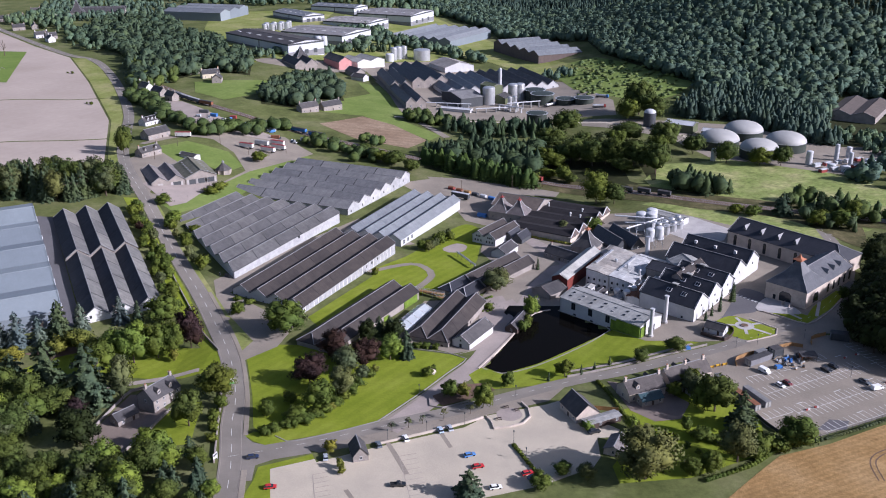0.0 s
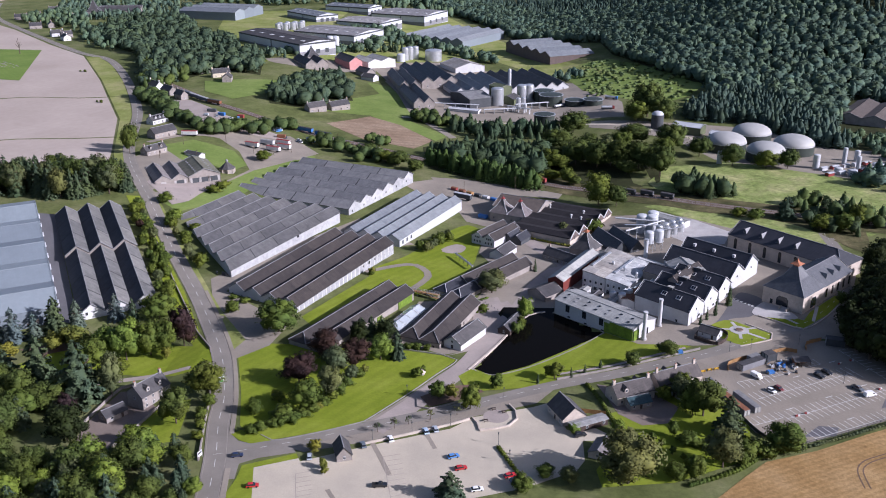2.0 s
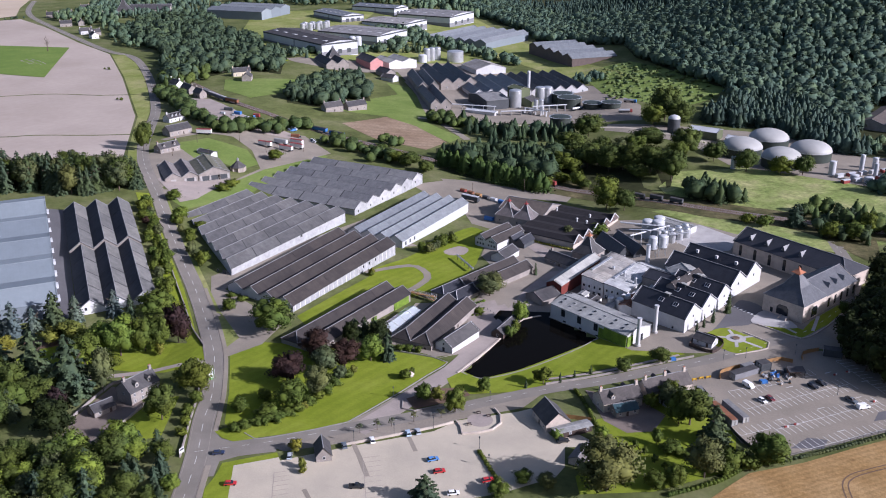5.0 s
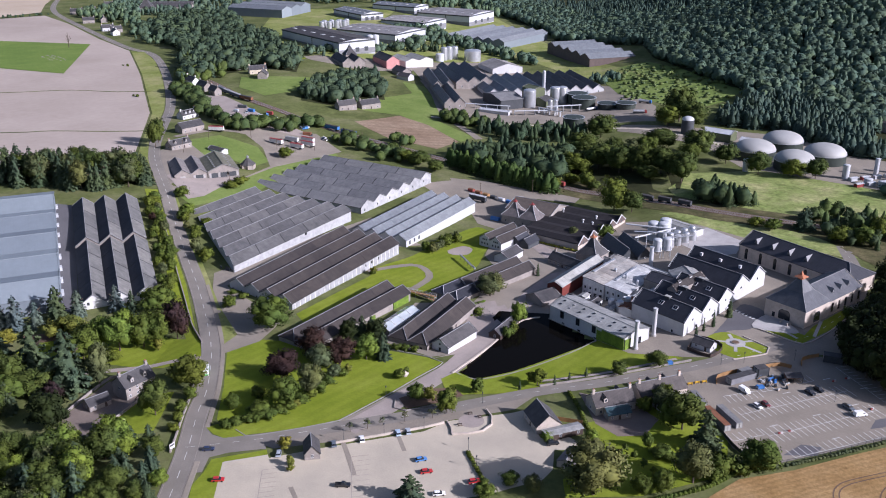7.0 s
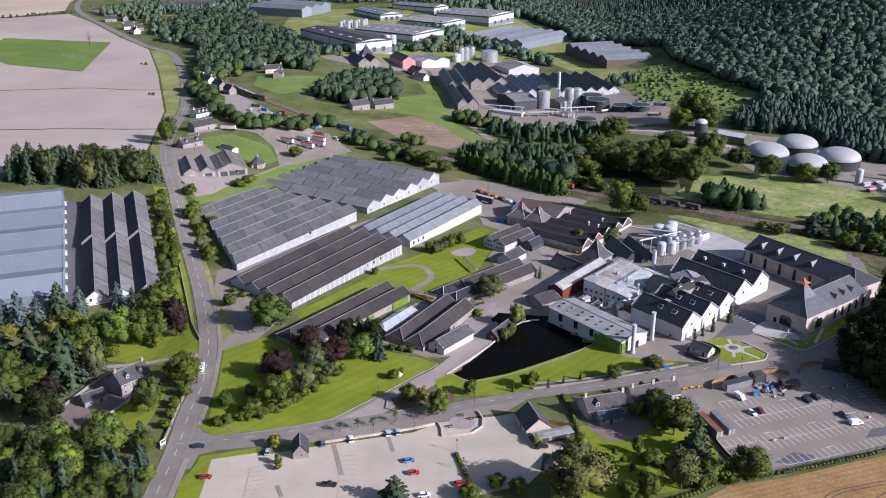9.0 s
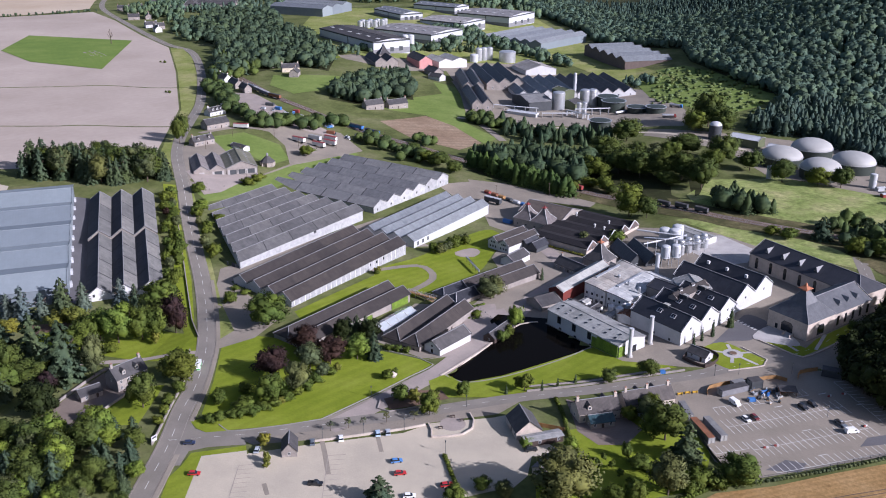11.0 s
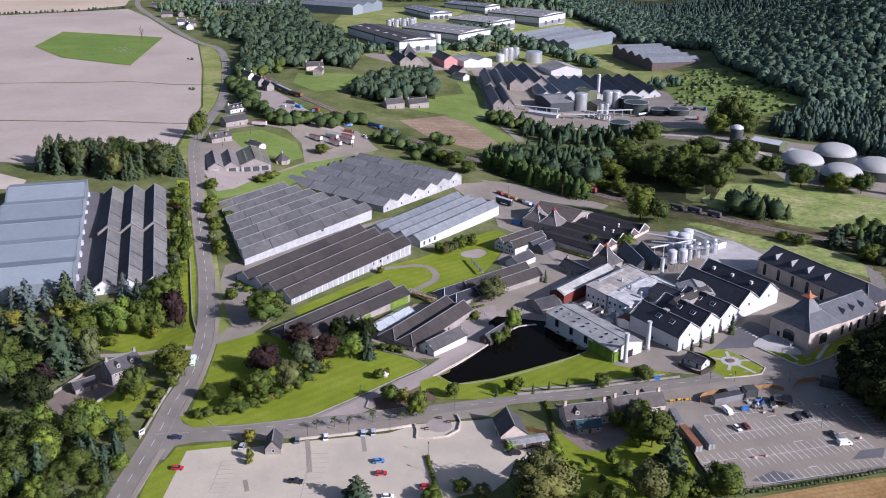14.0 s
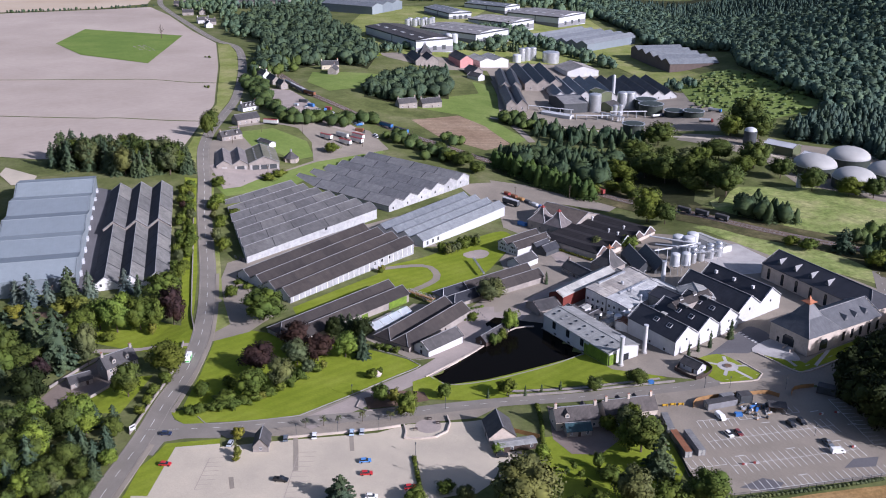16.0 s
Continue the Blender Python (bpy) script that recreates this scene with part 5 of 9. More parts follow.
# roads
MAIN = [(-75, 170), (-84, 215), (-90, 250), (-96, 275), (-100, 297), (-110, 328), (-125, 361), (-143, 396), (-164, 433), (-186, 472), (-209, 515), (-226, 545), (-245, 580), (-262, 620), (-278, 670), (-297, 730), (-322, 790), (-360, 872), (-405, 958), (-440, 1010), (-488, 1050), (-590, 1166), (-708, 1306), (-757, 1372), (-798, 1445), (-850, 1560)]
SIDE = [(-92, 254), (-68, 262.5), (-50, 270.5), (-29, 280), (-6, 291), (14, 302.5), (36, 314), (59, 323), (80, 333), (105, 345), (130, 361), (150, 374), (168, 394), (184, 418), (196, 450), (200, 500)]
ribbon("road_main", MAIN, 8.6, 0.16, "asphalt", "worn grey two-lane road")
ribbon("road_side", SIDE, lambda t: 7.0, 0.17, "asphalt", "worn grey side road")
patch("verge_lawn", [(-79.8, 240.1), (-79.9, 248.4), (-73.8, 241.7), (-73.9, 217.3), (-76.9, 216.5), (-81.0, 232.5)], 0.1, "lawn", "grass wedge beside the pavement", cell=8)
patch("verge_lawn", [(-89.4, 267.7), (-84.8, 263.8), (-80.3, 261.8), (-71.7, 263.7), (-74.7, 269.5), (-86.4, 270.7)], 0.085, "lawn", "grass wedge at the junction", cell=8)
patch("junction", [(-93.9, 263.3), (-90.9, 269.5), (-85.4, 263.4), (-80.2, 261.7), (-66.5, 264.7), (-62.6, 257.0), (-75.3, 252.8), (-81.1, 248.9), (-80.3, 240.0), (-83.7, 239.1)], 0.175, "asphalt", "worn asphalt bell mouth of the junction", cell=8)
ribbon("road_line", MAIN, 0.2, 0.19, "line", "broken white centre line", offset=0.0, gap=(5, 6), step=1.0)
ribbon("edge_line", MAIN, 0.12, 0.19, "gravel_mark", "worn road edge line", offset=3.6, step=4)
ribbon("edge_line", MAIN, 0.12, 0.19, "gravel_mark", "worn road edge line", offset=-3.6, step=4)
ribbon("road_line_side", SIDE, 0.15, 0.2, "line", "broken white centre line", gap=(3, 5), step=1.0)
ribbon("pavement", [(-71, 170), (-79, 215), (-84.3, 246)], 2.0, 0.28, "yard", "raised pavement with kerb", "pavement", thick=0.4)
ribbon("pavement", [(-89, 268), (-92.5, 285), (-96, 300), (-105.5, 330), (-120, 362), (-138, 397)], 1.8, 0.28, "yard", "raised pavement with kerb", "pavement", thick=0.4)
ribbon("drive", [(-36.5, 273.5), (-21.5, 296.5), (-5, 326.5), (3.4, 350), (11.5, 371), (20, 392), (28, 418), (40, 444), (46, 452), (24, 498)], lambda t: 9.0, 0.15, "paving", "pinkish grey site drive")
ribbon("footpath", [(34, 322.5), (58, 331), (72, 338), (92, 348)], 1.6, 0.13, "paving", "narrow paved path beside the pond", "path")
ribbon("lane_curve", [(-62, 432), (-46, 444), (-36, 446), (-28, 430), (-38, 404)], 4.0, 0.15, "yard", "curved tarmac lane round a lawn")
ribbon("villa_drive", [(-108, 322), (-122, 318), (-150, 308), (-180, 300)], 3.2, 0.13, "paving", "pale gravel villa drive")
ribbon("station_road", [(-255, 640), (-232, 668), (-200, 668), (-165, 650), (-140, 640)], 6.0, 0.18, "yard", "grey tarmac station road")
ribbon("far_lane", [(-112, 960), (-92, 900), (-70, 815), (-40, 755), (-30, 735)], 6.5, 0.25, "yard", "lane beside the far works")
ribbon("far_track", [(-80, 800), (40, 790), (110, 770), (160, 730), (175, 690)], 5.0, 0.25, "gravel", "pale track to the gas plant")
ribbon("railway", [(-330, 880), (-295, 838), (-246, 781), (-199, 748), (-152, 720), (-98, 692), (-49, 664), (39, 612), (70, 594), (99, 575), (125, 560), (153, 548), (230, 520), (330, 480)], 8.0, 0.3, "rail", "rusty brown railway ballast bed", "railway", thick=0.6)
for off_, wd_ in ((-10, 11), (10, 11)):
    ribbon("rail_bank", [(39, 612), (70, 594), (99, 575), (125, 560), (153, 548), (230, 520), (330, 480)], wd_, 0.2, "scrub", "rough brown bank beside the railway", "bank", offset=off_)
for off in (-2.6, -1.2, 1.2, 2.6):
    ribbon("rail", [(-330, 880), (-295, 838), (-246, 781), (-199, 748), (-152, 720), (-98, 692), (-49, 664), (39, 612), (70, 594), (99, 575), (125, 560), (153, 548), (230, 520), (330, 480)], 0.15, 0.45, "steel", "rusty steel railway rail", "rail", offset=off, thick=0.2, step=8)
for pts_ in ([(-1200, 640), (-700, 715), (-488, 774), (-460, 783), (-422, 796), (-376, 794), (-341, 802)], [(-1000, 560), (-600, 600), (-400, 632), (-359, 644), (-314, 648), (-285, 654)]):
    ribbon("field_edge", pts_, 1.5, 0.45, "rough_grass", "low grassy bank between fields", "field edge", thick=0.5, step=12)

# ---- warehouses ----
wa = shed("warehouse", "large grey-roofed bonded warehouse with a white side wall", "warehouse", -130, 415, 66.5, 104, 12, 7, 4.2, 3.0, "wall_sheet", "roof_grey2", 5, end_wall="white", skew0=53, base=0.2, gap=0.7, group="bonded warehouses")
wb = shed("warehouse", "dark brown-roofed four-bay warehouse with white walls", "warehouse", -87, 375, 67.2, 95, 11.1, 4, 4.3, 3.3, "wall_sheet", "roof_brown", 6, end_wall="white", skew0=5, base=-1.3, gap=0.25, group="bonded warehouses")
wc = shed("warehouse", "pale blue-grey sheet-roofed warehouse", "warehouse", -48, 474, 66.5, 82, 9.5, 4, 3.6, 2.8, "white_metal", "roof_pale", 1, base=-3.2, verge=None, ridge_mat="roof_pale", group="bonded warehouses")
wd = shed("warehouse", "grey-roofed warehouse with a row of white gables", "warehouse", -52, 604, 157.2, 88, 14.4, 6, 4.0, 3.4, "wall_sheet", "roof_grey3", 4, end_wall="wall_sheet", base=-2.2, gap=0.8, group="bonded warehouses")
gable_openings(wa, 1, 12, 104, 0, 0.6, 1.0, 1.4, True)
gable_openings(wb, 4, 11.1, 95, 5, 0.5, 1.0, 1.3, True)
gable_openings(wd, 6, 14.4, 88, 0, 0.6, 1.2, 1.6)
door(wa, 0, 5.0, 0.0, 2.2, 2.4, "x-", "dark_clad")
window(wa, 60, 0, 2.2, 2.0, 1.6, "y-", "lead")
for k in range(3):
    window(wb, 62 + k * 6, 0, 1.4, 1.4, 1.5, "y-", "dark_clad")
    door(wc, 4 + k * 5, 0, 0, 1.6, 2.2, "y-", "dark_clad")
for k in range(24):
    part("wall_pier", Geo().box(2 + k * 3.95, 2.3 + k * 3.95, -0.15, 0.1, -1, 4.2), "white_dirty", wb)
l1 = shed("storage_shed", "huge pale blue metal-roofed storage shed on a slope", "warehouse", -262, 476, 209.4, 44, 26.4, 5, 8.0, 3.4, "roof_shed", "roof_shed", 1, base=12.7, fall_y=-0.103, verge=None, ridge_mat="roof_shed")
for k in range(9):
    yk = 8 + k * 13.5
    part("loading_bay", Geo().box(-1.2, -0.05, yk, yk + 2.6, -1, 3.0).shear(0, -0.103), "white_metal", l1, "white loading dock housing")
l2 = shed("storage_shed", "long three-bay dark shed with stained white gables", "warehouse", -156, 379, 118.8, 62, 12.2, 3, 3.0, 4.6, "white_dirty", "roof_lichen", 4, base=-0.6, fall=6.5, skew0=0, gap=0.9, shade_roof="roof_shade_side", group="dark sheds")
shed("storage_shed", "upper half of a long dark three-bay shed", "warehouse", -186, 433.4, 118.8, 60, 12.2, 3, 3.0, 4.6, "stone", "roof_lichen", 3, base=7.4, fall=4.0, gap=0.9, shade_roof="roof_shade_side", group="dark sheds")
gable_openings(l2, 3, 12.2, 62, 0, 2.0, 1.2, 1.6)
depot = shed("farm_steading", "broad mossy-roofed farm steading with sliding doors", "barn", -178, 564, 120, 36, 21, 1, 4.6, 4.4, "stone", "roof_moss", 1, base=8.0, ridge_mat="roof_moss", group="farm steading")
depot2 = shed("farm_steading", "twin-ridged weathered grey farm steading", "barn", -196.3, 553.4, 120, 34, 10.8, 2, 4.4, 3.4, "stone", "roof_steading", 1, base=8.0, ridge_mat="roof_steading", group="farm steading")
for ob_, y_, w_ in ((depot, 4.5, 5.0), (depot, 10.5, 4.6), (depot, 16.5, 4.4), (depot2, 5.4, 5.0)):
    door(ob_, 0, y_, 0, w_, 3.2, "x-", "dark_clad")
    for s_ in (-1, 1):
        door(ob_, 0, y_ + s_ * (w_ / 2 + 0.7), 0, 1.4, 3.3, "x-", "concrete", 0.2)
for s_ in (-0.9, 0.9):
    door(depot2, 0, 16.2 + s_, 0, 1.7, 3.3, "x-", "concrete", 0.2)
for k in range(7):
    for y_, z_ in ((5.2, 6.78), (15.8, 6.78)):
        part("rooflight", Geo().box(3 + k * 4.6, 4.0 + k * 4.6, y_ - 0.6, y_ + 0.6, z_, z_ + 0.3), "lead", depot)
mill = thing("horse_mill", "round stone horse mill with a steep slate cone roof", "mill", put(-180.5, 589, 20))
part("wall", Geo().cyl(0, 0, -1.5, 3.0, 5.0, 5.0, 8), "stone", mill)
part("roof", Geo().cyl(0, 0, 2.9, 7.4, 5.7, 0.5, 8), "roof_slate", mill)
part("cupola", Geo().cyl(0, 0, 7.2, 8.2, 0.8, 0.7, 8).cyl(0, 0, 8.2, 9.4, 1.1, 0.05, 8), "lead", mill)
for a_ in range(8):
    part("pillar", Geo().box(-0.35, 0.35, -0.35, 0.35, 0, 3.0), "sandstone", mill, m=pose(5.1 * math.cos(a_ * 0.785), 5.1 * math.sin(a_ * 0.785), 0))
shed("goods_shed", "small grey-roofed shed behind the goods shed", "shed", -203, 612, 150, 15, 6, 1, 3.0, 1.2, "white_dirty", "roof_slate", base=9.5)

# ---- the old ranges in the middle of the site ----
u1 = shed("stone_range", "long twin-ridged stone range with dark roofs and ivy", "range", -66, 333, 62.5, 72, 10, 2, 4.4, 3.0, "stone", "roof_brown", 5, base=-2.2, gap=0.15, hip0=5.0, group="old stone ranges")
part("ivy", Geo().box(58, 70, -0.35, -0.02, -1, 4.0).box(40, 44, -0.3, -0.02, -1, 3.2), "ivy", u1, "bright green ivy on the wall")
u2 = shed("visitor_range", "twin hip-roofed stone reception range", "range", -16.5, 343.5, 69.5, 48, 10, 2, 4.0, 3.4, "stone", "roof_brown", 4, base=-2.9, gap=0.15, hip0=5.0, group="old stone ranges")
for k in range(3):
    window(u2, 8 + k * 10, 0, 0.8, 1.1, 1.5, "y-", "timber_dark")
    window(u2, 0, 3 + k * 2.5, 0.8, 1.1, 1.5, "x-", "timber_dark")
u3 = shed("white_annexe", "white harled annexe with a grey slate roof", "house", -7, 342, 60.5, 22, 9, 1, 4.2, 3.0, "white", "roof_slate", 1, base=-2.9, verge=None)
window(u3, 0, 4.5, 1.2, 1.2, 1.8, "x-", "dark_clad")
window(u3, 0, 4.5, 4.2, 0.8, 0.9, "x-", "dark_clad")
n1 = shed("stone_range", "twin-ridged range with dark brown roofs", "range", 1, 409.5, 52.5, 43, 9, 2, 3.8, 3.0, "stone", "roof_brown", 3, base=-4.2, gap=0.12, group="old stone ranges")
n2 = shed("stone_range", "hip-roofed dark range joining the courts", "range", -9, 397, 54, 16, 9, 2, 3.6, 2.8, "stone", "roof_black", 1, base=-4.2, gap=0.12, hip0=4.0, verge="white", group="old stone ranges")
n3 = shed("stone_range", "grey-roofed white link range", "range", 12, 458, 62, 16, 9, 1, 3.6, 2.6, "white", "roof_slate", 1, base=-5.0, verge=None, group="old stone ranges")
wcot = shed("white_cottages", "white twin-gabled office cottages with brown roofs", "house", 6.5, 479, 56, 27, 8, 2, 4.4, 3.0, "white", "roof_brown", 1, base=-5.2)
for k in range(2):
    for dy in (-2, 0, 2):
        window(wcot, 0, 4 + 8 * k + dy, 1.0, 0.9, 1.3, "x-", "dark_clad")
        window(wcot, 0, 4 + 8 * k + dy * 0.6, 3.6, 0.8, 1.1, "x-", "dark_clad")
shed("timber_hut", "dark timber lean-to with steep roofs", "shed", 22, 484, 60, 12, 6, 2, 2.8, 2.8, "dark_clad", "roof_black", 1, base=-5.4, verge=None)
house("stone_cottage", "long low grey stone cottage with a slate roof", 44.5, 459, -42, 21, 8, 3.0, 3.2, "stone", "roof_slate", (-9,), (), cols=7, base=-0.2)
house("boat_shed", "dark timber boat shed beside the pond", 15.5, 369.5, 66, 17, 6, 2.6, 2.2, "timber_dark", "roof_slate", cols=2, category="shed")

# forecourt, beds and footbridge among the ranges
patch("forecourt", [(-3, 372), (4, 370), (9, 383), (12, 392), (9, 404), (3, 402), (-2, 394)], 0.24, "paving", "pinkish brick forecourt of the reception range")
hedge([(-4.5, 387), (-1, 384.5), (3, 385.5), (1.5, 389), (-3, 389.5)], 0.9, 1.6, "leaf", "low planted bed of green shrubs on the forecourt")
hedge([(-2, 397), (1, 400), (3.5, 402)], 0.9, 1.2, "leaf_light", "low planted bed beside the stone range")
for t_ in range(7):
    bo = thing("bollard", "short dark post on the forecourt", "bollard", put(1.5 + t_ * 1.5, 398.5 - t_ * 2.1), "forecourt bollards")
    part("post", Geo().cyl(0, 0, -0.2, 0.9, 0.12, 0.1, 8).dome(0, 0, 0.9, 0.12, 0.1, 8, 3), "dark_clad", bo, smooth=True)
br_ = thing("footbridge", "raised timber footbridge between the ranges", "bridge", pose(-36, 405, -2.6, 0, 0, -22))
part("deck", Geo().box(0, 17, -0.9, 0.9, 2.4, 2.6), "timber", br_)
for s_ in (-0.9, 0.9):
    part("handrail", Geo().rod((0, s_, 3.6), (17, s_, 3.6), 0.07, 5).rod((0, s_, 3.1), (17, s_, 3.1), 0.05, 5), "white", br_)
    for k in range(7):
        part("post", Geo().box(k * 2.8 - 0.06, k * 2.8 + 0.06, s_ - 0.06, s_ + 0.06, -1.0 if k % 2 == 0 else 2.4, 3.65), "white", br_)

# glass atrium
atr = thing("glass_atrium", "glazed white-framed roof between the ranges", "greenhouse", put(-34, 368, 66))
for i in range(2):
    for j in range(4):
        y0_, y1_ = -4 + i * 4, i * 4
        part("pane", Geo().slab([(-13 + j * 6.5, y0_, 3.2 + (1.8 if i else 0)), (-6.8 + j * 6.5, y0_, 3.2 + (1.8 if i else 0)), (-6.8 + j * 6.5, y1_, 3.2 + (0 if i else 1.8)), (-13 + j * 6.5, y1_, 3.2 + (0 if i else 1.8))], 0.06), "glass", atr)
for j in range(5):
    part("glazing_bar", Geo().rod((-13.1 + j * 6.5, -4, 3.25), (-13.1 + j * 6.5, 0, 5.05), 0.14, 5).rod((-13.1 + j * 6.5, 0, 5.05), (-13.1 + j * 6.5, 4, 3.25), 0.14, 5), "white", atr)
part("side_wall", Geo().box(-13, 13, -4.1, -3.9, -2, 3.2).box(-13, 13, 3.9, 4.1, -2, 3.2), "white_metal", atr)


# ---- pagoda roofs ----
def kiln_roof(ob, cx, cy, half, z0, z1, roof, cap_mat="copper", hips="lead", cap=1.0):
    """A steep pyramid with a little pagoda cap."""
    t = half * 0.12
    lo = [(cx - half, cy - half, z0), (cx + half, cy - half, z0), (cx + half, cy + half, z0), (cx - half, cy + half, z0)]
    mid = [(cx + (x - cx) * 0.42, cy + (y - cy) * 0.42, z0 + (z1 - z0) * 0.52) for x, y, _ in lo]
    hi = [(cx + (x - cx) * t / half, cy + (y - cy) * t / half, z1) for x, y, _ in lo]
    for i in range(4):
        j = (i + 1) % 4
        part("roof_face", Geo().add([lo[i], lo[j], mid[j], mid[i], hi[j], hi[i]], [(0, 1, 2, 3), (3, 2, 4, 5)]), roof, ob)
        part("hip_ridge", Geo().rod(lo[i], mid[i], 0.16, 5).rod(mid[i], hi[i], 0.16, 5), hips, ob)
    s = cap
    pc = part("pagoda_cap", Geo().loft([(cx + dx * s * 0.8, cy + dy * s * 0.8, z1 - 0.3) for dx, dy in ((-1, -1), (1, -1), (1, 1), (-1, 1))], [(cx + dx * s * 0.8, cy + dy * s * 0.8, z1 + 0.8 * s) for dx, dy in ((-1, -1), (1, -1), (1, 1), (-1, 1))]), cap_mat, ob, "copper-red pagoda vent")
    part("cap_roof", Geo().loft([(cx + dx * s * 1.9, cy + dy * s * 1.9, z1 + 0.8 * s) for dx, dy in ((-1, -1), (1, -1), (1, 1), (-1, 1))], [(cx + dx * s * 0.5, cy + dy * s * 0.5, z1 + 1.6 * s) for dx, dy in ((-1, -1), (1, -1), (1, 1), (-1, 1))])
         .loft([(cx + dx * s * 0.5, cy + dy * s * 0.5, z1 + 1.6 * s) for dx, dy in ((-1, -1), (1, -1), (1, 1), (-1, 1))], [(cx + dx * 0.05, cy + dy * 0.05, z1 + 3.0 * s) for dx, dy in ((-1, -1), (1, -1), (1, 1), (-1, 1))]), cap_mat, pc)


p1 = shed("maltings", "grey stone maltings with brown sheet roof", "distillery", 5, 543, -26, 31, 26, 1, 5.6, 4.4, "stone", "roof_tan", 1, base=-6.2, verge="lead", group="maltings")
pk = thing("kiln_house", "stone kiln with twin pyramid roofs and pagoda caps", "distillery", pose(3.2, 531, -6.2, 0, 0, -25.5))
part("wall", Geo().box(0, 24, 0, 13, -2, 5.2), "stone", pk)
kiln_roof(pk, 6, 6.5, 6.6, 5.2, 12.8, "roof_kiln", "redpaint", "white", cap=0.75)
kiln_roof(pk, 18, 6.5, 6.6, 5.2, 12.8, "roof_kiln", "redpaint", "white", cap=0.75)
for k in range(4):
    window(pk, 3 + 6 * k, 0, 1.5, 0.9, 1.2, "y-", "lead")
p2 = thing("mash_hall", "broad dark low-roofed hall with a sawtooth row of white-edged gables", "distillery", pose(80, 536, -6.0, 0, 0, 150), "maltings")
part("wall", Geo().box(0, 40, 0, 59, -2, 4.2), "sandstone", p2)
for i in range(5):
    ya_, yb_ = 11.8 * i, 11.8 * (i + 1)
    ym_ = (ya_ + yb_) / 2
    for lo_, hi_ in ((ya_, ym_), (ym_, yb_)):
        zl_, zh_ = (4.4, 5.5) if lo_ == ya_ else (5.5, 4.4)
        part("roof_slope", Geo().slab([(0.6, lo_, zl_ + 0.6), (40.4, lo_, zl_), (40.4, hi_, zh_), (0.6, hi_, zh_ + 0.6)], 0.3), "roof_hall", p2)
    gab_ = part("gable", Geo().loft([(-0.3, ya_, 3.4), (-0.3, yb_, 3.4), (-0.3, ym_, 8.0)], [(0.5, ya_, 3.4), (0.5, yb_, 3.4), (0.5, ym_, 8.0)]), "brown_clad", p2)
    for ye_ in (ya_, yb_):
        part("gable_coping", Geo().rod((-0.1, ye_, 3.9), (-0.1, ym_, 8.2), 0.36, 5), "white", gab_, "white gable coping")
    part("louvre", Geo().box(-0.4, 0.2, ym_ - 0.6, ym_ + 0.6, 3.2, 5.2), "dark_clad", gab_)
    part("roof_pitch", Geo().loft([(0.5, ya_ + 0.4, 4.6), (0.5, yb_ - 0.4, 4.6), (0.5, ym_, 7.7)], [(11, ya_ + 0.4, 4.6), (11, yb_ - 0.4, 4.6), (11, ym_, 5.6)]), "roof_hall", p2)
for x_, y_ in ((41.6, 540.6), (53.6, 521.3), (61.8, 529), (59.3, 517.2)):
    rv = thing("roof_cowl", "white swan-neck roof cowl on the hall", "vent", pose(x_, y_, -0.2), "roof cowls")
    part("duct", Geo().cyl(0, 0, -2, 1.4, 0.45, 0.45, 12), "white", rv, smooth=True)
    part("cowl", Geo().dome(0, 0, 1.4, 0.8, 0.6, 12, 4).cyl(0, 0, 1.1, 1.4, 0.8, 0.8, 12), "white", rv, smooth=True)
hedge([(52, 482.5), (38, 490.5), (22, 500)], 1.4, 1.6, "leaf_yellow", "low yellow-green hedge along the hall wall")
pg = thing("pagoda_house", "slate pagoda-roofed kiln with white-edged hips", "distillery", pose(58.3, 470, -5.0, 0, 0, 58))
part("wall", Geo().box(-6.6, 6.6, -6.6, 6.6, -2, 5), "stone", pg)
kiln_roof(pg, 0, 0, 7.0, 5, 13.5, "roof_slate", "copper", "white", cap=0.9)
for sx in (-3.0, 1.2):
    part("skylight", Geo().slab([(sx, -6.3, 5.75), (sx + 1.6, -6.3, 5.75), (sx + 1.6, -5.0, 7.0), (sx, -5.0, 7.0)], 0.25), "white_metal", pg)

# ---- still house, white gables and process roofs ----
wf = shed("still_house", "white-walled works with a pale metal roof beside the pond", "distillery", 70.5, 354.5, 137.0, 46, 17, 1, 7.6, 2.0, "white", "roof_light", 1, base=-3.0, verge=None, ridge_mat="roof_light")
wf.matrix_basis = pose(36.5, 386.5, -3.0, 0, 0, -43.5)
for x_ in (6, 16, 26):
    window(wf, x_ + 2, 0, 3.2, 2.4, 3.6, "y-", "dark_clad")
    window(wf, x_ + 3, 0, 0.6, 1.6, 0.8, "y-", "dark_clad")
part("ivy", Geo().box(30, 45.8, -0.4, -0.02, -0.5, 5.8).box(33, 45.8, -0.35, -0.02, 5.8, 6.8).box(46.02, 46.35, 0.2, 4, 0, 6.5), "ivy", wf, "bright green ivy covering the wall")
for k in range(7):
    for r_ in (2.6, 5.6):
        z_ = 7.6 + 2.0 * r_ / 8.5 + 0.15
        part("rooflight", Geo().box(3.2 + k * 6.2, 4.3 + k * 6.2, r_, r_ + 1.1, z_, z_ + 0.25), "window" if (k + int(r_)) % 3 else "lead", wf)
door(wf, 46, 9, 0, 5, 5, "x+", "window")
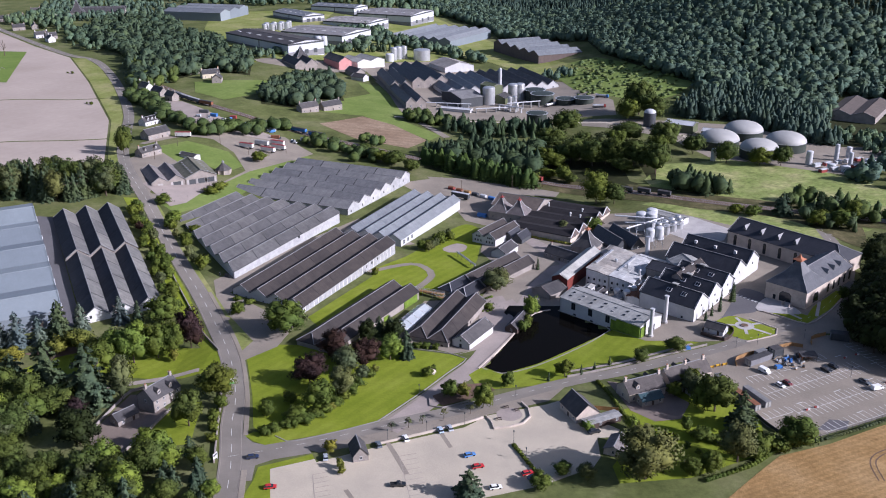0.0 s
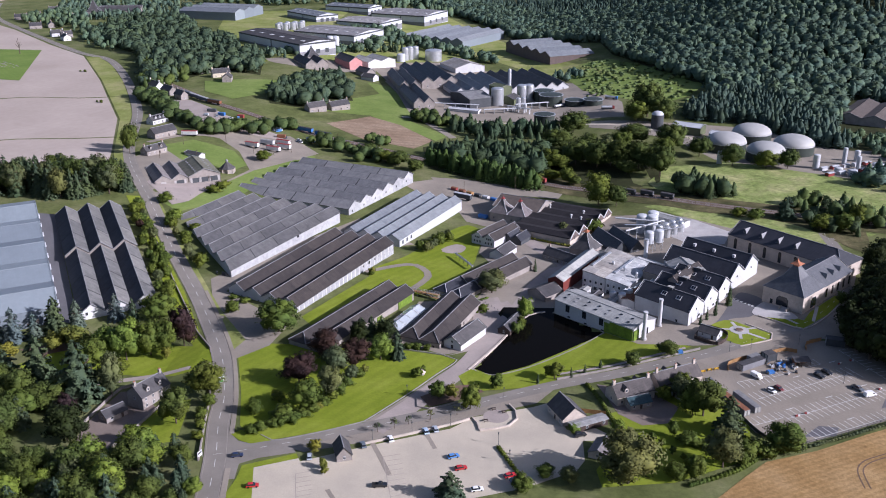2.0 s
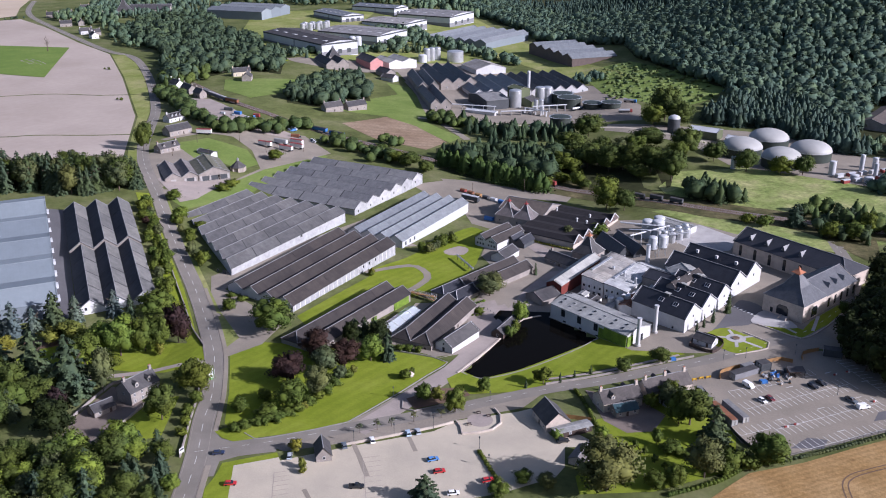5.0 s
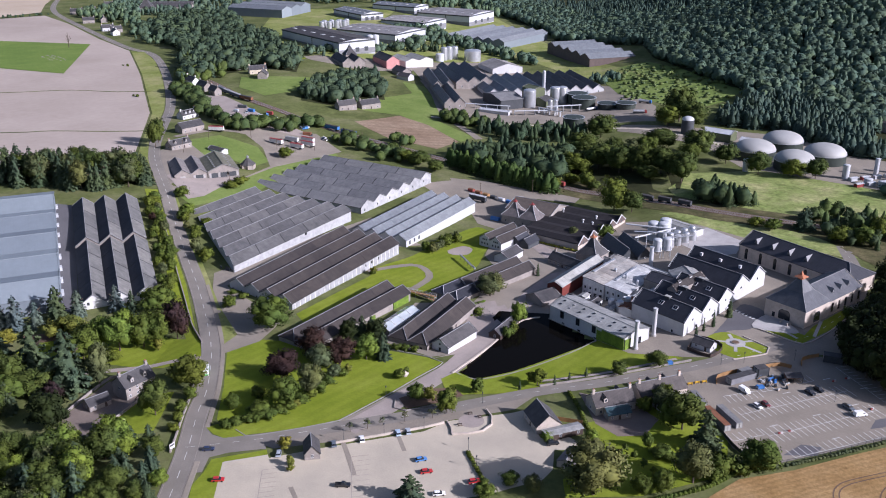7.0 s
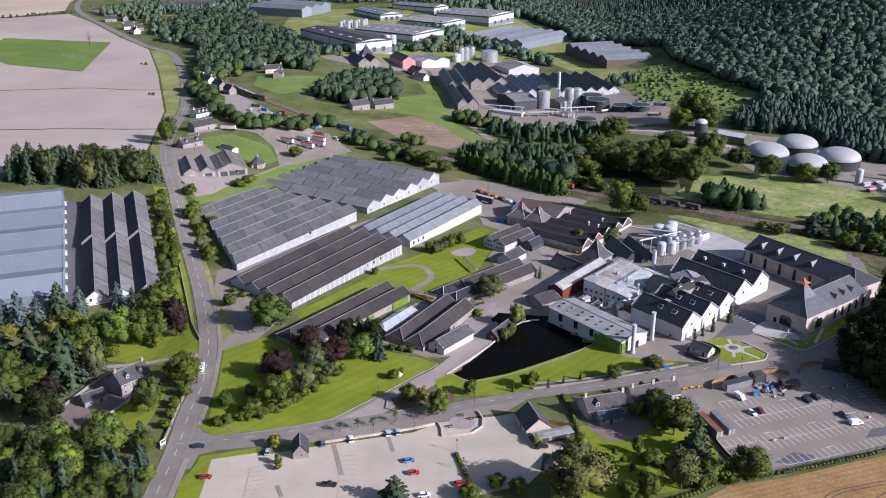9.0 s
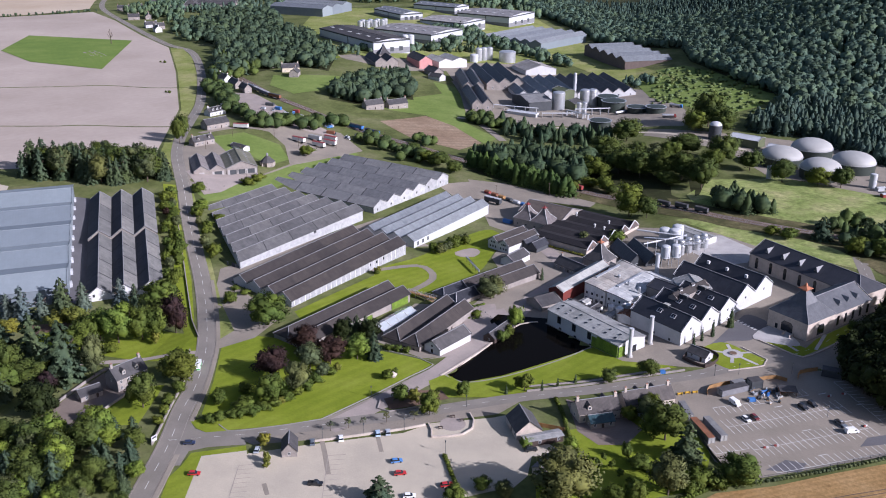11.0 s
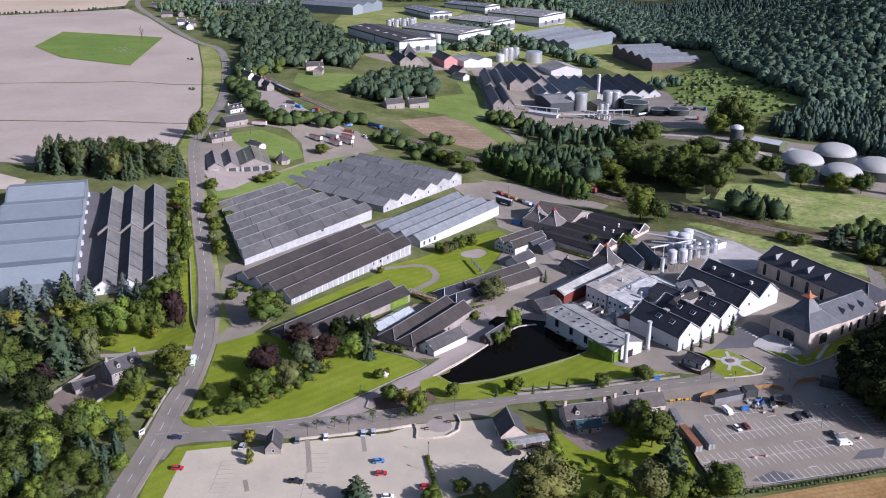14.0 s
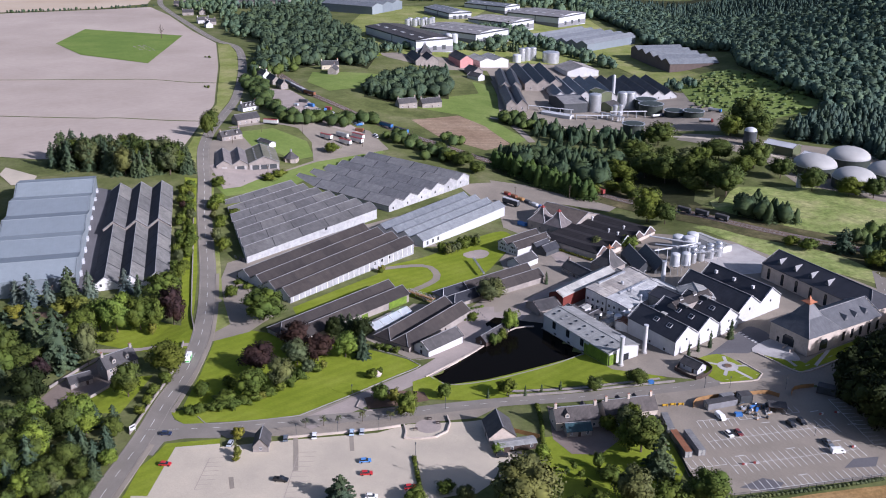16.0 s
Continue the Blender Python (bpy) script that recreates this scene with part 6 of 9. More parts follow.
for cx_, cy_ in ((75, 356.5), (84, 370.5)):
    col = thing("stack", "tall pale cylindrical vent stack", "chimney", put(cx_, cy_), "vent stacks")
    part("shaft", Geo().cyl(0, 0, -0.5, 13.6, 0.95, 0.9, 18), "white", col, smooth=True)
    part("collar", Geo().cyl(0, 0, 13.4, 13.9, 1.1, 1.1, 18), "white_metal", col, smooth=True)
    part("plinth", Geo().cyl(0, 0, -0.5, 0.9, 1.35, 1.3, 18), "concrete", col, smooth=True)
gb = shed("white_gables", "three white-gabled houses under black slate roofs", "distillery", 124.4, 406.8, 138, 25, 15.17, 3, 8.1, 5.2, "white", "roof_black", 1, -4.1, 0.5, base=-1.6, verge="white", ridge_mat="lead")
for i in range(3):
    ym_ = 15.17 * (i + 0.5)
    xf_ = -4.1 * ym_ / 45.5
    window(gb, xf_ - 0.06, ym_, 6.6, 0.8, 1.0, "x-", "dark_clad")
    window(gb, xf_ + 0.1, ym_ - 3.4, 2.4, 1.1, 1.1, "x-", "dark_clad")
    for k in range(2):
        u_, y0_ = xf_ + 6.5 + k * 8, ym_ + 2.2
        z0_, z1_ = 13.3 - 2.2 * 0.686 + 0.22, 13.3 - 4.0 * 0.686 + 0.22
        rl = part("rooflight", Geo().slab([(u_, y0_, z0_), (u_ + 2.6, y0_, z0_), (u_ + 2.6, y0_ + 1.8, z1_), (u_, y0_ + 1.8, z1_)], 0.3), "white", gb)
        for q in range(2):
            part("pane", Geo().slab([(u_ + 0.2 + q * 1.15, y0_ + 0.2, z0_ - 0.02), (u_ + 1.15 + q * 1.15, y0_ + 0.2, z0_ - 0.02), (u_ + 1.15 + q * 1.15, y0_ + 1.6, z1_ + 0.22), (u_ + 0.2 + q * 1.15, y0_ + 1.6, z1_ + 0.22)], 0.08), "window", rl)
    vt_ = part("roof_vent", Geo().box(xf_ + 13, xf_ + 15.4, ym_ - 0.5, ym_ + 0.9, 12.8, 14.0), "dark_clad", gb)
    part("vent_cap", Geo().box(xf_ + 12.7, xf_ + 15.7, ym_ - 0.8, ym_ + 1.2, 14.0, 14.2), "roof_light", vt_)
for k in range(2):
    window(gb, 5 + k * 9 - 3, 45.5, 1.2, 1.0, 1.2, "y+", "dark_clad")
gb2 = shed("white_gables", "two taller white-gabled houses under black slate roofs", "distillery", 144.7, 435.8, 138, 38.2, 16.2, 2, 8.0, 5.8, "white", "roof_black", 1, -2.1, -2.1, base=-1.3, verge="white", ridge_mat="lead")
for i in range(2):
    ym_ = 16.2 * (i + 0.5)
    xf_ = -2.1 * ym_ / 32.4
    window(gb2, xf_ - 0.06, ym_, 6.4, 0.9, 1.1, "x-", "dark_clad")
for k in range(3):
    part("roof_vent", Geo().box(7 + k * 11.5, 8.4 + k * 11.5, 11.2, 12.4, 11.0, 12.6), "white", gb2, "small white roof vent")
for ax_, ay_, yaw_, ln, by, nn, ev, rs, wl, rf, lb in (
        (42, 411, 61, 46, 8.5, 1, 7.0, 2.0, "red_clad", "roof_light", "red sheet-walled store with a pale roof"),
        (74, 405, 59, 34, 12.6, 1, 7.4, 0.25, "white_dirty", "roof_bright", "pale-roofed process hall with white walls"),
        (63, 411.5, 59, 36, 12.6, 1, 8.8, 0.25, "white_dirty", "roof_rusty", "stained white works with a rusty metal roof"),
        (62, 451, -47, 36, 7, 2, 6.6, 1.4, "white_dirty", "roof_metal", "low brown-grey roofed tun room"),
        (78, 438, -42, 24, 11, 1, 7.4, 1.2, "white_dirty", "roof_bright", "pale-roofed boiler house block"),
        (75.5, 390, 62, 16, 7, 1, 6.0, 0.8, "white_dirty", "rust", "white block with a rusted red roof"),
        (82.5, 417.5, -37.6, 17, 13.4, 1, 11.1, 2.1, "stone", "roof_black", "black-roofed process block with vents"),
        (95.4, 427, -76.5, 13.3, 15.7, 1, 12.1, 2.5, "white_dirty", "roof_light", "pale-roofed gabled process block"),
        (95.9, 397.1, 51.4, 25.5, 5.0, 1, 14.2, 2.0, "stone", "roof_brown", "brown-roofed cross gable on the works"),
        (60, 398, 135, 17, 8, 1, 4.0, 1.4, "white_dirty", "roof_slate", "low grey lean-to beside the works"),
        (32.6, 399.5, 44, 13, 12, 1, 3.4, 2.6, "stone", "roof_slate", "slate-roofed stone store with arches")):
    hall = shed("process_hall", lb, "distillery", ax_, ay_, yaw_, ln, by, nn, ev, rs, wl, rf, 6 if rs < 0.5 else 1, base=-3.6, verge=None, ridge_mat=rf, group="process halls", fall_y=0.13 if rs < 0.5 else 0.0, gap=0.14)
    if rs < 0.5:
        for k in range(4):
            window(hall, 0, 2.0 + k * 3.0, 4.6, 1.0, 1.3, "x-", "dark_clad")
            (door if k % 2 else window)(hall, 0, 2.2 + k * 2.9, 0.3, 1.6, 2.6, "x-", "dark_clad")
        for k in range(3):
            part("downpipe", Geo().rod((-0.2, 3.4 + k * 3.2, 0), (-0.2, 3.4 + k * 3.2, 7.0), 0.12, 6).rod((-0.2, 3.4 + k * 3.2, 3.4), (-2.6, 3.4 + k * 3.2, 3.4), 0.18, 6), "white_metal", hall)
        part("ridge_vent", Geo().box(8, 30, 10.6, 11.6, ev + 0.3, ev + 0.9).shear(0, 0.13), "steel", hall)
for x_, y_ in ((97.5, 403.5), (103.5, 411)):
    lv = thing("link_vent", "small white louvred vent house on the link roof", "vent", pose(x_, y_, 10.6, 0, 0, 51.4), "link vents")
    part("body", Geo().box(-1.1, 1.1, -0.8, 0.8, -0.6, 2.2), "white", lv)
    part("cap", Geo().loft([(-1.3, -1.0, 2.2), (1.3, -1.0, 2.2), (1.3, 1.0, 2.2), (-1.3, 1.0, 2.2)], [(-1.3, -0.05, 3.0), (1.3, -0.05, 3.0), (1.3, 0.05, 3.0), (-1.3, 0.05, 3.0)]), "roof_slate", lv)
for x_, y_ in ((73, 483), (82, 483)):
    house("bin_house", "steep black-roofed malt bin house", x_, y_, -66, 27, 9, 2.2, 5.0, "dark_clad", "roof_black", cols=1, category="shed", group="bin houses")
for k in range(4):
    hp = thing("vent_hood", "grey steel roof vent hood", "vent", pose(79 - k * 5, 415 + k * 7, 5.6, 0, 0, 59), "vent hoods")
    part("duct", Geo().cyl(0, 0, -1.4, 1.6, 0.6, 0.6, 12), "steel", hp, smooth=True)
    part("cowl", Geo().cyl(0, 0, 1.5, 2.1, 0.9, 0.3, 12), "steel", hp, smooth=True)
for x_, y_, r_, h_ in ((70, 397, 1.8, 7), (66, 401, 1.6, 6), (74, 399.5, 1.4, 8)):
    vs_ = thing("washback_tank", "upright grey steel process tank", "tank", pose(x_, y_, -3.6), "process tanks")
    part("shell", Geo().cyl(0, 0, -0.3, h_, r_, r_, 20), "steel", vs_, smooth=True)
    part("lid", Geo().dome(0, 0, h_, r_, 0.6, 20, 4), "steel", vs_, smooth=True)

# low yard blocks, pipes and rusty lean-tos between the halls and the gables
for x_, y_, yw_, L_, W_, h_, wl_, rf_ in ((58, 404, 59, 7, 5, 3.6, "white_dirty", "roof_slate"), (66, 398, 59, 8, 4, 3.0, "white_dirty", "roof_light"), (84, 405.5, 59, 12, 5, 5.6, "white_dirty", "rust"), (89, 413, 59, 10, 4, 6.4, "white_metal", "roof_bright"), (79, 397, 59, 5, 5, 4.6, "redpaint", "roof_rusty"), (53, 409, 59, 5, 4, 4.2, "white", "roof_light")):
    house("plant_room", "small flat-roofed plant room among the halls", x_, y_, yw_, L_, W_, h_, 0.5, wl_, rf_, cols=2, category="outbuilding", group="plant rooms", base=-0.6)
for k in range(5):
    pr = thing("pipe_run", "pale lagged pipe run between the halls", "pipe", pose(70 + k * 4.2, 400.5 + k * 3.2, -1.4, 0, 0, 59 - 30 * (k % 2)), "pipe runs")
    part("pipe", Geo().rod((-4, 0, 4.2 + 0.4 * k), (5, 0, 4.2 + 0.4 * k), 0.28, 8).rod((5, 0, 4.2 + 0.4 * k), (5, 0, -1.5), 0.28, 8), "white_metal", pr, smooth=True)
    part("bracket", Geo().box(-3.1, -2.9, -0.3, 0.3, -2, 4.1 + 0.4 * k), "steel", pr)

# silos, tanks, stack and pipes
st = thing("stack", "tall pale steel chimney of the boiler house", "chimney", put(88.3, 447.3))
part("shaft", Geo().cyl(0, 0, -0.5, 15.5, 1.15, 1.05, 18), "white_metal", st, smooth=True)
part("collar", Geo().cyl(0, 0, 15.3, 15.7, 1.25, 1.25, 18), "steel", st, smooth=True)


def tank(x, y, r, h, material="steel", label="upright stainless tank", roof_h=0.8, rings=0, group="", name="tank", top=None, z=0.0):
    ob = thing(name, label, "tank", put(x, y, 0, z), group)
    part("shell", Geo().cyl(0, 0, -0.5, h, r, r, 28), material, ob, smooth=True)
    part("roof", Geo().dome(0, 0, h, r, roof_h, 28, 5), top or material, ob, smooth=True)
    for k in range(rings):
        part("band", Geo().cyl(0, 0, h * (k + 0.6) / (rings + 0.4), h * (k + 0.6) / (rings + 0.4) + 0.25, r + 0.12, r + 0.12, 28), material, ob, smooth=True)
    if material == "tank_green":
        part("walkway", Geo().cyl(0, 0, h - 0.1, h + 0.05, r + 1.0, r + 1.0, 28), "steel", ob)
        for k in range(14):
            a = 2 * math.pi * k / 14
            part("rail_post", Geo().rod(((r + 0.9) * math.cos(a), (r + 0.9) * math.sin(a), h), ((r + 0.9) * math.cos(a), (r + 0.9) * math.sin(a), h + 1.2), 0.1, 4), "steel", ob)
    part("ladder", Geo().rod((r + 0.25, -0.25, 0), (r + 0.25, -0.25, h + 0.8), 0.06, 4).rod((r + 0.25, 0.25, 0), (r + 0.25, 0.25, h + 0.8), 0.06, 4), "steel", ob)
    return ob


for x_, y_, r_, h_ in ((94.1, 502.8, 3.3, 10.2), (99.7, 501.2, 3.3, 10), (101.9, 512, 3.3, 8.6), (103.1, 495.2, 1.9, 5.5), (107.5, 498.8, 1.9, 5.5), (112.0, 502.6, 1.9, 5.5), (116.6, 506.7, 1.9, 5.5), (102.8, 487.8, 1.9, 5.5), (107.1, 491.3, 1.9, 5.5), (112.0, 496.0, 1.9, 5.5), (116.5, 500.0, 1.9, 5.5)):
    tank(x_, y_, r_, h_, "steel" if h_ < 8 else "white_metal", "pale steel storage silo of the works" if h_ > 8 else "small stainless tank of the works", 1.0, 0, "works silos")
for x_, y_ in ((93.4, 469.6), (98.9, 471.0)):
    tk = thing("tank", "white hopper tank raised on a steel frame", "tank", put(x_, y_), "works silos")
    part("shell", Geo().cyl(0, 0, 5.5, 11.5, 2.5, 2.5, 24), "white_metal", tk, smooth=True)
    part("hopper", Geo().cyl(0, 0, 3.4, 5.5, 0.5, 2.5, 24), "steel", tk, smooth=True)
    part("roof", Geo().dome(0, 0, 11.5, 2.5, 0.9, 24, 5), "white_metal", tk, smooth=True)
    for a_ in (45, 135, 225, 315):
        cx_, sx_ = 2.6 * math.cos(radians(a_)), 2.6 * math.sin(radians(a_))
        part("leg", Geo().rod((cx_, sx_, -0.5), (cx_, sx_, 7.5), 0.16, 6), "steel", tk)
    part("ring_beam", Geo().cyl(0, 0, 5.3, 5.5, 2.8, 2.8, 20), "white_metal", tk)
wk = thing("tank_walkway", "white railed walkway over the low tanks", "walkway", put(109.4, 488.5, 25, 6.2))
part("deck", Geo().box(-7, 7, -0.6, 0.6, 0, 0.15), "steel", wk)
for s_ in (-0.6, 0.6):
    part("handrail", Geo().rod((-7, s_, 1.1), (7, s_, 1.1), 0.06, 5).rod((-7, s_, 0.6), (7, s_, 0.6), 0.05, 5), "white", wk)
for k in range(5):
    part("post", Geo().rod((-7 + k * 3.5, -0.6, -6.8), (-7 + k * 3.5, -0.6, 1.1), 0.09, 5), "white_metal", wk)
shed("tank_house", "white flat building beside the tanks", "shed", 124, 510, 138, 24, 8, 1, 4.5, 0.6, "white", "roof_light", 1, base=-1.5, verge=None, ridge_mat="roof_light")
gan = thing("pipe_gantry", "white elevated pipe gantry between silos and works", "gantry", put(92, 488))
for k in range(5):
    part("leg", Geo().rod((-8 + k * 5, -4 + k * 3, -0.4), (-8 + k * 5, -4 + k * 3, 9), 0.18, 5), "white_metal", gan)
part("duct", Geo().rod((-14, 14, 9), (14, 8, 9), 0.5, 8).rod((-10, -6, 8), (14, 10, 9.2), 0.45, 8), "white_metal", gan)
part("walkway", Geo().box(-10, 14, -0.6, 0.6, 9.6, 9.8), "steel", gan)

# new stone building with pagoda
def gablet(parent, x, y, z, w, h, pitch):
    """Small gabled roof vent: louvred front, level ridge running back into the slope."""
    back, hw = y + h / pitch, w / 2
    d = part("dormer", Geo().loft([(x - hw, y, z), (x + hw, y, z), (x, y, z + h)], [(x - hw * 0.04, back, z + h * 0.96), (x + hw * 0.04, back, z + h * 0.96), (x, back, z + h)]), "lead", parent, "triangular louvred roof dormer")
    for k in range(5):
        a, b = k / 6.0, (k + 0.6) / 6.0
        part("louvre", Geo().loft([(x - hw * (0.92 - a), y - 0.1, z + h * a + 0.08), (x + hw * (0.92 - a), y - 0.1, z + h * a + 0.08), (x + hw * (0.92 - b), y - 0.02, z + h * b + 0.08), (x - hw * (0.92 - b), y - 0.02, z + h * b + 0.08)], [(x - hw * (0.92 - a), y - 0.05, z + h * a + 0.06), (x + hw * (0.92 - a), y - 0.05, z + h * a + 0.06), (x + hw * (0.92 - b), y + 0.04, z + h * b + 0.06), (x - hw * (0.92 - b), y + 0.04, z + h * b + 0.06)]), "dark_clad", d)


nb = shed("visitor_hall", "new buff stone hall with a dark slate roof and dormers", "distillery", 138, 474, -47.5, 67, 22, 1, 8.4, 5.6, "sandstone", "roof_black", 1, base=-0.8, verge="lead", hip1=9.0)
for k in range(5):
    x_ = 5 + k * 9.2
    wn_ = part("arched_window", Geo().box(x_ - 0.9, x_ + 0.9, -0.12, 0.1, 1.0, 6.2), "window", nb)
    part("arch", Geo().loft([(x_ + 0.9 * math.cos(t), -0.12, 6.2 + 0.9 * math.sin(t)) for t in [i * math.pi / 8 for i in range(9)]], [(x_ + 0.9 * math.cos(t), 0.1, 6.2 + 0.9 * math.sin(t)) for t in [i * math.pi / 8 for i in range(9)]]), "window", nb)
for k in range(4):
    x_ = 8 + k * 10.3
    gablet(nb, x_, 3.2, 9.95, 2.6, 2.9, 0.509)
ph = shed("visitor_wing", "buff stone wing with a pale slate roof", "distillery", 153, 385.5, 46, 50, 20, 1, 7.6, 5.6, "sandstone", "roof_newslate", 1, base=0.2, verge="lead", hip0=9.0)
ph_kiln = thing("entrance_kiln", "square stone entrance hall with a pyramid roof and copper pagoda cap", "distillery", pose(153, 385.5, 0.2, 0, 0, 46))
part("wall", Geo().box(-0.4, 20.4, -0.4, 20.4, -2, 8), "sandstone", ph_kiln)
kiln_roof(ph_kiln, 10, 10, 10.8, 8, 18.6, "roof_newslate", "copper", cap=1.35)
for y_ in (10,):
    part("arched_window", Geo().loft([(-0.55, y_ - 3, 0.5), (-0.55, y_ + 3, 0.5), (-0.55, y_ + 3, 4.2), (-0.55, y_ + 1.8, 5.4), (-0.55, y_ - 1.8, 5.4), (-0.55, y_ - 3, 4.2)], [(-0.3, y_ - 3, 0.5), (-0.3, y_ + 3, 0.5), (-0.3, y_ + 3, 4.2), (-0.3, y_ + 1.8, 5.4), (-0.3, y_ - 1.8, 5.4), (-0.3, y_ - 3, 4.2)]), "window", ph_kiln, "wide arched entrance window")
    door(ph_kiln, -0.4, 15.5, 0.2, 1.4, 2.4, "x-", "window")
    part("arched_window", Geo().loft([(y_ - 2.5, -0.55, 0.5), (y_ + 2.5, -0.55, 0.5), (y_ + 2.5, -0.55, 4.2), (y_ + 1.5, -0.55, 5.4), (y_ - 1.5, -0.55, 5.4), (y_ - 2.5, -0.55, 4.2)], [(y_ - 2.5, -0.3, 0.5), (y_ + 2.5, -0.3, 0.5), (y_ + 2.5, -0.3, 4.2), (y_ + 1.5, -0.3, 5.4), (y_ - 1.5, -0.3, 5.4), (y_ - 2.5, -0.3, 4.2)]), "window", ph_kiln, "wide arched entrance window")
for k in range(5):
    window(ph, 24 + k * 6, 0, 1.0, 1.8, 4.6, "y-", "timber_dark")
for k in range(3):
    x_ = 28 + k * 7
    gablet(ph, x_, 2.6, 8.95, 2.4, 2.5, 0.56)

# entrance garden
patch("garden_lawn", [(105, 366), (112, 375), (118, 376.5), (124, 371), (129, 366.5), (133, 363), (131, 358), (124, 354), (117, 351), (110, 357)], 0.18, "lawn", "small formal lawn cut by paved paths", True)
CG = (119.5, 366.0)
ring = [(CG[0] + 4.4 * math.cos(t), CG[1] + 4.4 * math.sin(t)) for t in [i * math.pi / 10 for i in range(20)]]
patch("garden_circle", ring, 0.26, "concrete", "round paved garden centre")
for a_ in (100, 172, 262, 318, 20):
    ribbon("garden_path", [(CG[0] + 4 * math.cos(radians(a_)), CG[1] + 4 * math.sin(radians(a_))), (CG[0] + (9 if a_ not in (318, 172) else 13) * math.cos(radians(a_)), CG[1] + (9 if a_ not in (318, 172) else 13) * math.sin(radians(a_)))], 1.5, 0.24, "concrete", "pale paved garden path", "path", step=2)
masonry_run("garden_wall", [(124, 373), (129, 368), (133.5, 363), (131.5, 357), (124, 353), (116, 349.5)], 0.5, 0.5, "sandstone", "low curved stone garden wall")
fb = thing("flower_bed", "round planted bed with reddish soil", "flower bed", put(CG[0], CG[1], 0, 0.26))
part("edging", Geo().cyl(0, 0, -0.1, 0.35, 1.9, 1.8, 16), "stone", fb)
part("soil", Geo().cyl(0, 0, 0.35, 0.45, 1.6, 1.3, 16), "soil", fb)
patch("garden_lawn", [(133, 381), (149, 369), (165, 385), (180, 406), (176, 408), (158, 388), (152, 378), (140, 388)], 0.2, "lawn", "lawn strip round the visitor hall")
masonry_run("terrace_wall", [(132, 382), (141, 374.5), (149, 368.5), (158, 376), (168, 388), (181, 406)], 0.6, 0.45, "sandstone", "low buff stone terrace wall")
ribbon("garden_path", [(139, 388), (148, 374)], 1.5, 0.25, "concrete", "pale paved garden path", "path", step=3)
ribbon("garden_path", [(163, 394), (156, 377)], 1.5, 0.25, "concrete", "pale paved garden path", "path", step=3)
stp = thing("entrance_steps", "pale stone entrance steps with side walls", "steps", pose(147, 390.5, 0.0, 0, 0, 46))
for k in range(6):
    part("step", Geo().box(-3.2 + k * 0.4, -0.4, -1.6, 1.6, -0.6, 0.17 * (k + 1)), "concrete", stp)
for y_ in (-1.9, 1.9):
    part("side_wall", Geo().box(-3.6, -0.4, y_ - 0.2, y_ + 0.2, -0.6, 1.3), "sandstone", stp)
patch("entrance_terrace", [(130, 386), (134, 381), (150, 380), (141, 399)], 0.3, "concrete", "pale paved entrance terrace", True)
house("garden_lodge", "small white lodge with a dark roof inside a timber fence", 105, 360, -36, 9, 6, 2.6, 2.0, "white", "roof_slate", cols=2, category="shed")
fence_run([(97.5, 357), (106.5, 350.5), (113, 361), (104, 368.5), (97.5, 357)], 1.7, "timber_dark", "dark brown close-boarded fence")

# ---- cottages and villas ----
house("gate_hut", "small gabled stone ticket hut with a slate roof", -45.5, 256.5, 108, 8.5, 5.5, 2.6, 3.2, "stone", "roof_slate", cols=2, category="hut")
house("lodge", "square stone lodge with a steep slate roof", 36, 287.5, 114, 12.5, 10, 3.2, 4.2, "sandstone", "roof_slate", cols=3)
house("garage", "long pale flat-roofed garage", 43.5, 280.5, 29, 15, 4.5, 2.6, 0.4, "timber_dark", "roof_light", cols=4, category="garage")
house("shed", "pink-grey shed with a pale roof", 47, 263, 66, 10, 7, 2.4, 1.6, "sandstone", "roof_steading", cols=2, category="shed")
house("cottage", "grey stone cottage with end chimneys", 62, 303.5, 25, 17, 9, 4.0, 3.4, "sandstone", "roof_cottage", (-7.8, 7.8), ((-4, -1), (4, 1)), floors=1)
house("cottage_wing", "low stone wing with a dark green-blue roof", 64, 297, 24, 9.5, 6, 2.6, 1.8, "stone", "roof_teal", cols=3)
house("cottage", "white and grey cottage with tall chimneys", 81, 314, 28, 21, 9, 4.4, 3.6, "sandstone", "roof_cottage", (-9.2, 0, 9.2), ((-3, 1), (4, 1)), floors=1)
house("cottage_wing", "small white-walled cottage wing", 83, 304, 120, 8, 6, 2.8, 1.8, "white", "roof_slate", cols=2)
house("villa", "two-storey grey stone villa with dormers and chimneys", -129.5, 293.5, 61, 14, 9, 5.6, 3.8, "stone", "roof_slate", (-6.3, 6.3), ((-3, -1), (3, -1)), floors=2)
house("villa_garage", "small stone garage with a slate roof and pale doors", -139.5, 281, 53, 9, 6, 2.6, 2.0, "stone", "roof_slate", cols=2, category="garage")
masonry_run("garden_wall", [(-149, 274), (-144.5, 302), (-136, 305)], 1.2, 0.4, "stone", "low grey rubble garden wall")
masonry_run("garden_wall", [(-134, 252), (-128, 268), (-123, 286)], 1.2, 0.4, "stone", "low grey rubble garden wall")
masonry_run("roadside_wall", [(-96, 250), (-101, 274), (-106, 298), (-115, 322)], 1.1, 0.5, "stone", "low rubble roadside wall")
masonry_run("roadside_wall", [(-117, 335), (-128, 352), (-133, 361), (-152, 396), (-172, 433), (-196, 477)], 1.0, 0.5, "stone", "low rubble roadside wall")
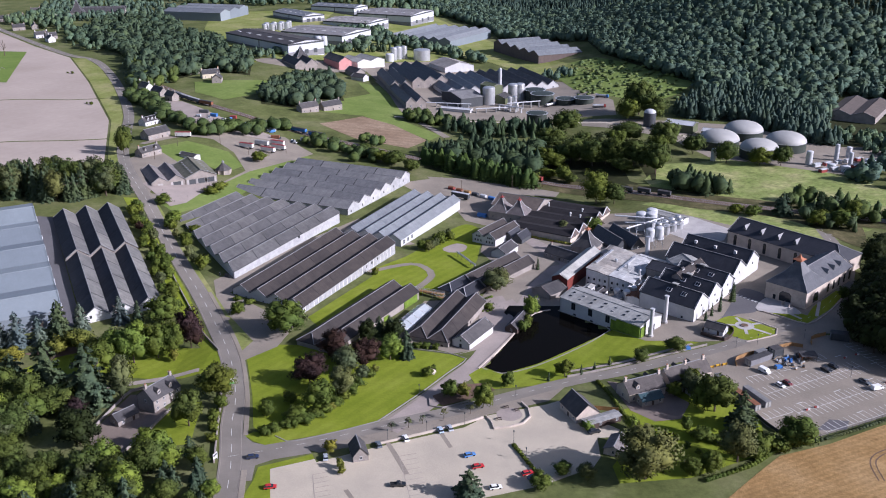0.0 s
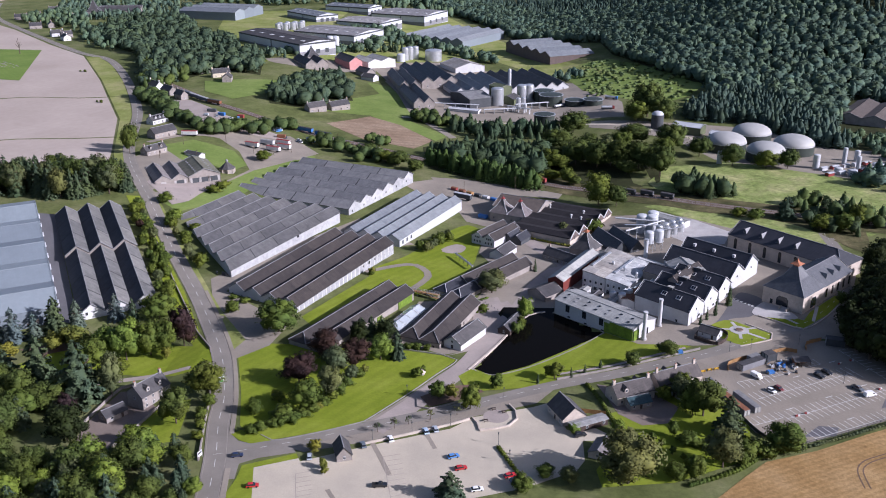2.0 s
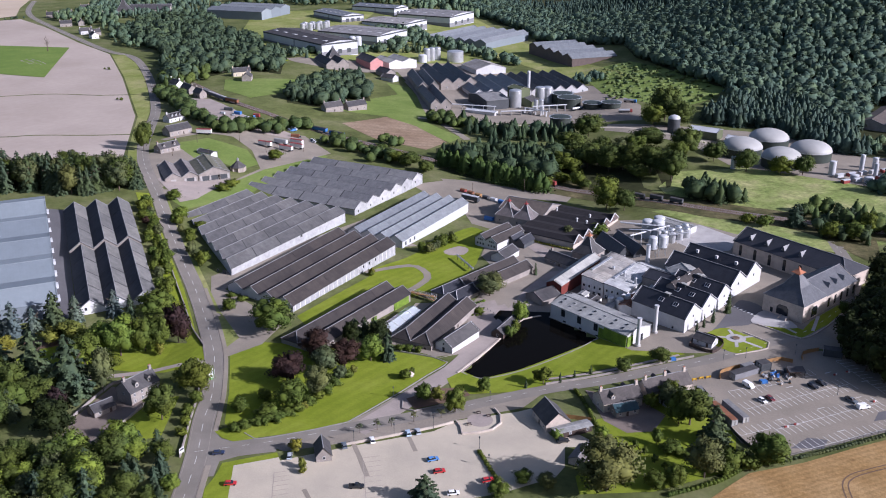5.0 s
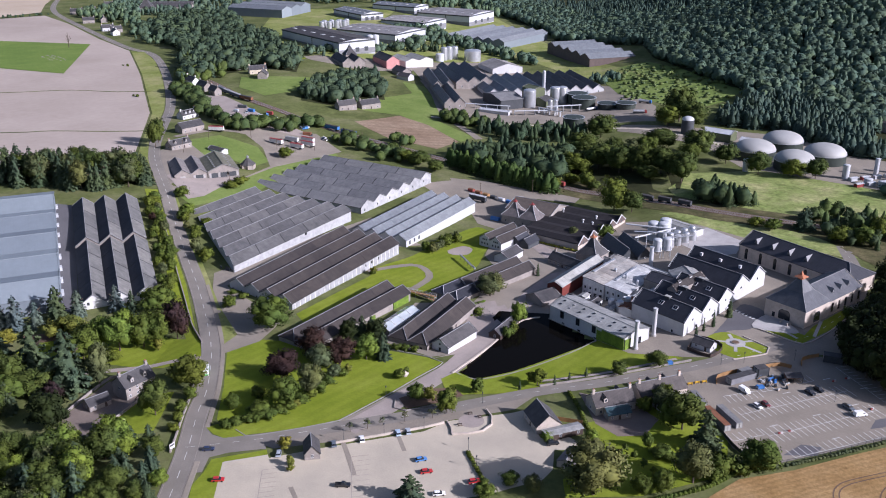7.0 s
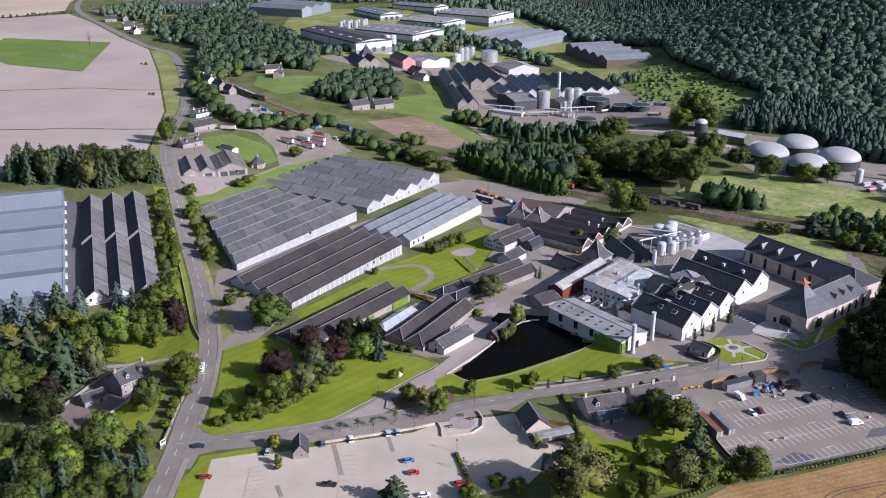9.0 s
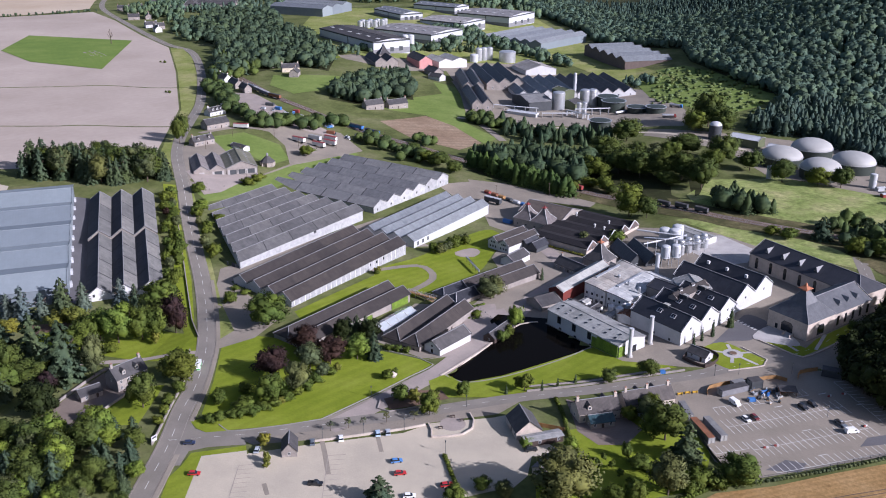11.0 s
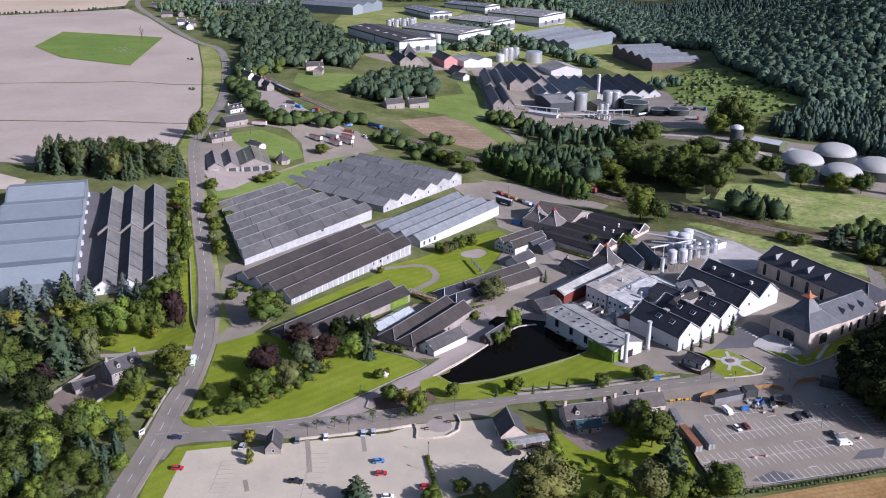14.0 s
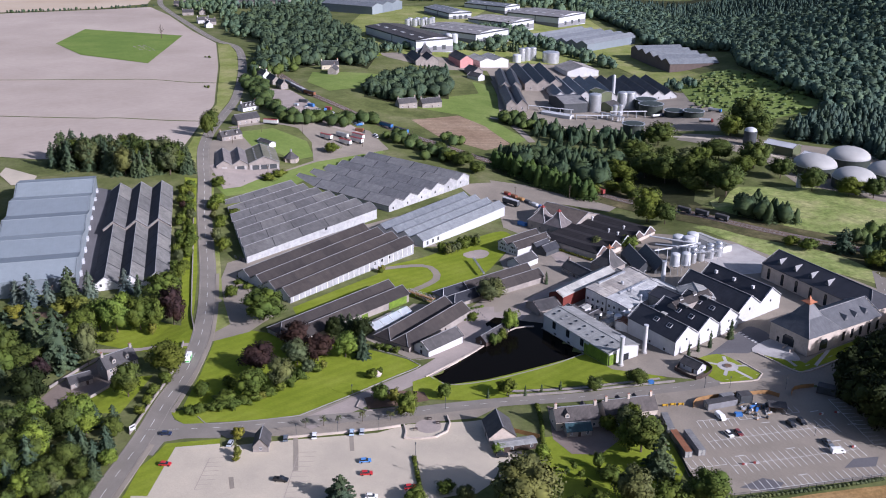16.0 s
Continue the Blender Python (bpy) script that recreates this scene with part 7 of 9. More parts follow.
masonry_run("car_park_wall", [(-40, 263), (-25, 270), (-8, 278.5), (-1, 283)], 0.9, 0.5, "sandstone", "low stone car park wall")
masonry_run("car_park_wall", [(3, 275), (2, 280), (0, 284)], 0.8, 0.5, "sandstone", "low stone car park wall")
masonry_run("road_wall", [(34, 317.5), (58, 327.5), (79, 337.5), (98, 346.5)], 0.9, 0.45, "stone", "low stone wall by the road")
masonry_run("lawn_kerb", [(-78, 268), (-73, 264.5), (-70, 264.8), (-57, 270.5), (-42.5, 278.4), (-41, 279.3), (-33, 291), (-24.8, 303.6), (-16, 319), (-8.2, 333.5), (-14.9, 337.7), (-32, 341.5)], 0.25, 0.4, "kerb", "stone edging of the lawn", "kerb")
hedge([(-6, 272), (10, 264), (19, 243)][1:], 1.1, 0.9)
hedge([(46, 313), (50, 300), (53, 286), (57, 276)], 1.3, 1.0)
fence_run([(40, 291), (46, 290), (51, 289)], 1.8, "timber", "light brown timber fence")
house("farm_cottage", "grey cottage with two chimneys by the road", -240, 611, 57, 17, 8, 3.4, 3.0, "stone", "roof_slate", (-7.8, 7.8), ((-4.5, -1), (4.5, -1)), base=0.2, group="roadside cottages")
house("farm_barn", "grey slate-roofed stone barn", -251, 660, 55, 20, 10, 4.0, 3.6, "stone", "roof_slate", (), (), base=0.2, group="roadside cottages")
house("farm_cottage", "white cottage with a white dormered roof", -270, 703, 60, 16, 8, 3.6, 3.0, "white", "roof_slate", (-7, 7), ((-4, -1), (0, -1), (4, -1)), group="roadside cottages")
for x_, y_, yw, L_, W_, wl in ((-320, 838, -40, 17, 8, "white_dirty"), (-299, 816, -45, 18, 8, "stone"), (-281, 796, -45, 14, 7, "stone"), (-276, 905, 30, 18, 9, "cream"), (-262, 880, 100, 14, 9, "stone"), (-300, 925, 40, 12, 8, "stone"),
                             (-158, 796, 42, 18, 9, "stone"), (-140, 812, 42, 20, 9, "stone"), (-574, 1180, 40, 16, 9, "white"), (-546, 1144, 130, 14, 9, "white_dirty"), (-556, 1168, 40, 14, 9, "stone"), (-637, 1250, 30, 16, 9, "stone"), (-620, 1262, 120, 14, 9, "stone"),
                             (-705, 1345, 20, 18, 9, "stone"), (-618, 1352, 30, 22, 10, "stone"), (-690, 1362, 30, 14, 9, "stone"), (-450, 1390, 30, 24, 12, "stone"), (-700, 1440, 30, 14, 9, "stone")):
    house("house", "distant stone house with a slate roof" if wl != "white" else "distant white house with a slate roof", x_, y_, yw, L_, W_, 4.6, 3.6, wl, "roof_slate", (-L_ / 2 + 0.7, L_ / 2 - 0.7), (), floors=1, cols=3, group="distant houses")

# ---- far works ----
for nm, lb, ax_, ay_, yaw_, ln, by, nn, ev, rs, wl, rf in (
        ("far_warehouse", "long black-roofed white-walled distant warehouse", -320.4, 1142.2, -45.5, 139, 50, 1, 13, 2.4, "far_white", "roof_farblack"),
        ("far_warehouse", "distant grey-roofed white-walled warehouse", -261.6, 1192.3, -26.2, 95, 68, 1, 11, 2.6, "far_white", "roof_far"),
        ("far_warehouse", "distant white-walled warehouse with a streaked roof", -190.9, 1425.6, -23.5, 92, 78, 1, 13, 2.6, "far_white", "roof_far"),
        ("far_warehouse", "distant grey metal-clad warehouse", -227.4, 1321.2, -25.5, 73, 60, 1, 10, 2.4, "far_white", "roof_far"),
        ("far_warehouse", "distant pale metal-clad warehouse", -312.5, 1385, -48, 83, 37, 1, 9, 3, "far_white", "roof_pale"),
        ("far_warehouse", "distant pale metal-clad warehouse", -270, 1470, -25, 80, 40, 1, 10, 3, "far_white", "roof_pale"),
        ("far_warehouse", "huge distant pale blue shed", -470, 1360.5, -14.8, 94, 28, 3, 12, 4, "roof_shed", "roof_pale"),
        ("far_shed", "distant multi-bay grey shed", -41.9, 1206.2, 61.1, 112, 16.5, 6, 8, 4, "roof_shed", "roof_pale"),
        ("far_shed", "distant brown-walled multi-bay shed", 66.7, 1084, 26, 60, 23.5, 5, 9, 4.5, "brown_clad", "roof_pale"),
        ("far_maltings", "black-roofed twin stone maltings range", -53, 839, 107, 72, 10, 2, 6, 5, "stone", "roof_black"),
        ("far_maltings", "black-roofed twin stone maltings range", -72, 910, 106, 76, 11, 2, 7, 5, "stone", "roof_black"),
        ("far_maltings", "black-roofed triple stone maltings range", -36, 944, 110, 96, 13, 3, 7, 5, "stone", "roof_black"),
        ("far_hall", "dark grey sheet-walled still house", -20.4, 850.4, 30.1, 24, 40, 1, 9, 3, "dark_clad", "roof_grey3"),
        ("far_gables", "row of dark sheet roofs over white gables", 79.6, 943, 110.5, 86, 12.4, 5, 5, 4.5, "white", "roof_grey2"),
        ("far_gables", "row of pale grey sheet roofs over white gables", 21.5, 921.3, 110.5, 82, 12.4, 5, 5, 4.5, "white", "roof_pale"),
        ("far_tower", "olive green tall works block", 20, 888, 130, 18, 14, 1, 15, 2, "green_clad", "green_clad"),
        ("far_tower", "low olive green gabled block", 22, 868, 60, 14, 16, 1, 6, 3, "green_clad", "roof_slate"),
        ("far_store", "white store with a pale metal roof", -62, 1063, -60, 39, 38, 1, 6, 5, "white", "roof_metal"),
        ("pink_house", "pink harled house with a slate roof", -181, 1034, -56, 39, 16, 1, 8, 5, "pink", "roof_slate"),
        ("far_range", "grey-roofed old stone range", -224, 1010, -60, 44, 13, 2, 5, 5, "stone", "roof_slate"),
        ("far_range", "pale-roofed works building with white pipes", -163, 1050, -52, 36, 18, 2, 7, 3, "white_dirty", "roof_light"),
        ("far_range", "white-walled house by the pond", -140, 958, -30, 16, 10, 1, 4, 3, "white", "roof_slate"),
        ("far_range", "stone house with slate roof", -150, 985, -50, 22, 12, 1, 5, 4, "stone", "roof_slate"),
        ("gas_hall", "green shed with a white roof", 152, 742, -30, 24, 14, 1, 7, 2, "green_clad", "white_metal"),
        ("gas_hall", "green shed with a white roof", 178, 722, -30, 18, 12, 1, 5, 1.5, "green_clad", "white_metal"),
        ("gas_hall", "low white flat service building", -40, 838, -20, 30, 8, 1, 3, 0.6, "white", "white_metal"),
        ("hill_shed", "long brown-grey shed at the wood's edge", 334, 764, 58, 72, 20, 2, 6, 3.5, "stone", "roof_tan")):
    ob_ = shed(nm, lb, "warehouse" if "ware" in nm or "shed" in nm else "distillery", ax_, ay_, yaw_, ln, by, nn, ev, rs, wl, rf, 1, verge=None if "ware" in nm else "lead", ridge_mat=rf, group="far works")
    if nm == "far_warehouse" and nn == 1:
        part("plinth", Geo().box(-0.2, ln + 0.25, -0.3, -0.02, -3, 3.6).box(ln + 0.02, ln + 0.3, 0, by, -3, 3.6), "cabin", ob_, "grey lower cladding")
        part("fascia", Geo().box(-0.3, ln + 0.45, -0.55, -0.32, ev - 1.6, ev + 0.1).box(ln + 0.32, ln + 0.55, -0.3, by, ev - 1.6, ev + 0.1), "dark_clad", ob_, "dark eaves band")
        part("fascia", Geo().box(ln * 0.55, ln * 0.55 + 0.8, -0.7, -0.3, 0, ev), "dark_clad", ob_, "dark expansion joint")
        for q_ in range(3):
            door(ob_, ln, by * (q_ + 1) / 4, 0, 5, 5, "x+", "dark_clad", 0.5)
        for q_ in range(6):
            part("rooflight", Geo().box(ln * (q_ + 0.3) / 6, ln * (q_ + 0.62) / 6, by * 0.22, by * 0.3, ev + rs * 0.5, ev + rs * 0.62), "roof_bright", ob_)
    if "maltings" in nm or "range" in nm or "pink" in nm or "gables" in nm:
        for k in range(nn):
            window(ob_, 0, by * (k + 0.5), 1.5, 1.4, 2.0, "x-", "white")
fk = thing("far_kiln", "stone kiln with a steep slate pagoda roof", "distillery", put(-203, 1012, -60), "far works")
part("wall", Geo().box(-6.5, 6.5, -6.5, 6.5, -2, 8), "stone", fk)
kiln_roof(fk, 0, 0, 7, 8, 17, "roof_slate", "lead", "lead", 0.9)
shed("far_distillery", "distant dark slate-roofed distillery range", "distillery", -606, 1392, 12, 62, 13, 2, 7, 6, "stone", "roof_slate", 1, ridge_mat="lead", group="distant distillery")
dk = thing("far_kiln", "distant stone kiln with a tall pagoda roof", "distillery", put(-606, 1376, 12), "distant distillery")
part("wall", Geo().box(-9, 9, -9, 9, -2, 9), "stone", dk)
kiln_roof(dk, 0, 0, 9.6, 9, 24, "roof_slate", "lead", "lead", 1.3)
for x_, y_, r_, h_, mt in ((6, 869, 6, 16, "steel"), (30, 890, 5, 15, "steel"), (37, 892, 5, 15, "steel"), (58, 872, 11, 10, "tank_green"), (52, 892, 10, 10, "tank_green"), (80, 863, 9, 5, "tank_green"), (97, 857, 9, 5, "tank_green"), (48, 788, 9, 10, "tank_green"),
                           (-73, 1104, 10, 12, "steel"), (-106, 1092, 4, 14, "steel"), (-101, 1100, 4, 14, "steel"), (-95, 1106, 4, 14, "steel"), (-110, 1082, 5, 8, "white_metal"), (-196, 1090, 4, 18, "white_metal"), (-190, 1096, 4, 18, "white_metal"), (18, 925, 1.6, 24, "white_metal")):
    tank(x_, y_, r_, h_, mt, "dark green bolted steel tank with bands" if mt == "tank_green" else "pale upright steel silo", 0.6 if mt == "tank_green" else 1.5, 4 if mt == "tank_green" else 0, "far tanks", z=0.15)
for k in range(8):
    tank(-292 + (k % 4) * 9, 1232 + (k // 4) * 14 + (k % 4) * 6, 3.6, 9, "steel", "distant grey upright silo", 1.2, 0, "distant silos", z=0.3)
for x_, y_, r_, h_ in ((184.4, 689.0, 15.2, 7.0), (211.1, 718.6, 15.2, 7.0), (207.3, 660.7, 14.2, 7.0), (234.1, 683.3, 15.2, 7.0)):
    dm = thing("gas_holder", "round digester tank with a pale domed gas membrane", "gas tank", put(x_, y_, 0, 0.1), "gas holders")
    part("tank_wall", Geo().cyl(0, 0, -1, h_, r_, r_, 40), "tank_green", dm, smooth=True)
    part("membrane", Geo().dome(0, 0, h_, r_, 7.0, 40, 9), "membrane", dm, smooth=True)
    part("rim", Geo().cyl(0, 0, h_ - 0.3, h_ + 0.2, r_ + 0.25, r_ + 0.25, 40), "steel", dm, smooth=True)
tank(142, 758, 5, 12, "dark_clad", "dark banded digester tower with a white dome", 3, 5, "gas holders", top="white_metal")
tank(171, 650, 1.8, 9, "white_metal", "slim white process vessel", 0.6, 0, "gas plant vessels")
for x_, y_, r_, h_ in ((238, 640, 2.4, 10), (262, 652, 1.6, 12), (268, 640, 1.5, 9), (250, 628, 3, 4), (258, 622, 3, 4), (274, 660, 2, 8), (282, 640, 4, 4)):
    tank(x_, y_, r_, h_, "white_metal", "white process vessel of the gas plant", 0.6, 0, "gas plant vessels")
for k in range(10):
    x_, y_ = 240 + (k % 5) * 9, 618 + (k // 5) * 14 + (k % 5) * 4
    shed("skid_cabin", "small white plant cabin", "cabin", x_, y_, 30, 6, 3, 1, 2.6, 0.3, "white_metal" if k % 3 else "redpaint", "white_metal", 1, verge=None, group="plant cabins")


# ---- railway stock, trailers and containers ----
def wagon(x, y, yaw, L_, h_, body, roof, name, label, group="", wheels=True):
    ob = thing(name, label, name.replace("_", " "), put(x, y, yaw, 0.5 if wheels else 0.1), group)
    b_ = 1.0 if wheels else 0.15
    part("body", Geo().loft([(-L_ / 2, -1.3, b_), (L_ / 2, -1.3, b_), (L_ / 2, 1.3, b_), (-L_ / 2, 1.3, b_)], [(-L_ / 2, -1.3, b_ + h_), (L_ / 2, -1.3, b_ + h_), (L_ / 2, 1.3, b_ + h_), (-L_ / 2, 1.3, b_ + h_)]), body, ob)
    part("roof", Geo().loft([(-L_ / 2, -1.35, b_ + h_), (L_ / 2, -1.35, b_ + h_), (L_ / 2, 1.35, b_ + h_), (-L_ / 2, 1.35, b_ + h_)], [(-L_ / 2, -0.8, b_ + h_ + 0.35), (L_ / 2, -0.8, b_ + h_ + 0.35), (L_ / 2, 0.8, b_ + h_ + 0.35), (-L_ / 2, 0.8, b_ + h_ + 0.35)]), roof, ob)
    if wheels:
        for sx in (-0.36, 0.36):
            part("bogie", Geo().box(L_ * sx - 1.2, L_ * sx + 1.2, -1.1, 1.1, 0.05, b_), "tyre", ob)
    return ob


for k, (x_, y_, bd, rf) in enumerate(((-281, 811, "navy_clad", "roof_pale"), (-269, 798, "navy_clad", "roof_bright"), (-257, 785.5, "navy_clad", "roof_bright"), (-244, 775, "rust", "roof_slate"), (-168, 728, "dark_clad", "roof_slate"), (-152, 719, "blue", "roof_slate"), (-136, 711, "blue", "roof_slate"))):
    wagon(x_, y_, -33 if k > 2 else -45, 16, 2.5, bd, rf, "railway_carriage", "old railway carriage standing on the line", "railway stock")
for x_, y_ in ((107, 570), (119, 563), (96, 576)):
    wagon(x_, y_, -31, 8.5, 2.2, "dark_clad", "roof_slate", "goods_wagon", "small dark goods wagon on rusty rails", "railway stock")
wagon(39, 612, -32, 7, 2.4, "redpaint", "redpaint", "locomotive", "small red shunting engine", "railway stock")
for x_, y_, yw, bd in ((-231, 664, 0, "white_dirty"), (-180, 655, -25, "white_dirty"), (-171, 667, -25, "white_metal"), (-163, 652, -25, "white_dirty"), (-157, 662, -25, "white_dirty"), (-160, 673, -25, "white_dirty")):
    wagon(x_, y_, yw, 12, 2.7, bd, "redpaint" if bd == "white_dirty" else "roof_light", "trailer", "red-topped box trailer parked in the depot yard", "trailers")
wagon(-15.5, 571, -30, 13, 2.9, "dark_clad", "white_metal", "trailer", "black curtain-sided trailer with a white roof", "trailers")
scrap = [("blue", "blue"), ("redpaint", "redpaint"), ("rust", "rust"), ("white", "white"), ("yellow", "yellow"), ("dark", "dark_clad")]
sr = random.Random(5)
for k in range(26):
    t_ = k / 26
    x_, y_ = -240 + 110 * t_ + sr.uniform(-8, 8), 742 - 62 * t_ + sr.uniform(-9, 9)
    nm_, mt_ = sr.choice(scrap)
    car(x_, y_, sr.uniform(0, 360), sr.choice(["white", "silver", "blue", "red", "grey", "navy"]), sr.choice(["car", "van", "suv"]), "old vehicle stored beside the railway") if k % 3 else wagon(x_, y_, sr.uniform(-60, 0), sr.uniform(4, 9), 2.2, mt_, mt_, "container", "old storage container beside the railway", "scrap containers", False)
for k in range(7):
    wagon(-22 + k * 5.5, 592 - k * 4.3, -38, 4.5, 1.6, ["redpaint", "rust", "timber", "dark_clad", "white_metal", "blue", "blue"][k], ["rust", "rust", "timber", "dark_clad", "white_metal", "blue", "blue"][k], "skip", "row of skips and crates along the trees", "yard skips", False)
wagon(-1, 535, -28, 6, 1.8, "blue", "blue", "skip", "blue skip in the yard", "yard skips", False)


for x_, y_, yw_, bd_ in ((108.2, 830.8, 5, "redpaint"), (65.5, 856.6, 40, "navy_clad"), (115.8, 871.6, -20, "blue")):
    lo_ = thing("lorry", "tanker lorry parked in the far works yard", "lorry", put(x_, y_, yw_, 0.3), "works lorries")
    part("cab", Geo().loft([(4.2, -1.2, 0.6), (6.4, -1.2, 0.6), (6.4, 1.2, 0.6), (4.2, 1.2, 0.6)], [(4.3, -1.15, 3.2), (6.0, -1.15, 3.2), (6.0, 1.15, 3.2), (4.3, 1.15, 3.2)]), bd_, lo_)
    part("tank", Geo().rod((-6, 0, 2.1), (4, 0, 2.1), 1.2, 14), "steel", lo_, smooth=True)
    part("chassis", Geo().box(-6.2, 4.4, -1.0, 1.0, 0.6, 0.95), "tyre", lo_)
    for sx in (-5.2, -4.0, 2.6, 5.2):
        for sy in (-1.05, 1.05):
            part("wheel", Geo().rod((sx, sy - 0.15, 0.5), (sx, sy + 0.15, 0.5), 0.5, 10), "tyre", lo_)
for x_, y_, yw_, L_, z_ in ((39.2, 851.1, 20, 34, 6), (26.3, 837.3, -35, 26, 5), (13.3, 835.4, 12, 40, 4), (-32.9, 849.2, -10, 44, 4.5)):
    pb_ = thing("pipe_bridge", "white pipe bridge across the works yard", "pipe", put(x_, y_, yw_, 0.1), "pipe bridges")
    for dy_ in (-0.8, 0, 0.8):
        part("pipe", Geo().rod((-L_ / 2, dy_, z_), (L_ / 2, dy_, z_), 0.32, 7), "white_metal", pb_, smooth=True)
    for k in range(5):
        part("trestle", Geo().box(-L_ / 2 + k * L_ / 4.2, -L_ / 2 + k * L_ / 4.2 + 0.4, -1.2, 1.2, -0.3, z_ - 0.3), "steel", pb_)
for x_, y_, r_, h_ in ((39.2 - 8, 851.1 + 10, 2.2, 9), (39.2 - 13, 851.1 + 7, 2.2, 9), (26.3 + 6, 837.3 + 2, 1.6, 7), (-19.0, 878.9, 2.4, 10)):
    vs_ = thing("washback_tank", "upright steel vessel in the works yard", "tank", put(x_, y_, 0, 0.1), "works vessels")
    part("shell", Geo().cyl(0, 0, -0.4, h_, r_, r_, 18), "steel", vs_, smooth=True)
    part("lid", Geo().dome(0, 0, h_, r_, 0.9, 18, 4), "steel", vs_, smooth=True)


def container(x, y, yaw, L_, body, top, label, name="container", h_=2.6, w_=2.5, door_end=-1):
    """A steel box with ribbed sides, corner posts, top rails and a pair of doors."""
    ob = thing(name, label, name.replace("_", " "), put(x, y, yaw, 0.12), "site cabins")
    ribs = Geo().box(-L_ / 2, L_ / 2, -w_ / 2, w_ / 2, 0.12, h_)
    for k in range(int(L_ / 0.6)):
        for s_ in (-1, 1):
            part("rib", Geo().box(-L_ / 2 + 0.3 + k * 0.6, -L_ / 2 + 0.55 + k * 0.6, s_ * w_ / 2 - 0.04, s_ * w_ / 2 + 0.04, 0.3, h_ - 0.15), body, ob)
    part("body", ribs, body, ob)
    part("top", Geo().box(-L_ / 2 - 0.05, L_ / 2 + 0.05, -w_ / 2 - 0.05, w_ / 2 + 0.05, h_, h_ + 0.12), top, ob)
    for sx in (-1, 1):
        for sy in (-1, 1):
            part("corner_post", Geo().box(sx * L_ / 2 - 0.1, sx * L_ / 2 + 0.1, sy * w_ / 2 - 0.1, sy * w_ / 2 + 0.1, 0, h_ + 0.15), body, ob)
    for s_ in (-1, 1):
        dr = part("door", Geo().box(door_end * (L_ / 2 + 0.06) - 0.05, door_end * (L_ / 2 + 0.06) + 0.05, s_ * w_ / 4 - 0.52, s_ * w_ / 4 + 0.52, 0.25, h_ - 0.2), "roof_light", ob)
        part("door_bar", Geo().rod((door_end * (L_ / 2 + 0.14), s_ * 0.3, 0.3), (door_end * (L_ / 2 + 0.14), s_ * 0.3, h_ - 0.25), 0.04, 5), "steel", dr)
    return ob


container(101.7, 297.2, 114, 14.5, "cabin", "rust", "grey steel container with a rust-streaked top")
container(106.5, 299.3, 114, 13.5, "cabin", "roof_grey3", "grey steel container with a weathered grey top")
container(96.4, 310.5, 106, 10.5, "cabin", "roof_grey3", "grey steel container beside the hedge")
container(116, 331, 33, 13, "cabin", "roof_slate", "long low grey site store", "site_cabin", 2.7, 3.4)
container(118.5, 336.4, 33, 5.5, "cabin", "roof_grey3", "pale grey container behind the site store")
container(125.2, 337.6, 25, 5, "dark_clad", "roof_slate", "dark grey square site cabin", "site_cabin", 3.4, 4)
container(158, 353.2, -14, 7.5, "dark_clad", "roof_slate", "black site cabin with a pale plinth", "site_cabin", 3.2, 4.2)
sh_ = thing("smoking_shelter", "dark red open-fronted timber shelter with a black roof", "shelter", put(137.4, 333.2, 4, 0.1), "site cabins")
part("back_wall", Geo().box(-3.2, 3.2, 1.9, 2.05, 0, 2.6), "rust", sh_)
part("side_wall", Geo().box(-3.25, -3.1, -2, 1.9, 0, 2.6), "rust", sh_)
for x_ in (-0.5, 3.1):
    part("post", Geo().box(x_ - 0.08, x_ + 0.08, -2, -1.84, 0, 2.7), "timber_dark", sh_)
part("roof", Geo().slab([(-3.5, -2.3, 2.7), (3.5, -2.3, 2.7), (3.5, 2.3, 3.1), (-3.5, 2.3, 3.1)], 0.18), "roof_slate", sh_)
for k in range(34):
    x_, y_ = 121.5 + sr.uniform(0, 13), 324 + sr.uniform(0, 13) + 0.0
    if (x_ - 121.5) * 0.35 + 326 > y_ and k % 3:
        y_ += 6
    part_ = thing("pallet_stack", "pallet stack of building materials", "pallet", put(x_, y_, sr.uniform(0, 90), 0.12), "building materials")
    part("pallet", Geo().box(-0.65, 0.65, -0.55, 0.55, 0, 0.15), "timber", part_)
    hh_ = sr.uniform(0.4, 1.5)
    mt_ = sr.choice(["concrete", "timber", "white_metal", "steel", "blue", "dark_clad", "dark_clad", "roof_light"])
    if k % 4 == 0:
        part("load", Geo().rod((-1.6, -0.3, 0.35), (1.6, -0.3, 0.35), 0.18, 7).rod((-1.5, 0.1, 0.35), (1.7, 0.1, 0.35), 0.18, 7).rod((-1.6, -0.1, 0.68), (1.6, -0.1, 0.68), 0.18, 7), mt_, part_)
    else:
        part("load", Geo().box(-0.55, 0.55, -0.45, 0.45, 0.15, hh_).box(-0.3, 0.4, -0.3, 0.2, hh_, hh_ + 0.25), mt_, part_)
container(122.8, 325.2, 20, 2.6, "blue", "blue", "small blue skip full of waste", "skip", 1.2, 1.6)
container(88.5, 342.5, 20, 2.2, "blue", "blue", "small blue bin by the still house", "skip", 1.3, 1.5)
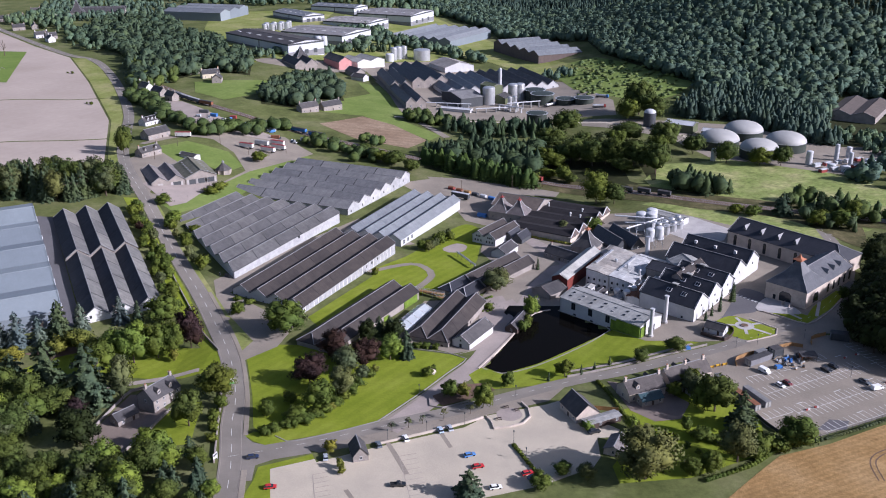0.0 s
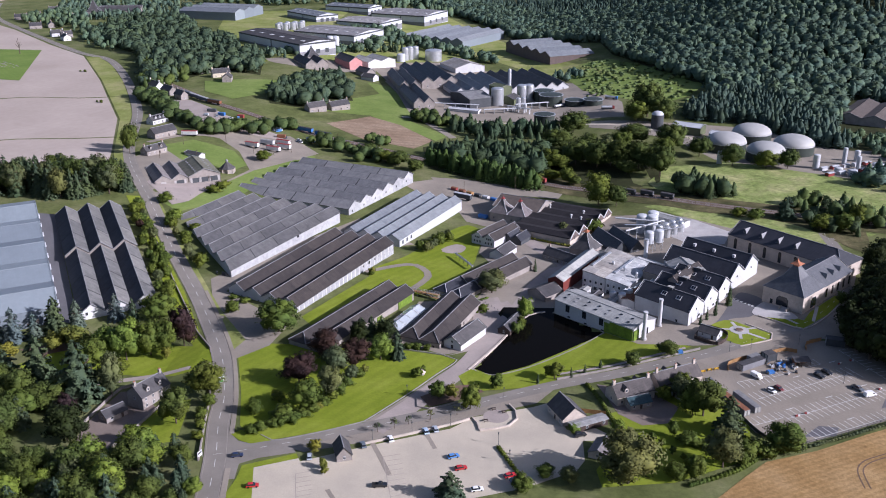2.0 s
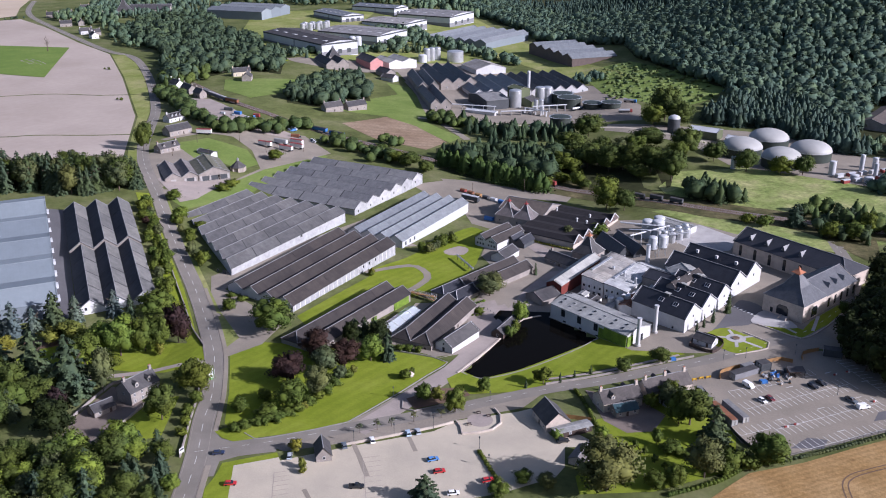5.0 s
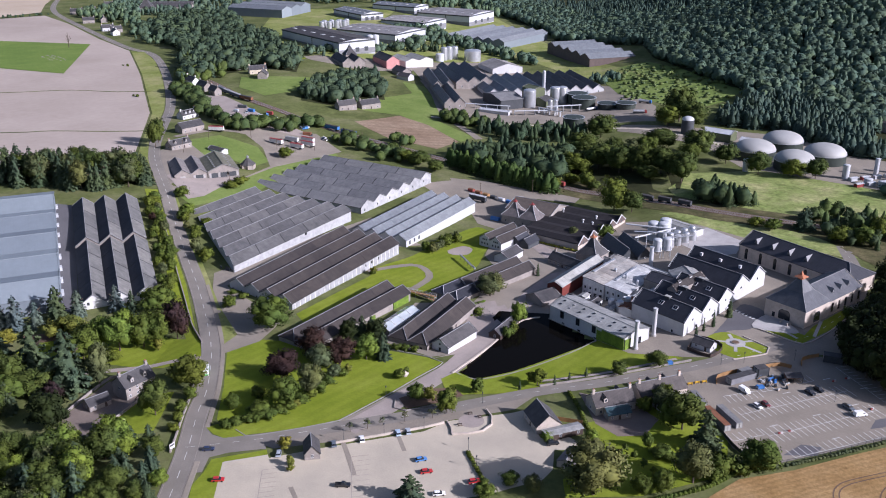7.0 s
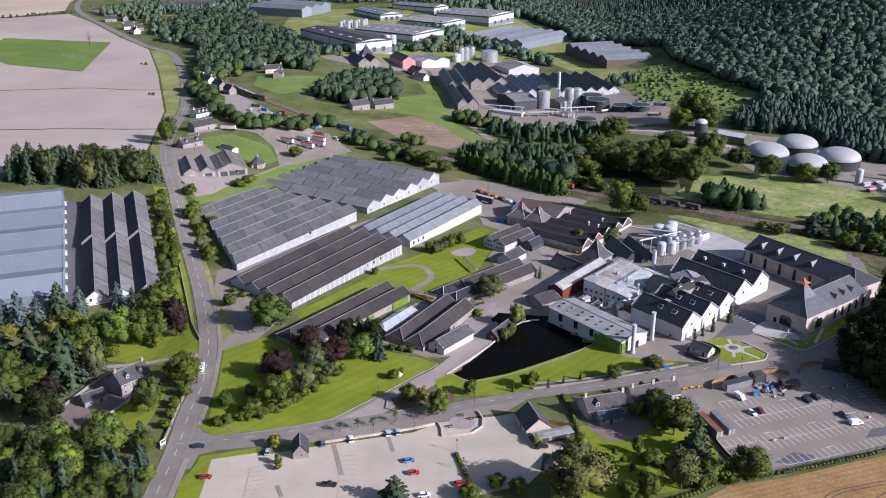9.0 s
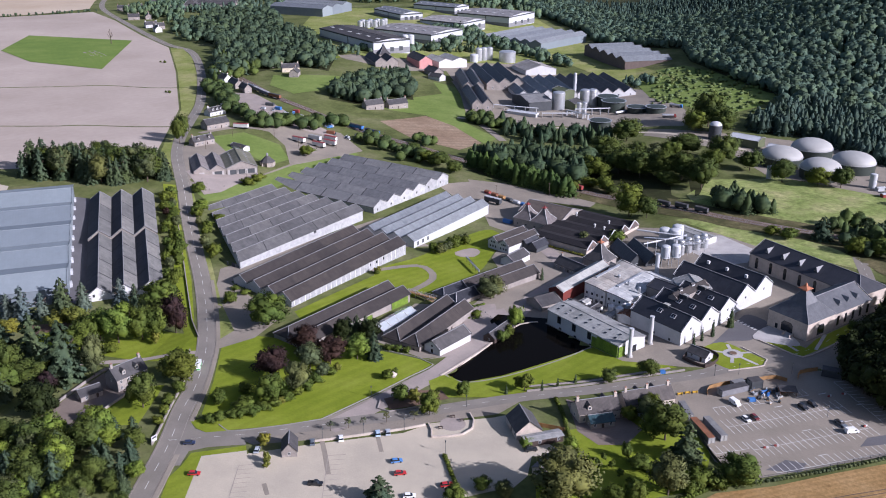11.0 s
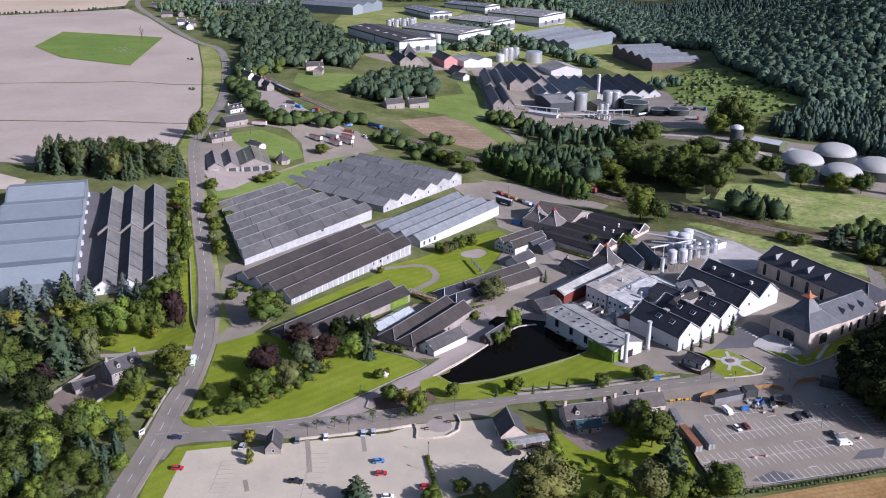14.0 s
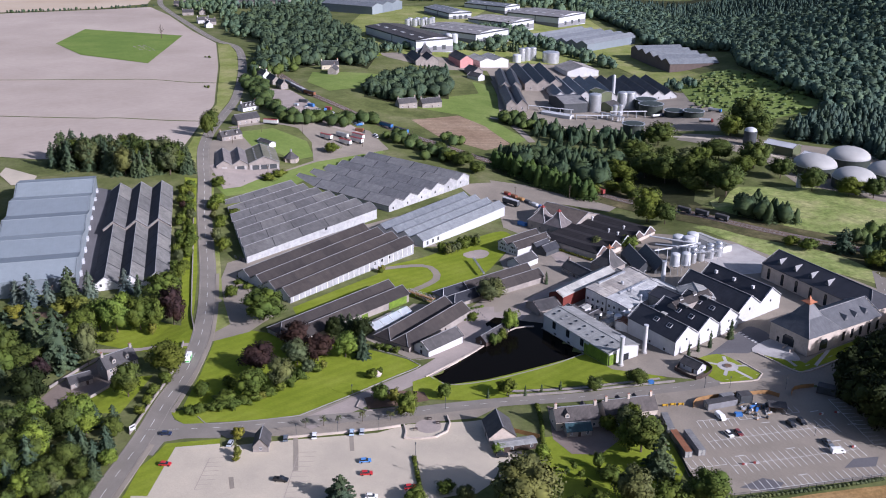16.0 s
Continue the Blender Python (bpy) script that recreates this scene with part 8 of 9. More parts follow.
for x_, y_ in ((98, 326.5), (101, 327.5), (95, 325)):
    bg = thing("barrier", "yellow timber site barrier on the tarmac", "barrier", put(x_, y_, 20, 0.1), "site barriers")
    part("board", Geo().box(-1.2, 1.2, -0.06, 0.06, 0.3, 1.1), "yellow", bg)
    for sx in (-1, 1):
        part("foot", Geo().box(sx * 0.9 - 0.06, sx * 0.9 + 0.06, -0.3, 0.3, 0, 1.15), "yellow", bg)
fence_run([(105.8, 326.8), (106.8, 331.8), (115, 337.5), (126, 342.3), (134.7, 346.3), (139, 344.5)], 1.8, "timber", "light brown site hoarding")
fence_run([(143.8, 347.1), (145.3, 352.5), (153.2, 357)], 1.8, "timber", "light brown site hoarding")
fence_run([(120, 271), (136, 278.5), (150, 286), (163, 293), (178, 301)], 1.6, "dark_clad", "thin dark post and rail fence", 3.0, False)
fence_run([(100, 297), (105, 281), (108, 275)], 1.5, "dark_clad", "dark close-boarded garden fence")
hedge([(112, 266.5), (124, 271), (150, 284), (170, 295)], 1.2, 1.6, "leaf_olive", "rough hedge bank along the barley field", 9)
hedge([(75, 244), (92, 253), (104, 263), (114, 267)], 1.8, 2.0, "leaf", "rough hedge along the barley field", 8)

# parking bays
g_ = Geo()


def bay_row(p0, p1, n, depth_v, double=False):
    p0, p1, dv = Vector(p0), Vector(p1), Vector(depth_v)
    d = (p1 - p0).normalized() * 0.11
    e = dv.normalized() * 0.11
    lines = [(p0 + (p1 - p0) * k / n, p0 + (p1 - p0) * k / n + dv) for k in range(n + 1)]
    mids = [(p0 + dv / 2, p1 + dv / 2)] if double else [(p0, p1)]
    if double:
        mids += [(p0, p0 + dv), (p1, p1 + dv)]
    for a, b in lines:
        g_.add([(q.x, q.y, ground(q.x, q.y) + 0.15) for q in (a - d, a + d, b + d, b - d)], [(0, 1, 2, 3)])
    for a, b in mids:
        ee = e if abs((b - a).normalized().dot(e.normalized())) < 0.7 else d
        g_.add([(q.x, q.y, ground(q.x, q.y) + 0.155) for q in (a - ee, b - ee, b + ee, a + ee)], [(0, 1, 2, 3)])


bay_row((114, 299), (160, 323.5), 20, (-4.6, 8.8), True)
bay_row((122, 285), (167, 309), 19, (-4.6, 8.8), True)
bay_row((126, 276), (174, 300.5), 20, (-2.3, 4.4))
bay_row((107.2, 316.9), (121, 323), 6, (1.9, -4.8))
bay_row((123.5, 322.5), (134, 327.5), 4, (-1.8, 4.2))
bay_row((139, 331), (146, 334.5), 3, (-2, 4.4))
bay_row((158, 348), (170.5, 318), 12, (4.8, 1.6))
bay_row((106, 284), (118, 290), 5, (-2.2, 4.2))
lines_ob = part("bay_lines", g_, "line")
tagged(lines_ob, "white painted parking bay lines", "road marking", kind="structure")
g_ = Geo()
bay_row((-25, 230), (-31, 256), 9, (6.0, 2.0))
bay_row((-56, 226), (-60, 244), 7, (5.0, 1.8))
lines_ob = part("bay_marks", g_, "gravel_mark")
tagged(lines_ob, "faint dark drainage lines in the gravel", "road marking", kind="structure")
ribbon("gravel_strip", [(-37.0, 266.7), (-32.5, 257.0), (-27.5, 245.2)], 1.8, 0.14, "yard", "dark strip across the gravel", "strip")
ribbon("gravel_strip", [(-17.0, 272.4), (-12.8, 262.1)], 1.6, 0.14, "yard", "dark strip across the gravel", "strip")
ribbon("gravel_strip", [(-47.4, 235.7), (-44.0, 229.9)], 1.6, 0.14, "yard", "dark strip across the gravel", "strip")
ribbon("crossing", [(125, 402), (135, 390)], 1.6, 0.2, "line", "white zebra crossing bars", "road marking", gap=(1, 1.1), step=0.5)

# vehicles
for x_, y_, yw, c_, k_ in ((-57, 254, 100, "silver", "car"), (-39, 262.5, 110, "grey", "car"), (-29.5, 267, 110, "white", "car"), (-17, 273, 108, "paleblue", "car"), (-13.5, 274.5, 108, "silver", "car"), (-6, 257, 25, "blue", "car"), (-3, 250, 20, "red", "car"),
                           (-30, 238.5, 5, "black", "pickup"), (-73, 236, 12, "red", "car"), (3, 238, 15, "white", "car"), (14, 246.5, 25, "red", "car"), (16, 244, 25, "navy", "car"), (40, 273.5, 22, "black", "suv"), (-83, 253.5, 15, "navy", "car"),
                           (116, 321.5, -55, "white", "van"), (119, 310, -55, "white", "car"), (122.5, 312, -60, "darkred", "car"), (142, 323.5, -58, "black", "suv"), (146, 326.5, -58, "black", "suv"), (154, 313.5, -58, "grey", "pickup"), (157, 308.5, 20, "white", "van")):
    car(x_, y_, yw, c_, k_)
mb = car(-104.5, 308, 289, "white", "minibus", "white minibus with green sides on the road", 0.18)
for s_ in (-1, 1):
    part("side_panel", Geo().box(-2.9, 2.0, s_ * 1.06 - 0.02, s_ * 1.06 + 0.02, 0.5, 1.5), PAINT["green"], mb, "bright green side panel")
part("bonnet_panel", Geo().box(3.08, 3.13, -0.9, 0.9, 0.5, 1.2), PAINT["green"], mb)

# roadside notice
rs_ = thing("road_sign", "white roadside notice board on two posts", "sign", put(-95.9, 251.8, 70))
part("board", Geo().box(-1.3, 1.3, -0.05, 0.05, 0.8, 3.0), "white", rs_)
part("notice", Geo().box(-1.0, 1.0, -0.09, -0.051, 1.9, 2.6), "dark_clad", rs_)
for x_ in (-1.1, 1.1):
    part("post", Geo().box(x_ - 0.06, x_ + 0.06, -0.06, 0.06, -0.3, 3.1), "white", rs_)

# lamp posts
for x_, y_ in ((-36, 265.5), (-22, 271.5), (-8, 278), (10, 266), (14, 255), (150, 318), (120, 347), (142, 352), (172, 345), (110, 344), (-26.5, 299), (12, 300), (34, 318)):
    lp = thing("lamp_post", "slim dark lamp post with a small lantern", "street lamp", put(x_, y_), "lamp posts")
    part("pole", Geo().cyl(0, 0, -0.3, 4.6, 0.09, 0.06, 7), "dark_clad", lp)
    part("lantern", Geo().cyl(0, 0, 4.6, 5.2, 0.2, 0.26, 8).cyl(0, 0, 5.2, 5.5, 0.3, 0.04, 8), "dark_clad", lp)

# stone mound on the lawn
md = thing("well_head", "small stone well head with a copper roof among shrubs", "monument", put(-22.5, 318.5, 30))
part("base", Geo().cyl(0, 0, -0.3, 1.0, 1.6, 1.5, 10), "stone", md)
part("roof", Geo().cyl(0, 0, 1.0, 2.4, 2.0, 0.1, 10), "sandstone", md)

# ---- trees ----
for row in (
    "fir -180 305 22 1.29; fir -157 292 27 1.3; oak -168 287 12 1.7; dark -150 264 15.6 1.15; olive -146 296 21 0.62; oak -181 289 16.3 0.92; oak -106 294.5 16.6 1.1; oak -112 274 16.2 0.92; round -125 263 7 0.96; copper -158 281 10 0.9; round -174 276 15 1.0; bush -104 279 4 1.2; bush -102 272 3.5 1.3; bush -100.5 264 3.5 1.3; round -103 287 6 1.0",
    "olive 54 245 20.8 1.33; oak 88 290 16.9 1.16; fir 95 278 15.9 1.36; olive 82 302 10.8 1.16; round 79 270 5.1 1.90; bush 84 269 3.1 1.90; round 75 301 7.0 1.07; round 112 266 12.7 1.33; fir -6 233 10.6 1.90; sapling -35 272 4.5 1.13; sapling -29 275 4.8 1.20; sapling -16 282 4.9 1.20; sapling -6 286 4.4 1.34; sapling -24 278 4.0 1.27",
    "copper -72 308 13.2 1.28; copper -65 332 12.8 1.27; copper -51 323 13.8 1.14; olive -58 317 13.1 1.11; olive -57 298 13.9 1.01; broad -65 287 12.9 1.15; light -41 330 12.0 1.10; dark -53 346 11.0 0.76; fir -43 351 11.3 1.09; fir -34 332 13.3 1.03; olive -51 312 6.4 1.28; round -84 282 7.1 1.12; round -72 280 5.8 1.90; round -77 292 4.9 1.37",
    "spruce -210 342 16.6 1.47; spruce -201 344 13.5 1.31; fir -195 352 17.8 1.14; spruce -187 357 13.8 1.40; spruce -218 342 12.2 1.45; fir -161 360 13.8 0.79; spruce -171 364 13.3 1.51; yellow -205 325 8.6 1.53; yellow -188 336 8.2 1.65; yellow -180 338 11.6 1.31; light -152 327 20.4 0.97; light -161 327 15.5 1.07",
    "round -143 332 17.6 0.91; round -137 335 17.1 0.75; round -166 327 13.3 1.01; yellow -135 329 6.3 0.81; round -151 366 13.2 1.52; copper -131 341 20.1 0.72; broad -162 314 16.5 1.13",
    "fir -196 308 13.8 1.70; bush -151 318 4.2 1.45; round -91 354 16.5 1.41",
    "fir -48 354 10 1.1; dark -41 350 11 1.0; fir -53 356 7.8 1.70",
    "fir -172 272 13 1.2; oak -151 242 12 1.2; dark -130 242 9 1.2; oak 66.7 331.5 6 1.5; oak 83 340.7 7.5 1.5; yellow -46 317 4.3 0.95; bush -82 269 3.5 1.31; bush -79 271 3.7 1.44; bush -75 274 3.5 1.53; bush -72 276 3.8 1.46; bush -68 278 3.8 1.55; bush -65 282 3.8 1.55; bush -62 285 4.6 1.29; bush -59 290 4.1 1.45; bush -56 295 4.5 1.25; bush -54 300 4.5 1.25",
    "bush -52 306 4.3 1.21; bush -48 314 3.8 1.31; yellow -60 287 3.6 1.39; round -14 298 8.5 0.97; yellow -9 299 6.8 0.98; round -1 291 10.9 0.92; yellow -56 258 5.3 1.17; yellow -51 248 4.7 0.75; yellow -50 245 3.3 1.05; bush -24 316 4.3 1.14; bush -22 320 3.3 0.81; round 9 309 6.6 1.02",
    "slim 33 318 8.0 1.65; cypress 26 314 4.3 1.47; cypress 40 320 4.8 1.32; cypress 46 324 4.3 1.48; cypress 53 329 4.1 1.70; light 22 379 11.9 0.86; bush 18 364 5.9 0.89; bush 20 371 5.3 0.74; olive 6 410 13.2 1.45",
    "bush 2 388 3.1 1.70; cypress 103 372 5.8 1.35; cypress 107 377 6.9 0.99; cypress 112 382 8.9 1.00; cypress 121 394 9.8 1.58; olive 48 505 8.4 1.28; bush 67 511 7.3 1.70; cypress 29 442 7.4 1.29; light 54 276 6.5 1.14; olive 88 256 16.8 1.07; round 77 249 9.7 0.95",
    "round 83 308 9.2 1.12; round 84 290 14.7 0.78; bush 99 263 7.4 1.27; bush 105 262 6.0 0.97; round 26 247 5.0 1.56; olive 34 244 6.8 1.26; round 18 239 5.9 1.53",
    "round 70 248 7.3 1.13; bush 95 258 5.1 1.15; round 74 275 7.3 0.62; slim 66 272 3.9 1.05; slim 69 268 3.5 1.24; slim 72 263 3.8 1.21; slim 75 259 3.4 1.21; slim 76 272 3.1 1.32; slim 64 269 2.9 1.18; light 38 276 3.7 1.70",
    "bush 176 399 6.6 0.79; bush 175 356 8.2 1.28; bush 171 360 6.9 1.23; fir 185 527 14.5 1.68",
    "round 166 524 7.3 1.61; round 157 529 6.3 1.69; fir 208 527 13.3 1.56; fir 218 531 11.6 1.67; round 200 507 10.5 1.31; round 212 505 12.2 1.24; round 224 516 14.0 1.11; oak -260 621 19.6 0.73; oak -257 609 20.2 0.60; round -164 626 8.7 1.51; bush -177 543 5.2 1.70; bush -174 554 5.3 1.70",
    "round -198 513 6.8 1.66; light -182 481 9.4 1.29; round -169 461 5.3 1.62; bush -168 475 4.4 1.52; bush -58 428 3.3 1.01; yellow -58 429 4.6 0.99; bush -115 385 2.8 1.70; bush -122 389 2.5 1.70; bush -30 343 2.6 1.70; bush -26 343 2.5 1.70; bush -22 342 2.8 1.32",
):
    for spec in row.split(";"):
        k_, x_, y_, h_, w_ = spec.split()
        tree(k_, float(x_), float(y_), float(h_), "", float(w_))
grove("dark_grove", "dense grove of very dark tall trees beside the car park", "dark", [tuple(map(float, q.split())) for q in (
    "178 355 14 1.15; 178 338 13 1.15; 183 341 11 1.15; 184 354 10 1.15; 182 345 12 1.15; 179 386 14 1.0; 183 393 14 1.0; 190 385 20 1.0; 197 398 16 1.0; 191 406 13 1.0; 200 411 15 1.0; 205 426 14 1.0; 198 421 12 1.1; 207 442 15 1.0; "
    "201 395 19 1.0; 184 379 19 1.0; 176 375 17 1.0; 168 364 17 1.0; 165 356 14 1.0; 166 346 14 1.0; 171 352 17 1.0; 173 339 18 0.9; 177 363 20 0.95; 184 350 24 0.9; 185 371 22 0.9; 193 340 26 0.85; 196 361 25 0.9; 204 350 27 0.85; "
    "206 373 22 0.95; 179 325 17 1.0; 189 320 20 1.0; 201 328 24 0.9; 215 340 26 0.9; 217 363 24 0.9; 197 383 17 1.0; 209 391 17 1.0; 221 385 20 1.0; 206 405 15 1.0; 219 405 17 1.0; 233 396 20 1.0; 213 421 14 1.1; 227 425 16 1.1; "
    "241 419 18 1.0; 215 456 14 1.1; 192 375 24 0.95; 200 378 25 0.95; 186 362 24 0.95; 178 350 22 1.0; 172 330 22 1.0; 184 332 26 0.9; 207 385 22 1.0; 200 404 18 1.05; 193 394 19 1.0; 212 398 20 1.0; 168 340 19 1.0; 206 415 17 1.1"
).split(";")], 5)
# wood in the corner nearest the road
tw = random.Random(21)
corner = {}
for x_, y_ in scatter([(-95.5, 246), (-99, 258), (-108, 259), (-117, 254), (-126, 253), (-131, 246), (-139, 238), (-150, 233), (-160, 240), (-172, 262), (-196, 306), (-202, 290), (-166, 210), (-110, 190), (-80.5, 190), (-88.5, 222)], 8.3, 4):
    h_ = tw.uniform(10, 15) if x_ < -112 else tw.uniform(7, 11)
    corner.setdefault(tw.choice(["fir", "oak", "oak", "fir", "oak", "olive", "oak", "light"]), []).append((x_, y_, h_, tw.uniform(1.0, 1.3)))
for n_, (k_, spots_) in enumerate(sorted(corner.items())):
    grove("roadside_wood", {"fir": "dark conifers of the roadside wood", "oak": "green broadleaf trees of the roadside wood", "olive": "grey-green birches of the roadside wood", "light": "yellow-green young trees of the roadside wood"}[k_], k_, spots_, 40 + n_)
# belts of trees
for pts_, sp, kinds, hh, sd in (
        ([(-250, 500), (-222, 522), (-230, 538), (-262, 530), (-320, 540), (-322, 505)], 8.0, ["fir", "fir", "oak", "fir", "fir", "olive"], (17, 23), 31),
        ([(-142, 380), (-146, 384), (-176, 440), (-208, 500), (-214, 494), (-186, 440), (-160, 392), (-150, 380)], 6.5, ["round", "round", "olive", "broad", "round", "copper"], (5, 9), 32),
        ([(-116, 370), (-113, 366), (-132, 400), (-152, 434), (-186, 492), (-190, 486), (-156, 430), (-138, 398)], 8, ["round", "bush", "olive", "round"], (4, 8), 33),
        ([(-37, 470), (-31, 467), (-15, 497), (-20, 500)], 4.0, ["round", "olive"], (5, 7), 34),
        ([(-44, 668), (-10, 648), (20, 632), (41, 625), (43, 692), (0, 694), (-30, 692), (-50, 678)], 9, ["fir", "fir", "round"], (12, 17), 35),
        ([(128, 575), (150, 560), (166, 568), (150, 588), (132, 596)], 7, ["fir", "fir", "round"], (9, 16), 38),
        ([(190, 540), (240, 505), (300, 480), (310, 500), (250, 530), (205, 556)], 11, ["round", "fir", "bush"], (7, 14), 39),
        ([(-90, 640), (-70, 650), (-110, 680), (-130, 690), (-150, 700), (-146, 690)], 10, ["round", "broad"], (7, 12), 40),
        ([(-40, 790), (0, 770), (60, 770), (60, 740), (0, 730), (-30, 750)], 10, ["fir", "round", "fir"], (9, 14), 43),
        ([(-326, 800), (-266, 712), (-222, 672), (-184, 688), (-158, 722), (-172, 728), (-200, 702), (-226, 690), (-262, 732), (-308, 812)], 9, ["round", "broad", "bush"], (8, 13), 46),
        ([(-300, 870), (-320, 930), (-380, 960), (-350, 880), (-330, 836), (-310, 840)], 10, ["round", "broad", "fir"], (9, 14), 47)):
    rg_ = random.Random(sd)
    if sd > 34:
        fir_share = sum(k_ == "fir" for k_ in kinds) / len(kinds)
        wood("tree_belt", "thick belt of mixed trees" if fir_share else "thick belt of broadleaf trees", scatter(pts_, sp * 0.86, sd), "belt_fir" if fir_share > 0.5 else "belt_leaf", fir_share, hh, sd, 420, 1.3)
        continue
    for x_, y_ in scatter(pts_, sp, sd):
        tree(rg_.choice(kinds), x_, y_, rg_.uniform(*hh), "tree belt")

wood("conifer_screen", "tall dense screen of dark conifers behind the yard", scatter([(-48, 655), (-33, 643), (-1, 615), (20, 601), (35, 593), (38, 604), (0, 628), (-40, 656)], 4.8, 71), "screen_fir", 1.0, (12, 15), 71, 360, 1.6)
grove("tree_belt", "full green broadleaf trees along the railway", "round", [tuple(map(float, q.split())) for q in (
    "57 613 12.0 1.00; 74 559 22.1 1.05; 134 673 14.8 1.27; 104 691 15.7 1.22; 47 622 7.6 1.90; 32 605 8.9 1.90; 202 638 13.9 1.39; 50 649 15.0 1.82; 128 781 19.5 1.25; -78 651 9.8 1.87"
).split(";")], 85)
grove("tree_belt", "dark green broadleaf trees along the railway and burn", "oak", [tuple(map(float, q.split())) for q in (
    "85 554 15.4 1.10; 66 657 20.2 1.33; 81 644 21.6 1.30; 98 641 22.3 1.25; 110 635 21.5 1.06; 122 614 23.5 0.94; 118 707 15.0 1.59; 79 698 13.7 1.47; 55 658 11.9 1.34; 62 608 6.3 1.90; 71 753 19.9 1.60; 56 708 16.0 1.90; 116 709 15.6 1.84; 143 691 20.3 1.50; 160 668 16.3 1.27; 179 643 17.1 1.18; 217 637 15.5 1.16; 118 633 17.6 1.90; 91 646 16.6 1.90; 74 665 17.7 1.90; 100 622 10.8 1.90; 140 801 30.6 1.14; 150 782 22.8 1.30; -66 645 10.9 1.90; -53 632 8.8 1.76; -92 668 9.0 1.90"
).split(";")], 83)
grove("tree_belt", "grey-green trees along the railway", "olive", [tuple(map(float, q.split())) for q in (
    "93 689 13.5 1.66"
).split(";")], 85)
wood("woodland", "trees along the road into the village", scatter([(-700, 1325), (-690, 1420), (-640, 1440), (-600, 1330), (-560, 1260), (-520, 1180), (-470, 1130), (-420, 1020), (-445, 1052), (-505, 1108), (-560, 1215), (-610, 1260)], 13, 73), "forest", 0.15, (8, 15), 73, 120)
wood("hedge_trees", "thorn hedge between the far fields", scatter([(-742, 1330), (-800, 1274), (-1000, 1112), (-1500, 790), (-1500, 778), (-1000, 1100), (-800, 1264), (-742, 1320)], 7, 74), "forest_dark", 0.0, (4, 6), 74, 36)
wood("tree_belt", "dark trees beside the burn", scatter([(195.4, 524.0), (211.3, 543.4), (233.9, 544.7), (219.9, 495.0), (206.0, 497.4), (195.6, 505.0)], 7.5, 75), "belt_fir", 0.4, (6, 11), 75, 200)
patch("rail_scrub", [(122.7, 545.3), (152.8, 530.8), (174.4, 523.9), (193.1, 507.4), (212.9, 470.3), (226.6, 518.9), (207.4, 540.8), (180.5, 554.9), (154.4, 563.3), (134.5, 571.9)], 0.17, "scrub", "rough brown undergrowth beside the railway", True, 10)
# small things in the fields and yards
for x_, y_, h_ in ((-426, 924, 3), (-347, 775, 3), (-432, 926, 2), (-352, 778, 2)):
    tree("bush", x_, y_, h_)
dead = thing("bare_tree", "tall bare dead tree in the green plot", "tree", put(-552, 1035, 0, 0.4))
part("trunk", Geo().cyl(0, 0, -0.5, 9, 0.6, 0.35, 8).rod((0, 0, 7), (2.5, 0, 14), 0.25, 5).rod((0, 0, 8), (-2.6, 1, 15), 0.25, 5).rod((0, 0, 9), (0.6, -1, 18), 0.25, 5).rod((0, 0, 6), (-3, -1, 11), 0.2, 5).rod((0, 0, 6.5), (3.2, 1, 11), 0.2, 5), "bark", dead)
ruin = thing("ruin", "low roofless rubble ruin in the green plot", "ruin", put(-530, 960, -42, 0.4))
rr = random.Random(8)
for k in range(34):
    u_, w_ = rr.uniform(-24, 24), rr.choice((-6.5, 0.5, 6.5)) + rr.uniform(-1.2, 1.2)
    a_, h_ = rr.uniform(0.8, 3.0), rr.uniform(0.2, 0.6)
    part("rubble", Geo().loft([(u_ - a_, w_ - 0.7, -0.2), (u_ + a_, w_ - 0.6, -0.2), (u_ + a_ * 0.9, w_ + 0.7, -0.2), (u_ - a_, w_ + 0.6, -0.2)], [(u_ - a_ * 0.7, w_ - 0.4, h_), (u_ + a_ * 0.8, w_ - 0.3, h_ * 0.8), (u_ + a_ * 0.6, w_ + 0.4, h_), (u_ - a_ * 0.8, w_ + 0.3, h_ * 0.7)]), "stone", ruin)
for dx_ in (0, 1.9):
    ribbon("tramline", [(133 + dx_, 246), (134 + dx_, 256), (138 + dx_ * 0.8, 262 - dx_ * 0.6), (146, 266.5 - dx_), (160, 273 - dx_), (185, 285 - dx_)], 0.5, 0.16, "soil", "wheel track through the barley", "track", step=2)
    ribbon("tramline", [(148 + dx_, 250), (150 + dx_, 258), (158 + dx_, 266 - dx_), (180, 276 - dx_)], 0.5, 0.16, "soil", "wheel track through the barley", "track", step=2)
patch("tarmac_patch", [(122, 277), (130, 285), (137, 284), (134, 278)], 0.14, "tarmac_dark", "dark repaired tarmac patch")
patch("tarmac_patch", [(158, 299), (162, 306), (171, 310), (169, 303)], 0.14, "tarmac_dark", "dark repaired tarmac patch")
for x_, y_ in ((121, 296), (139, 306), (156, 316), (142, 290), (131, 322), (150, 336), (163, 330)):
    ribbon("arrow_mark", [(x_, y_), (x_ + 3.2, y_ + 1.7)], 0.35, 0.16, "line", "white painted direction mark", "road marking", step=1)
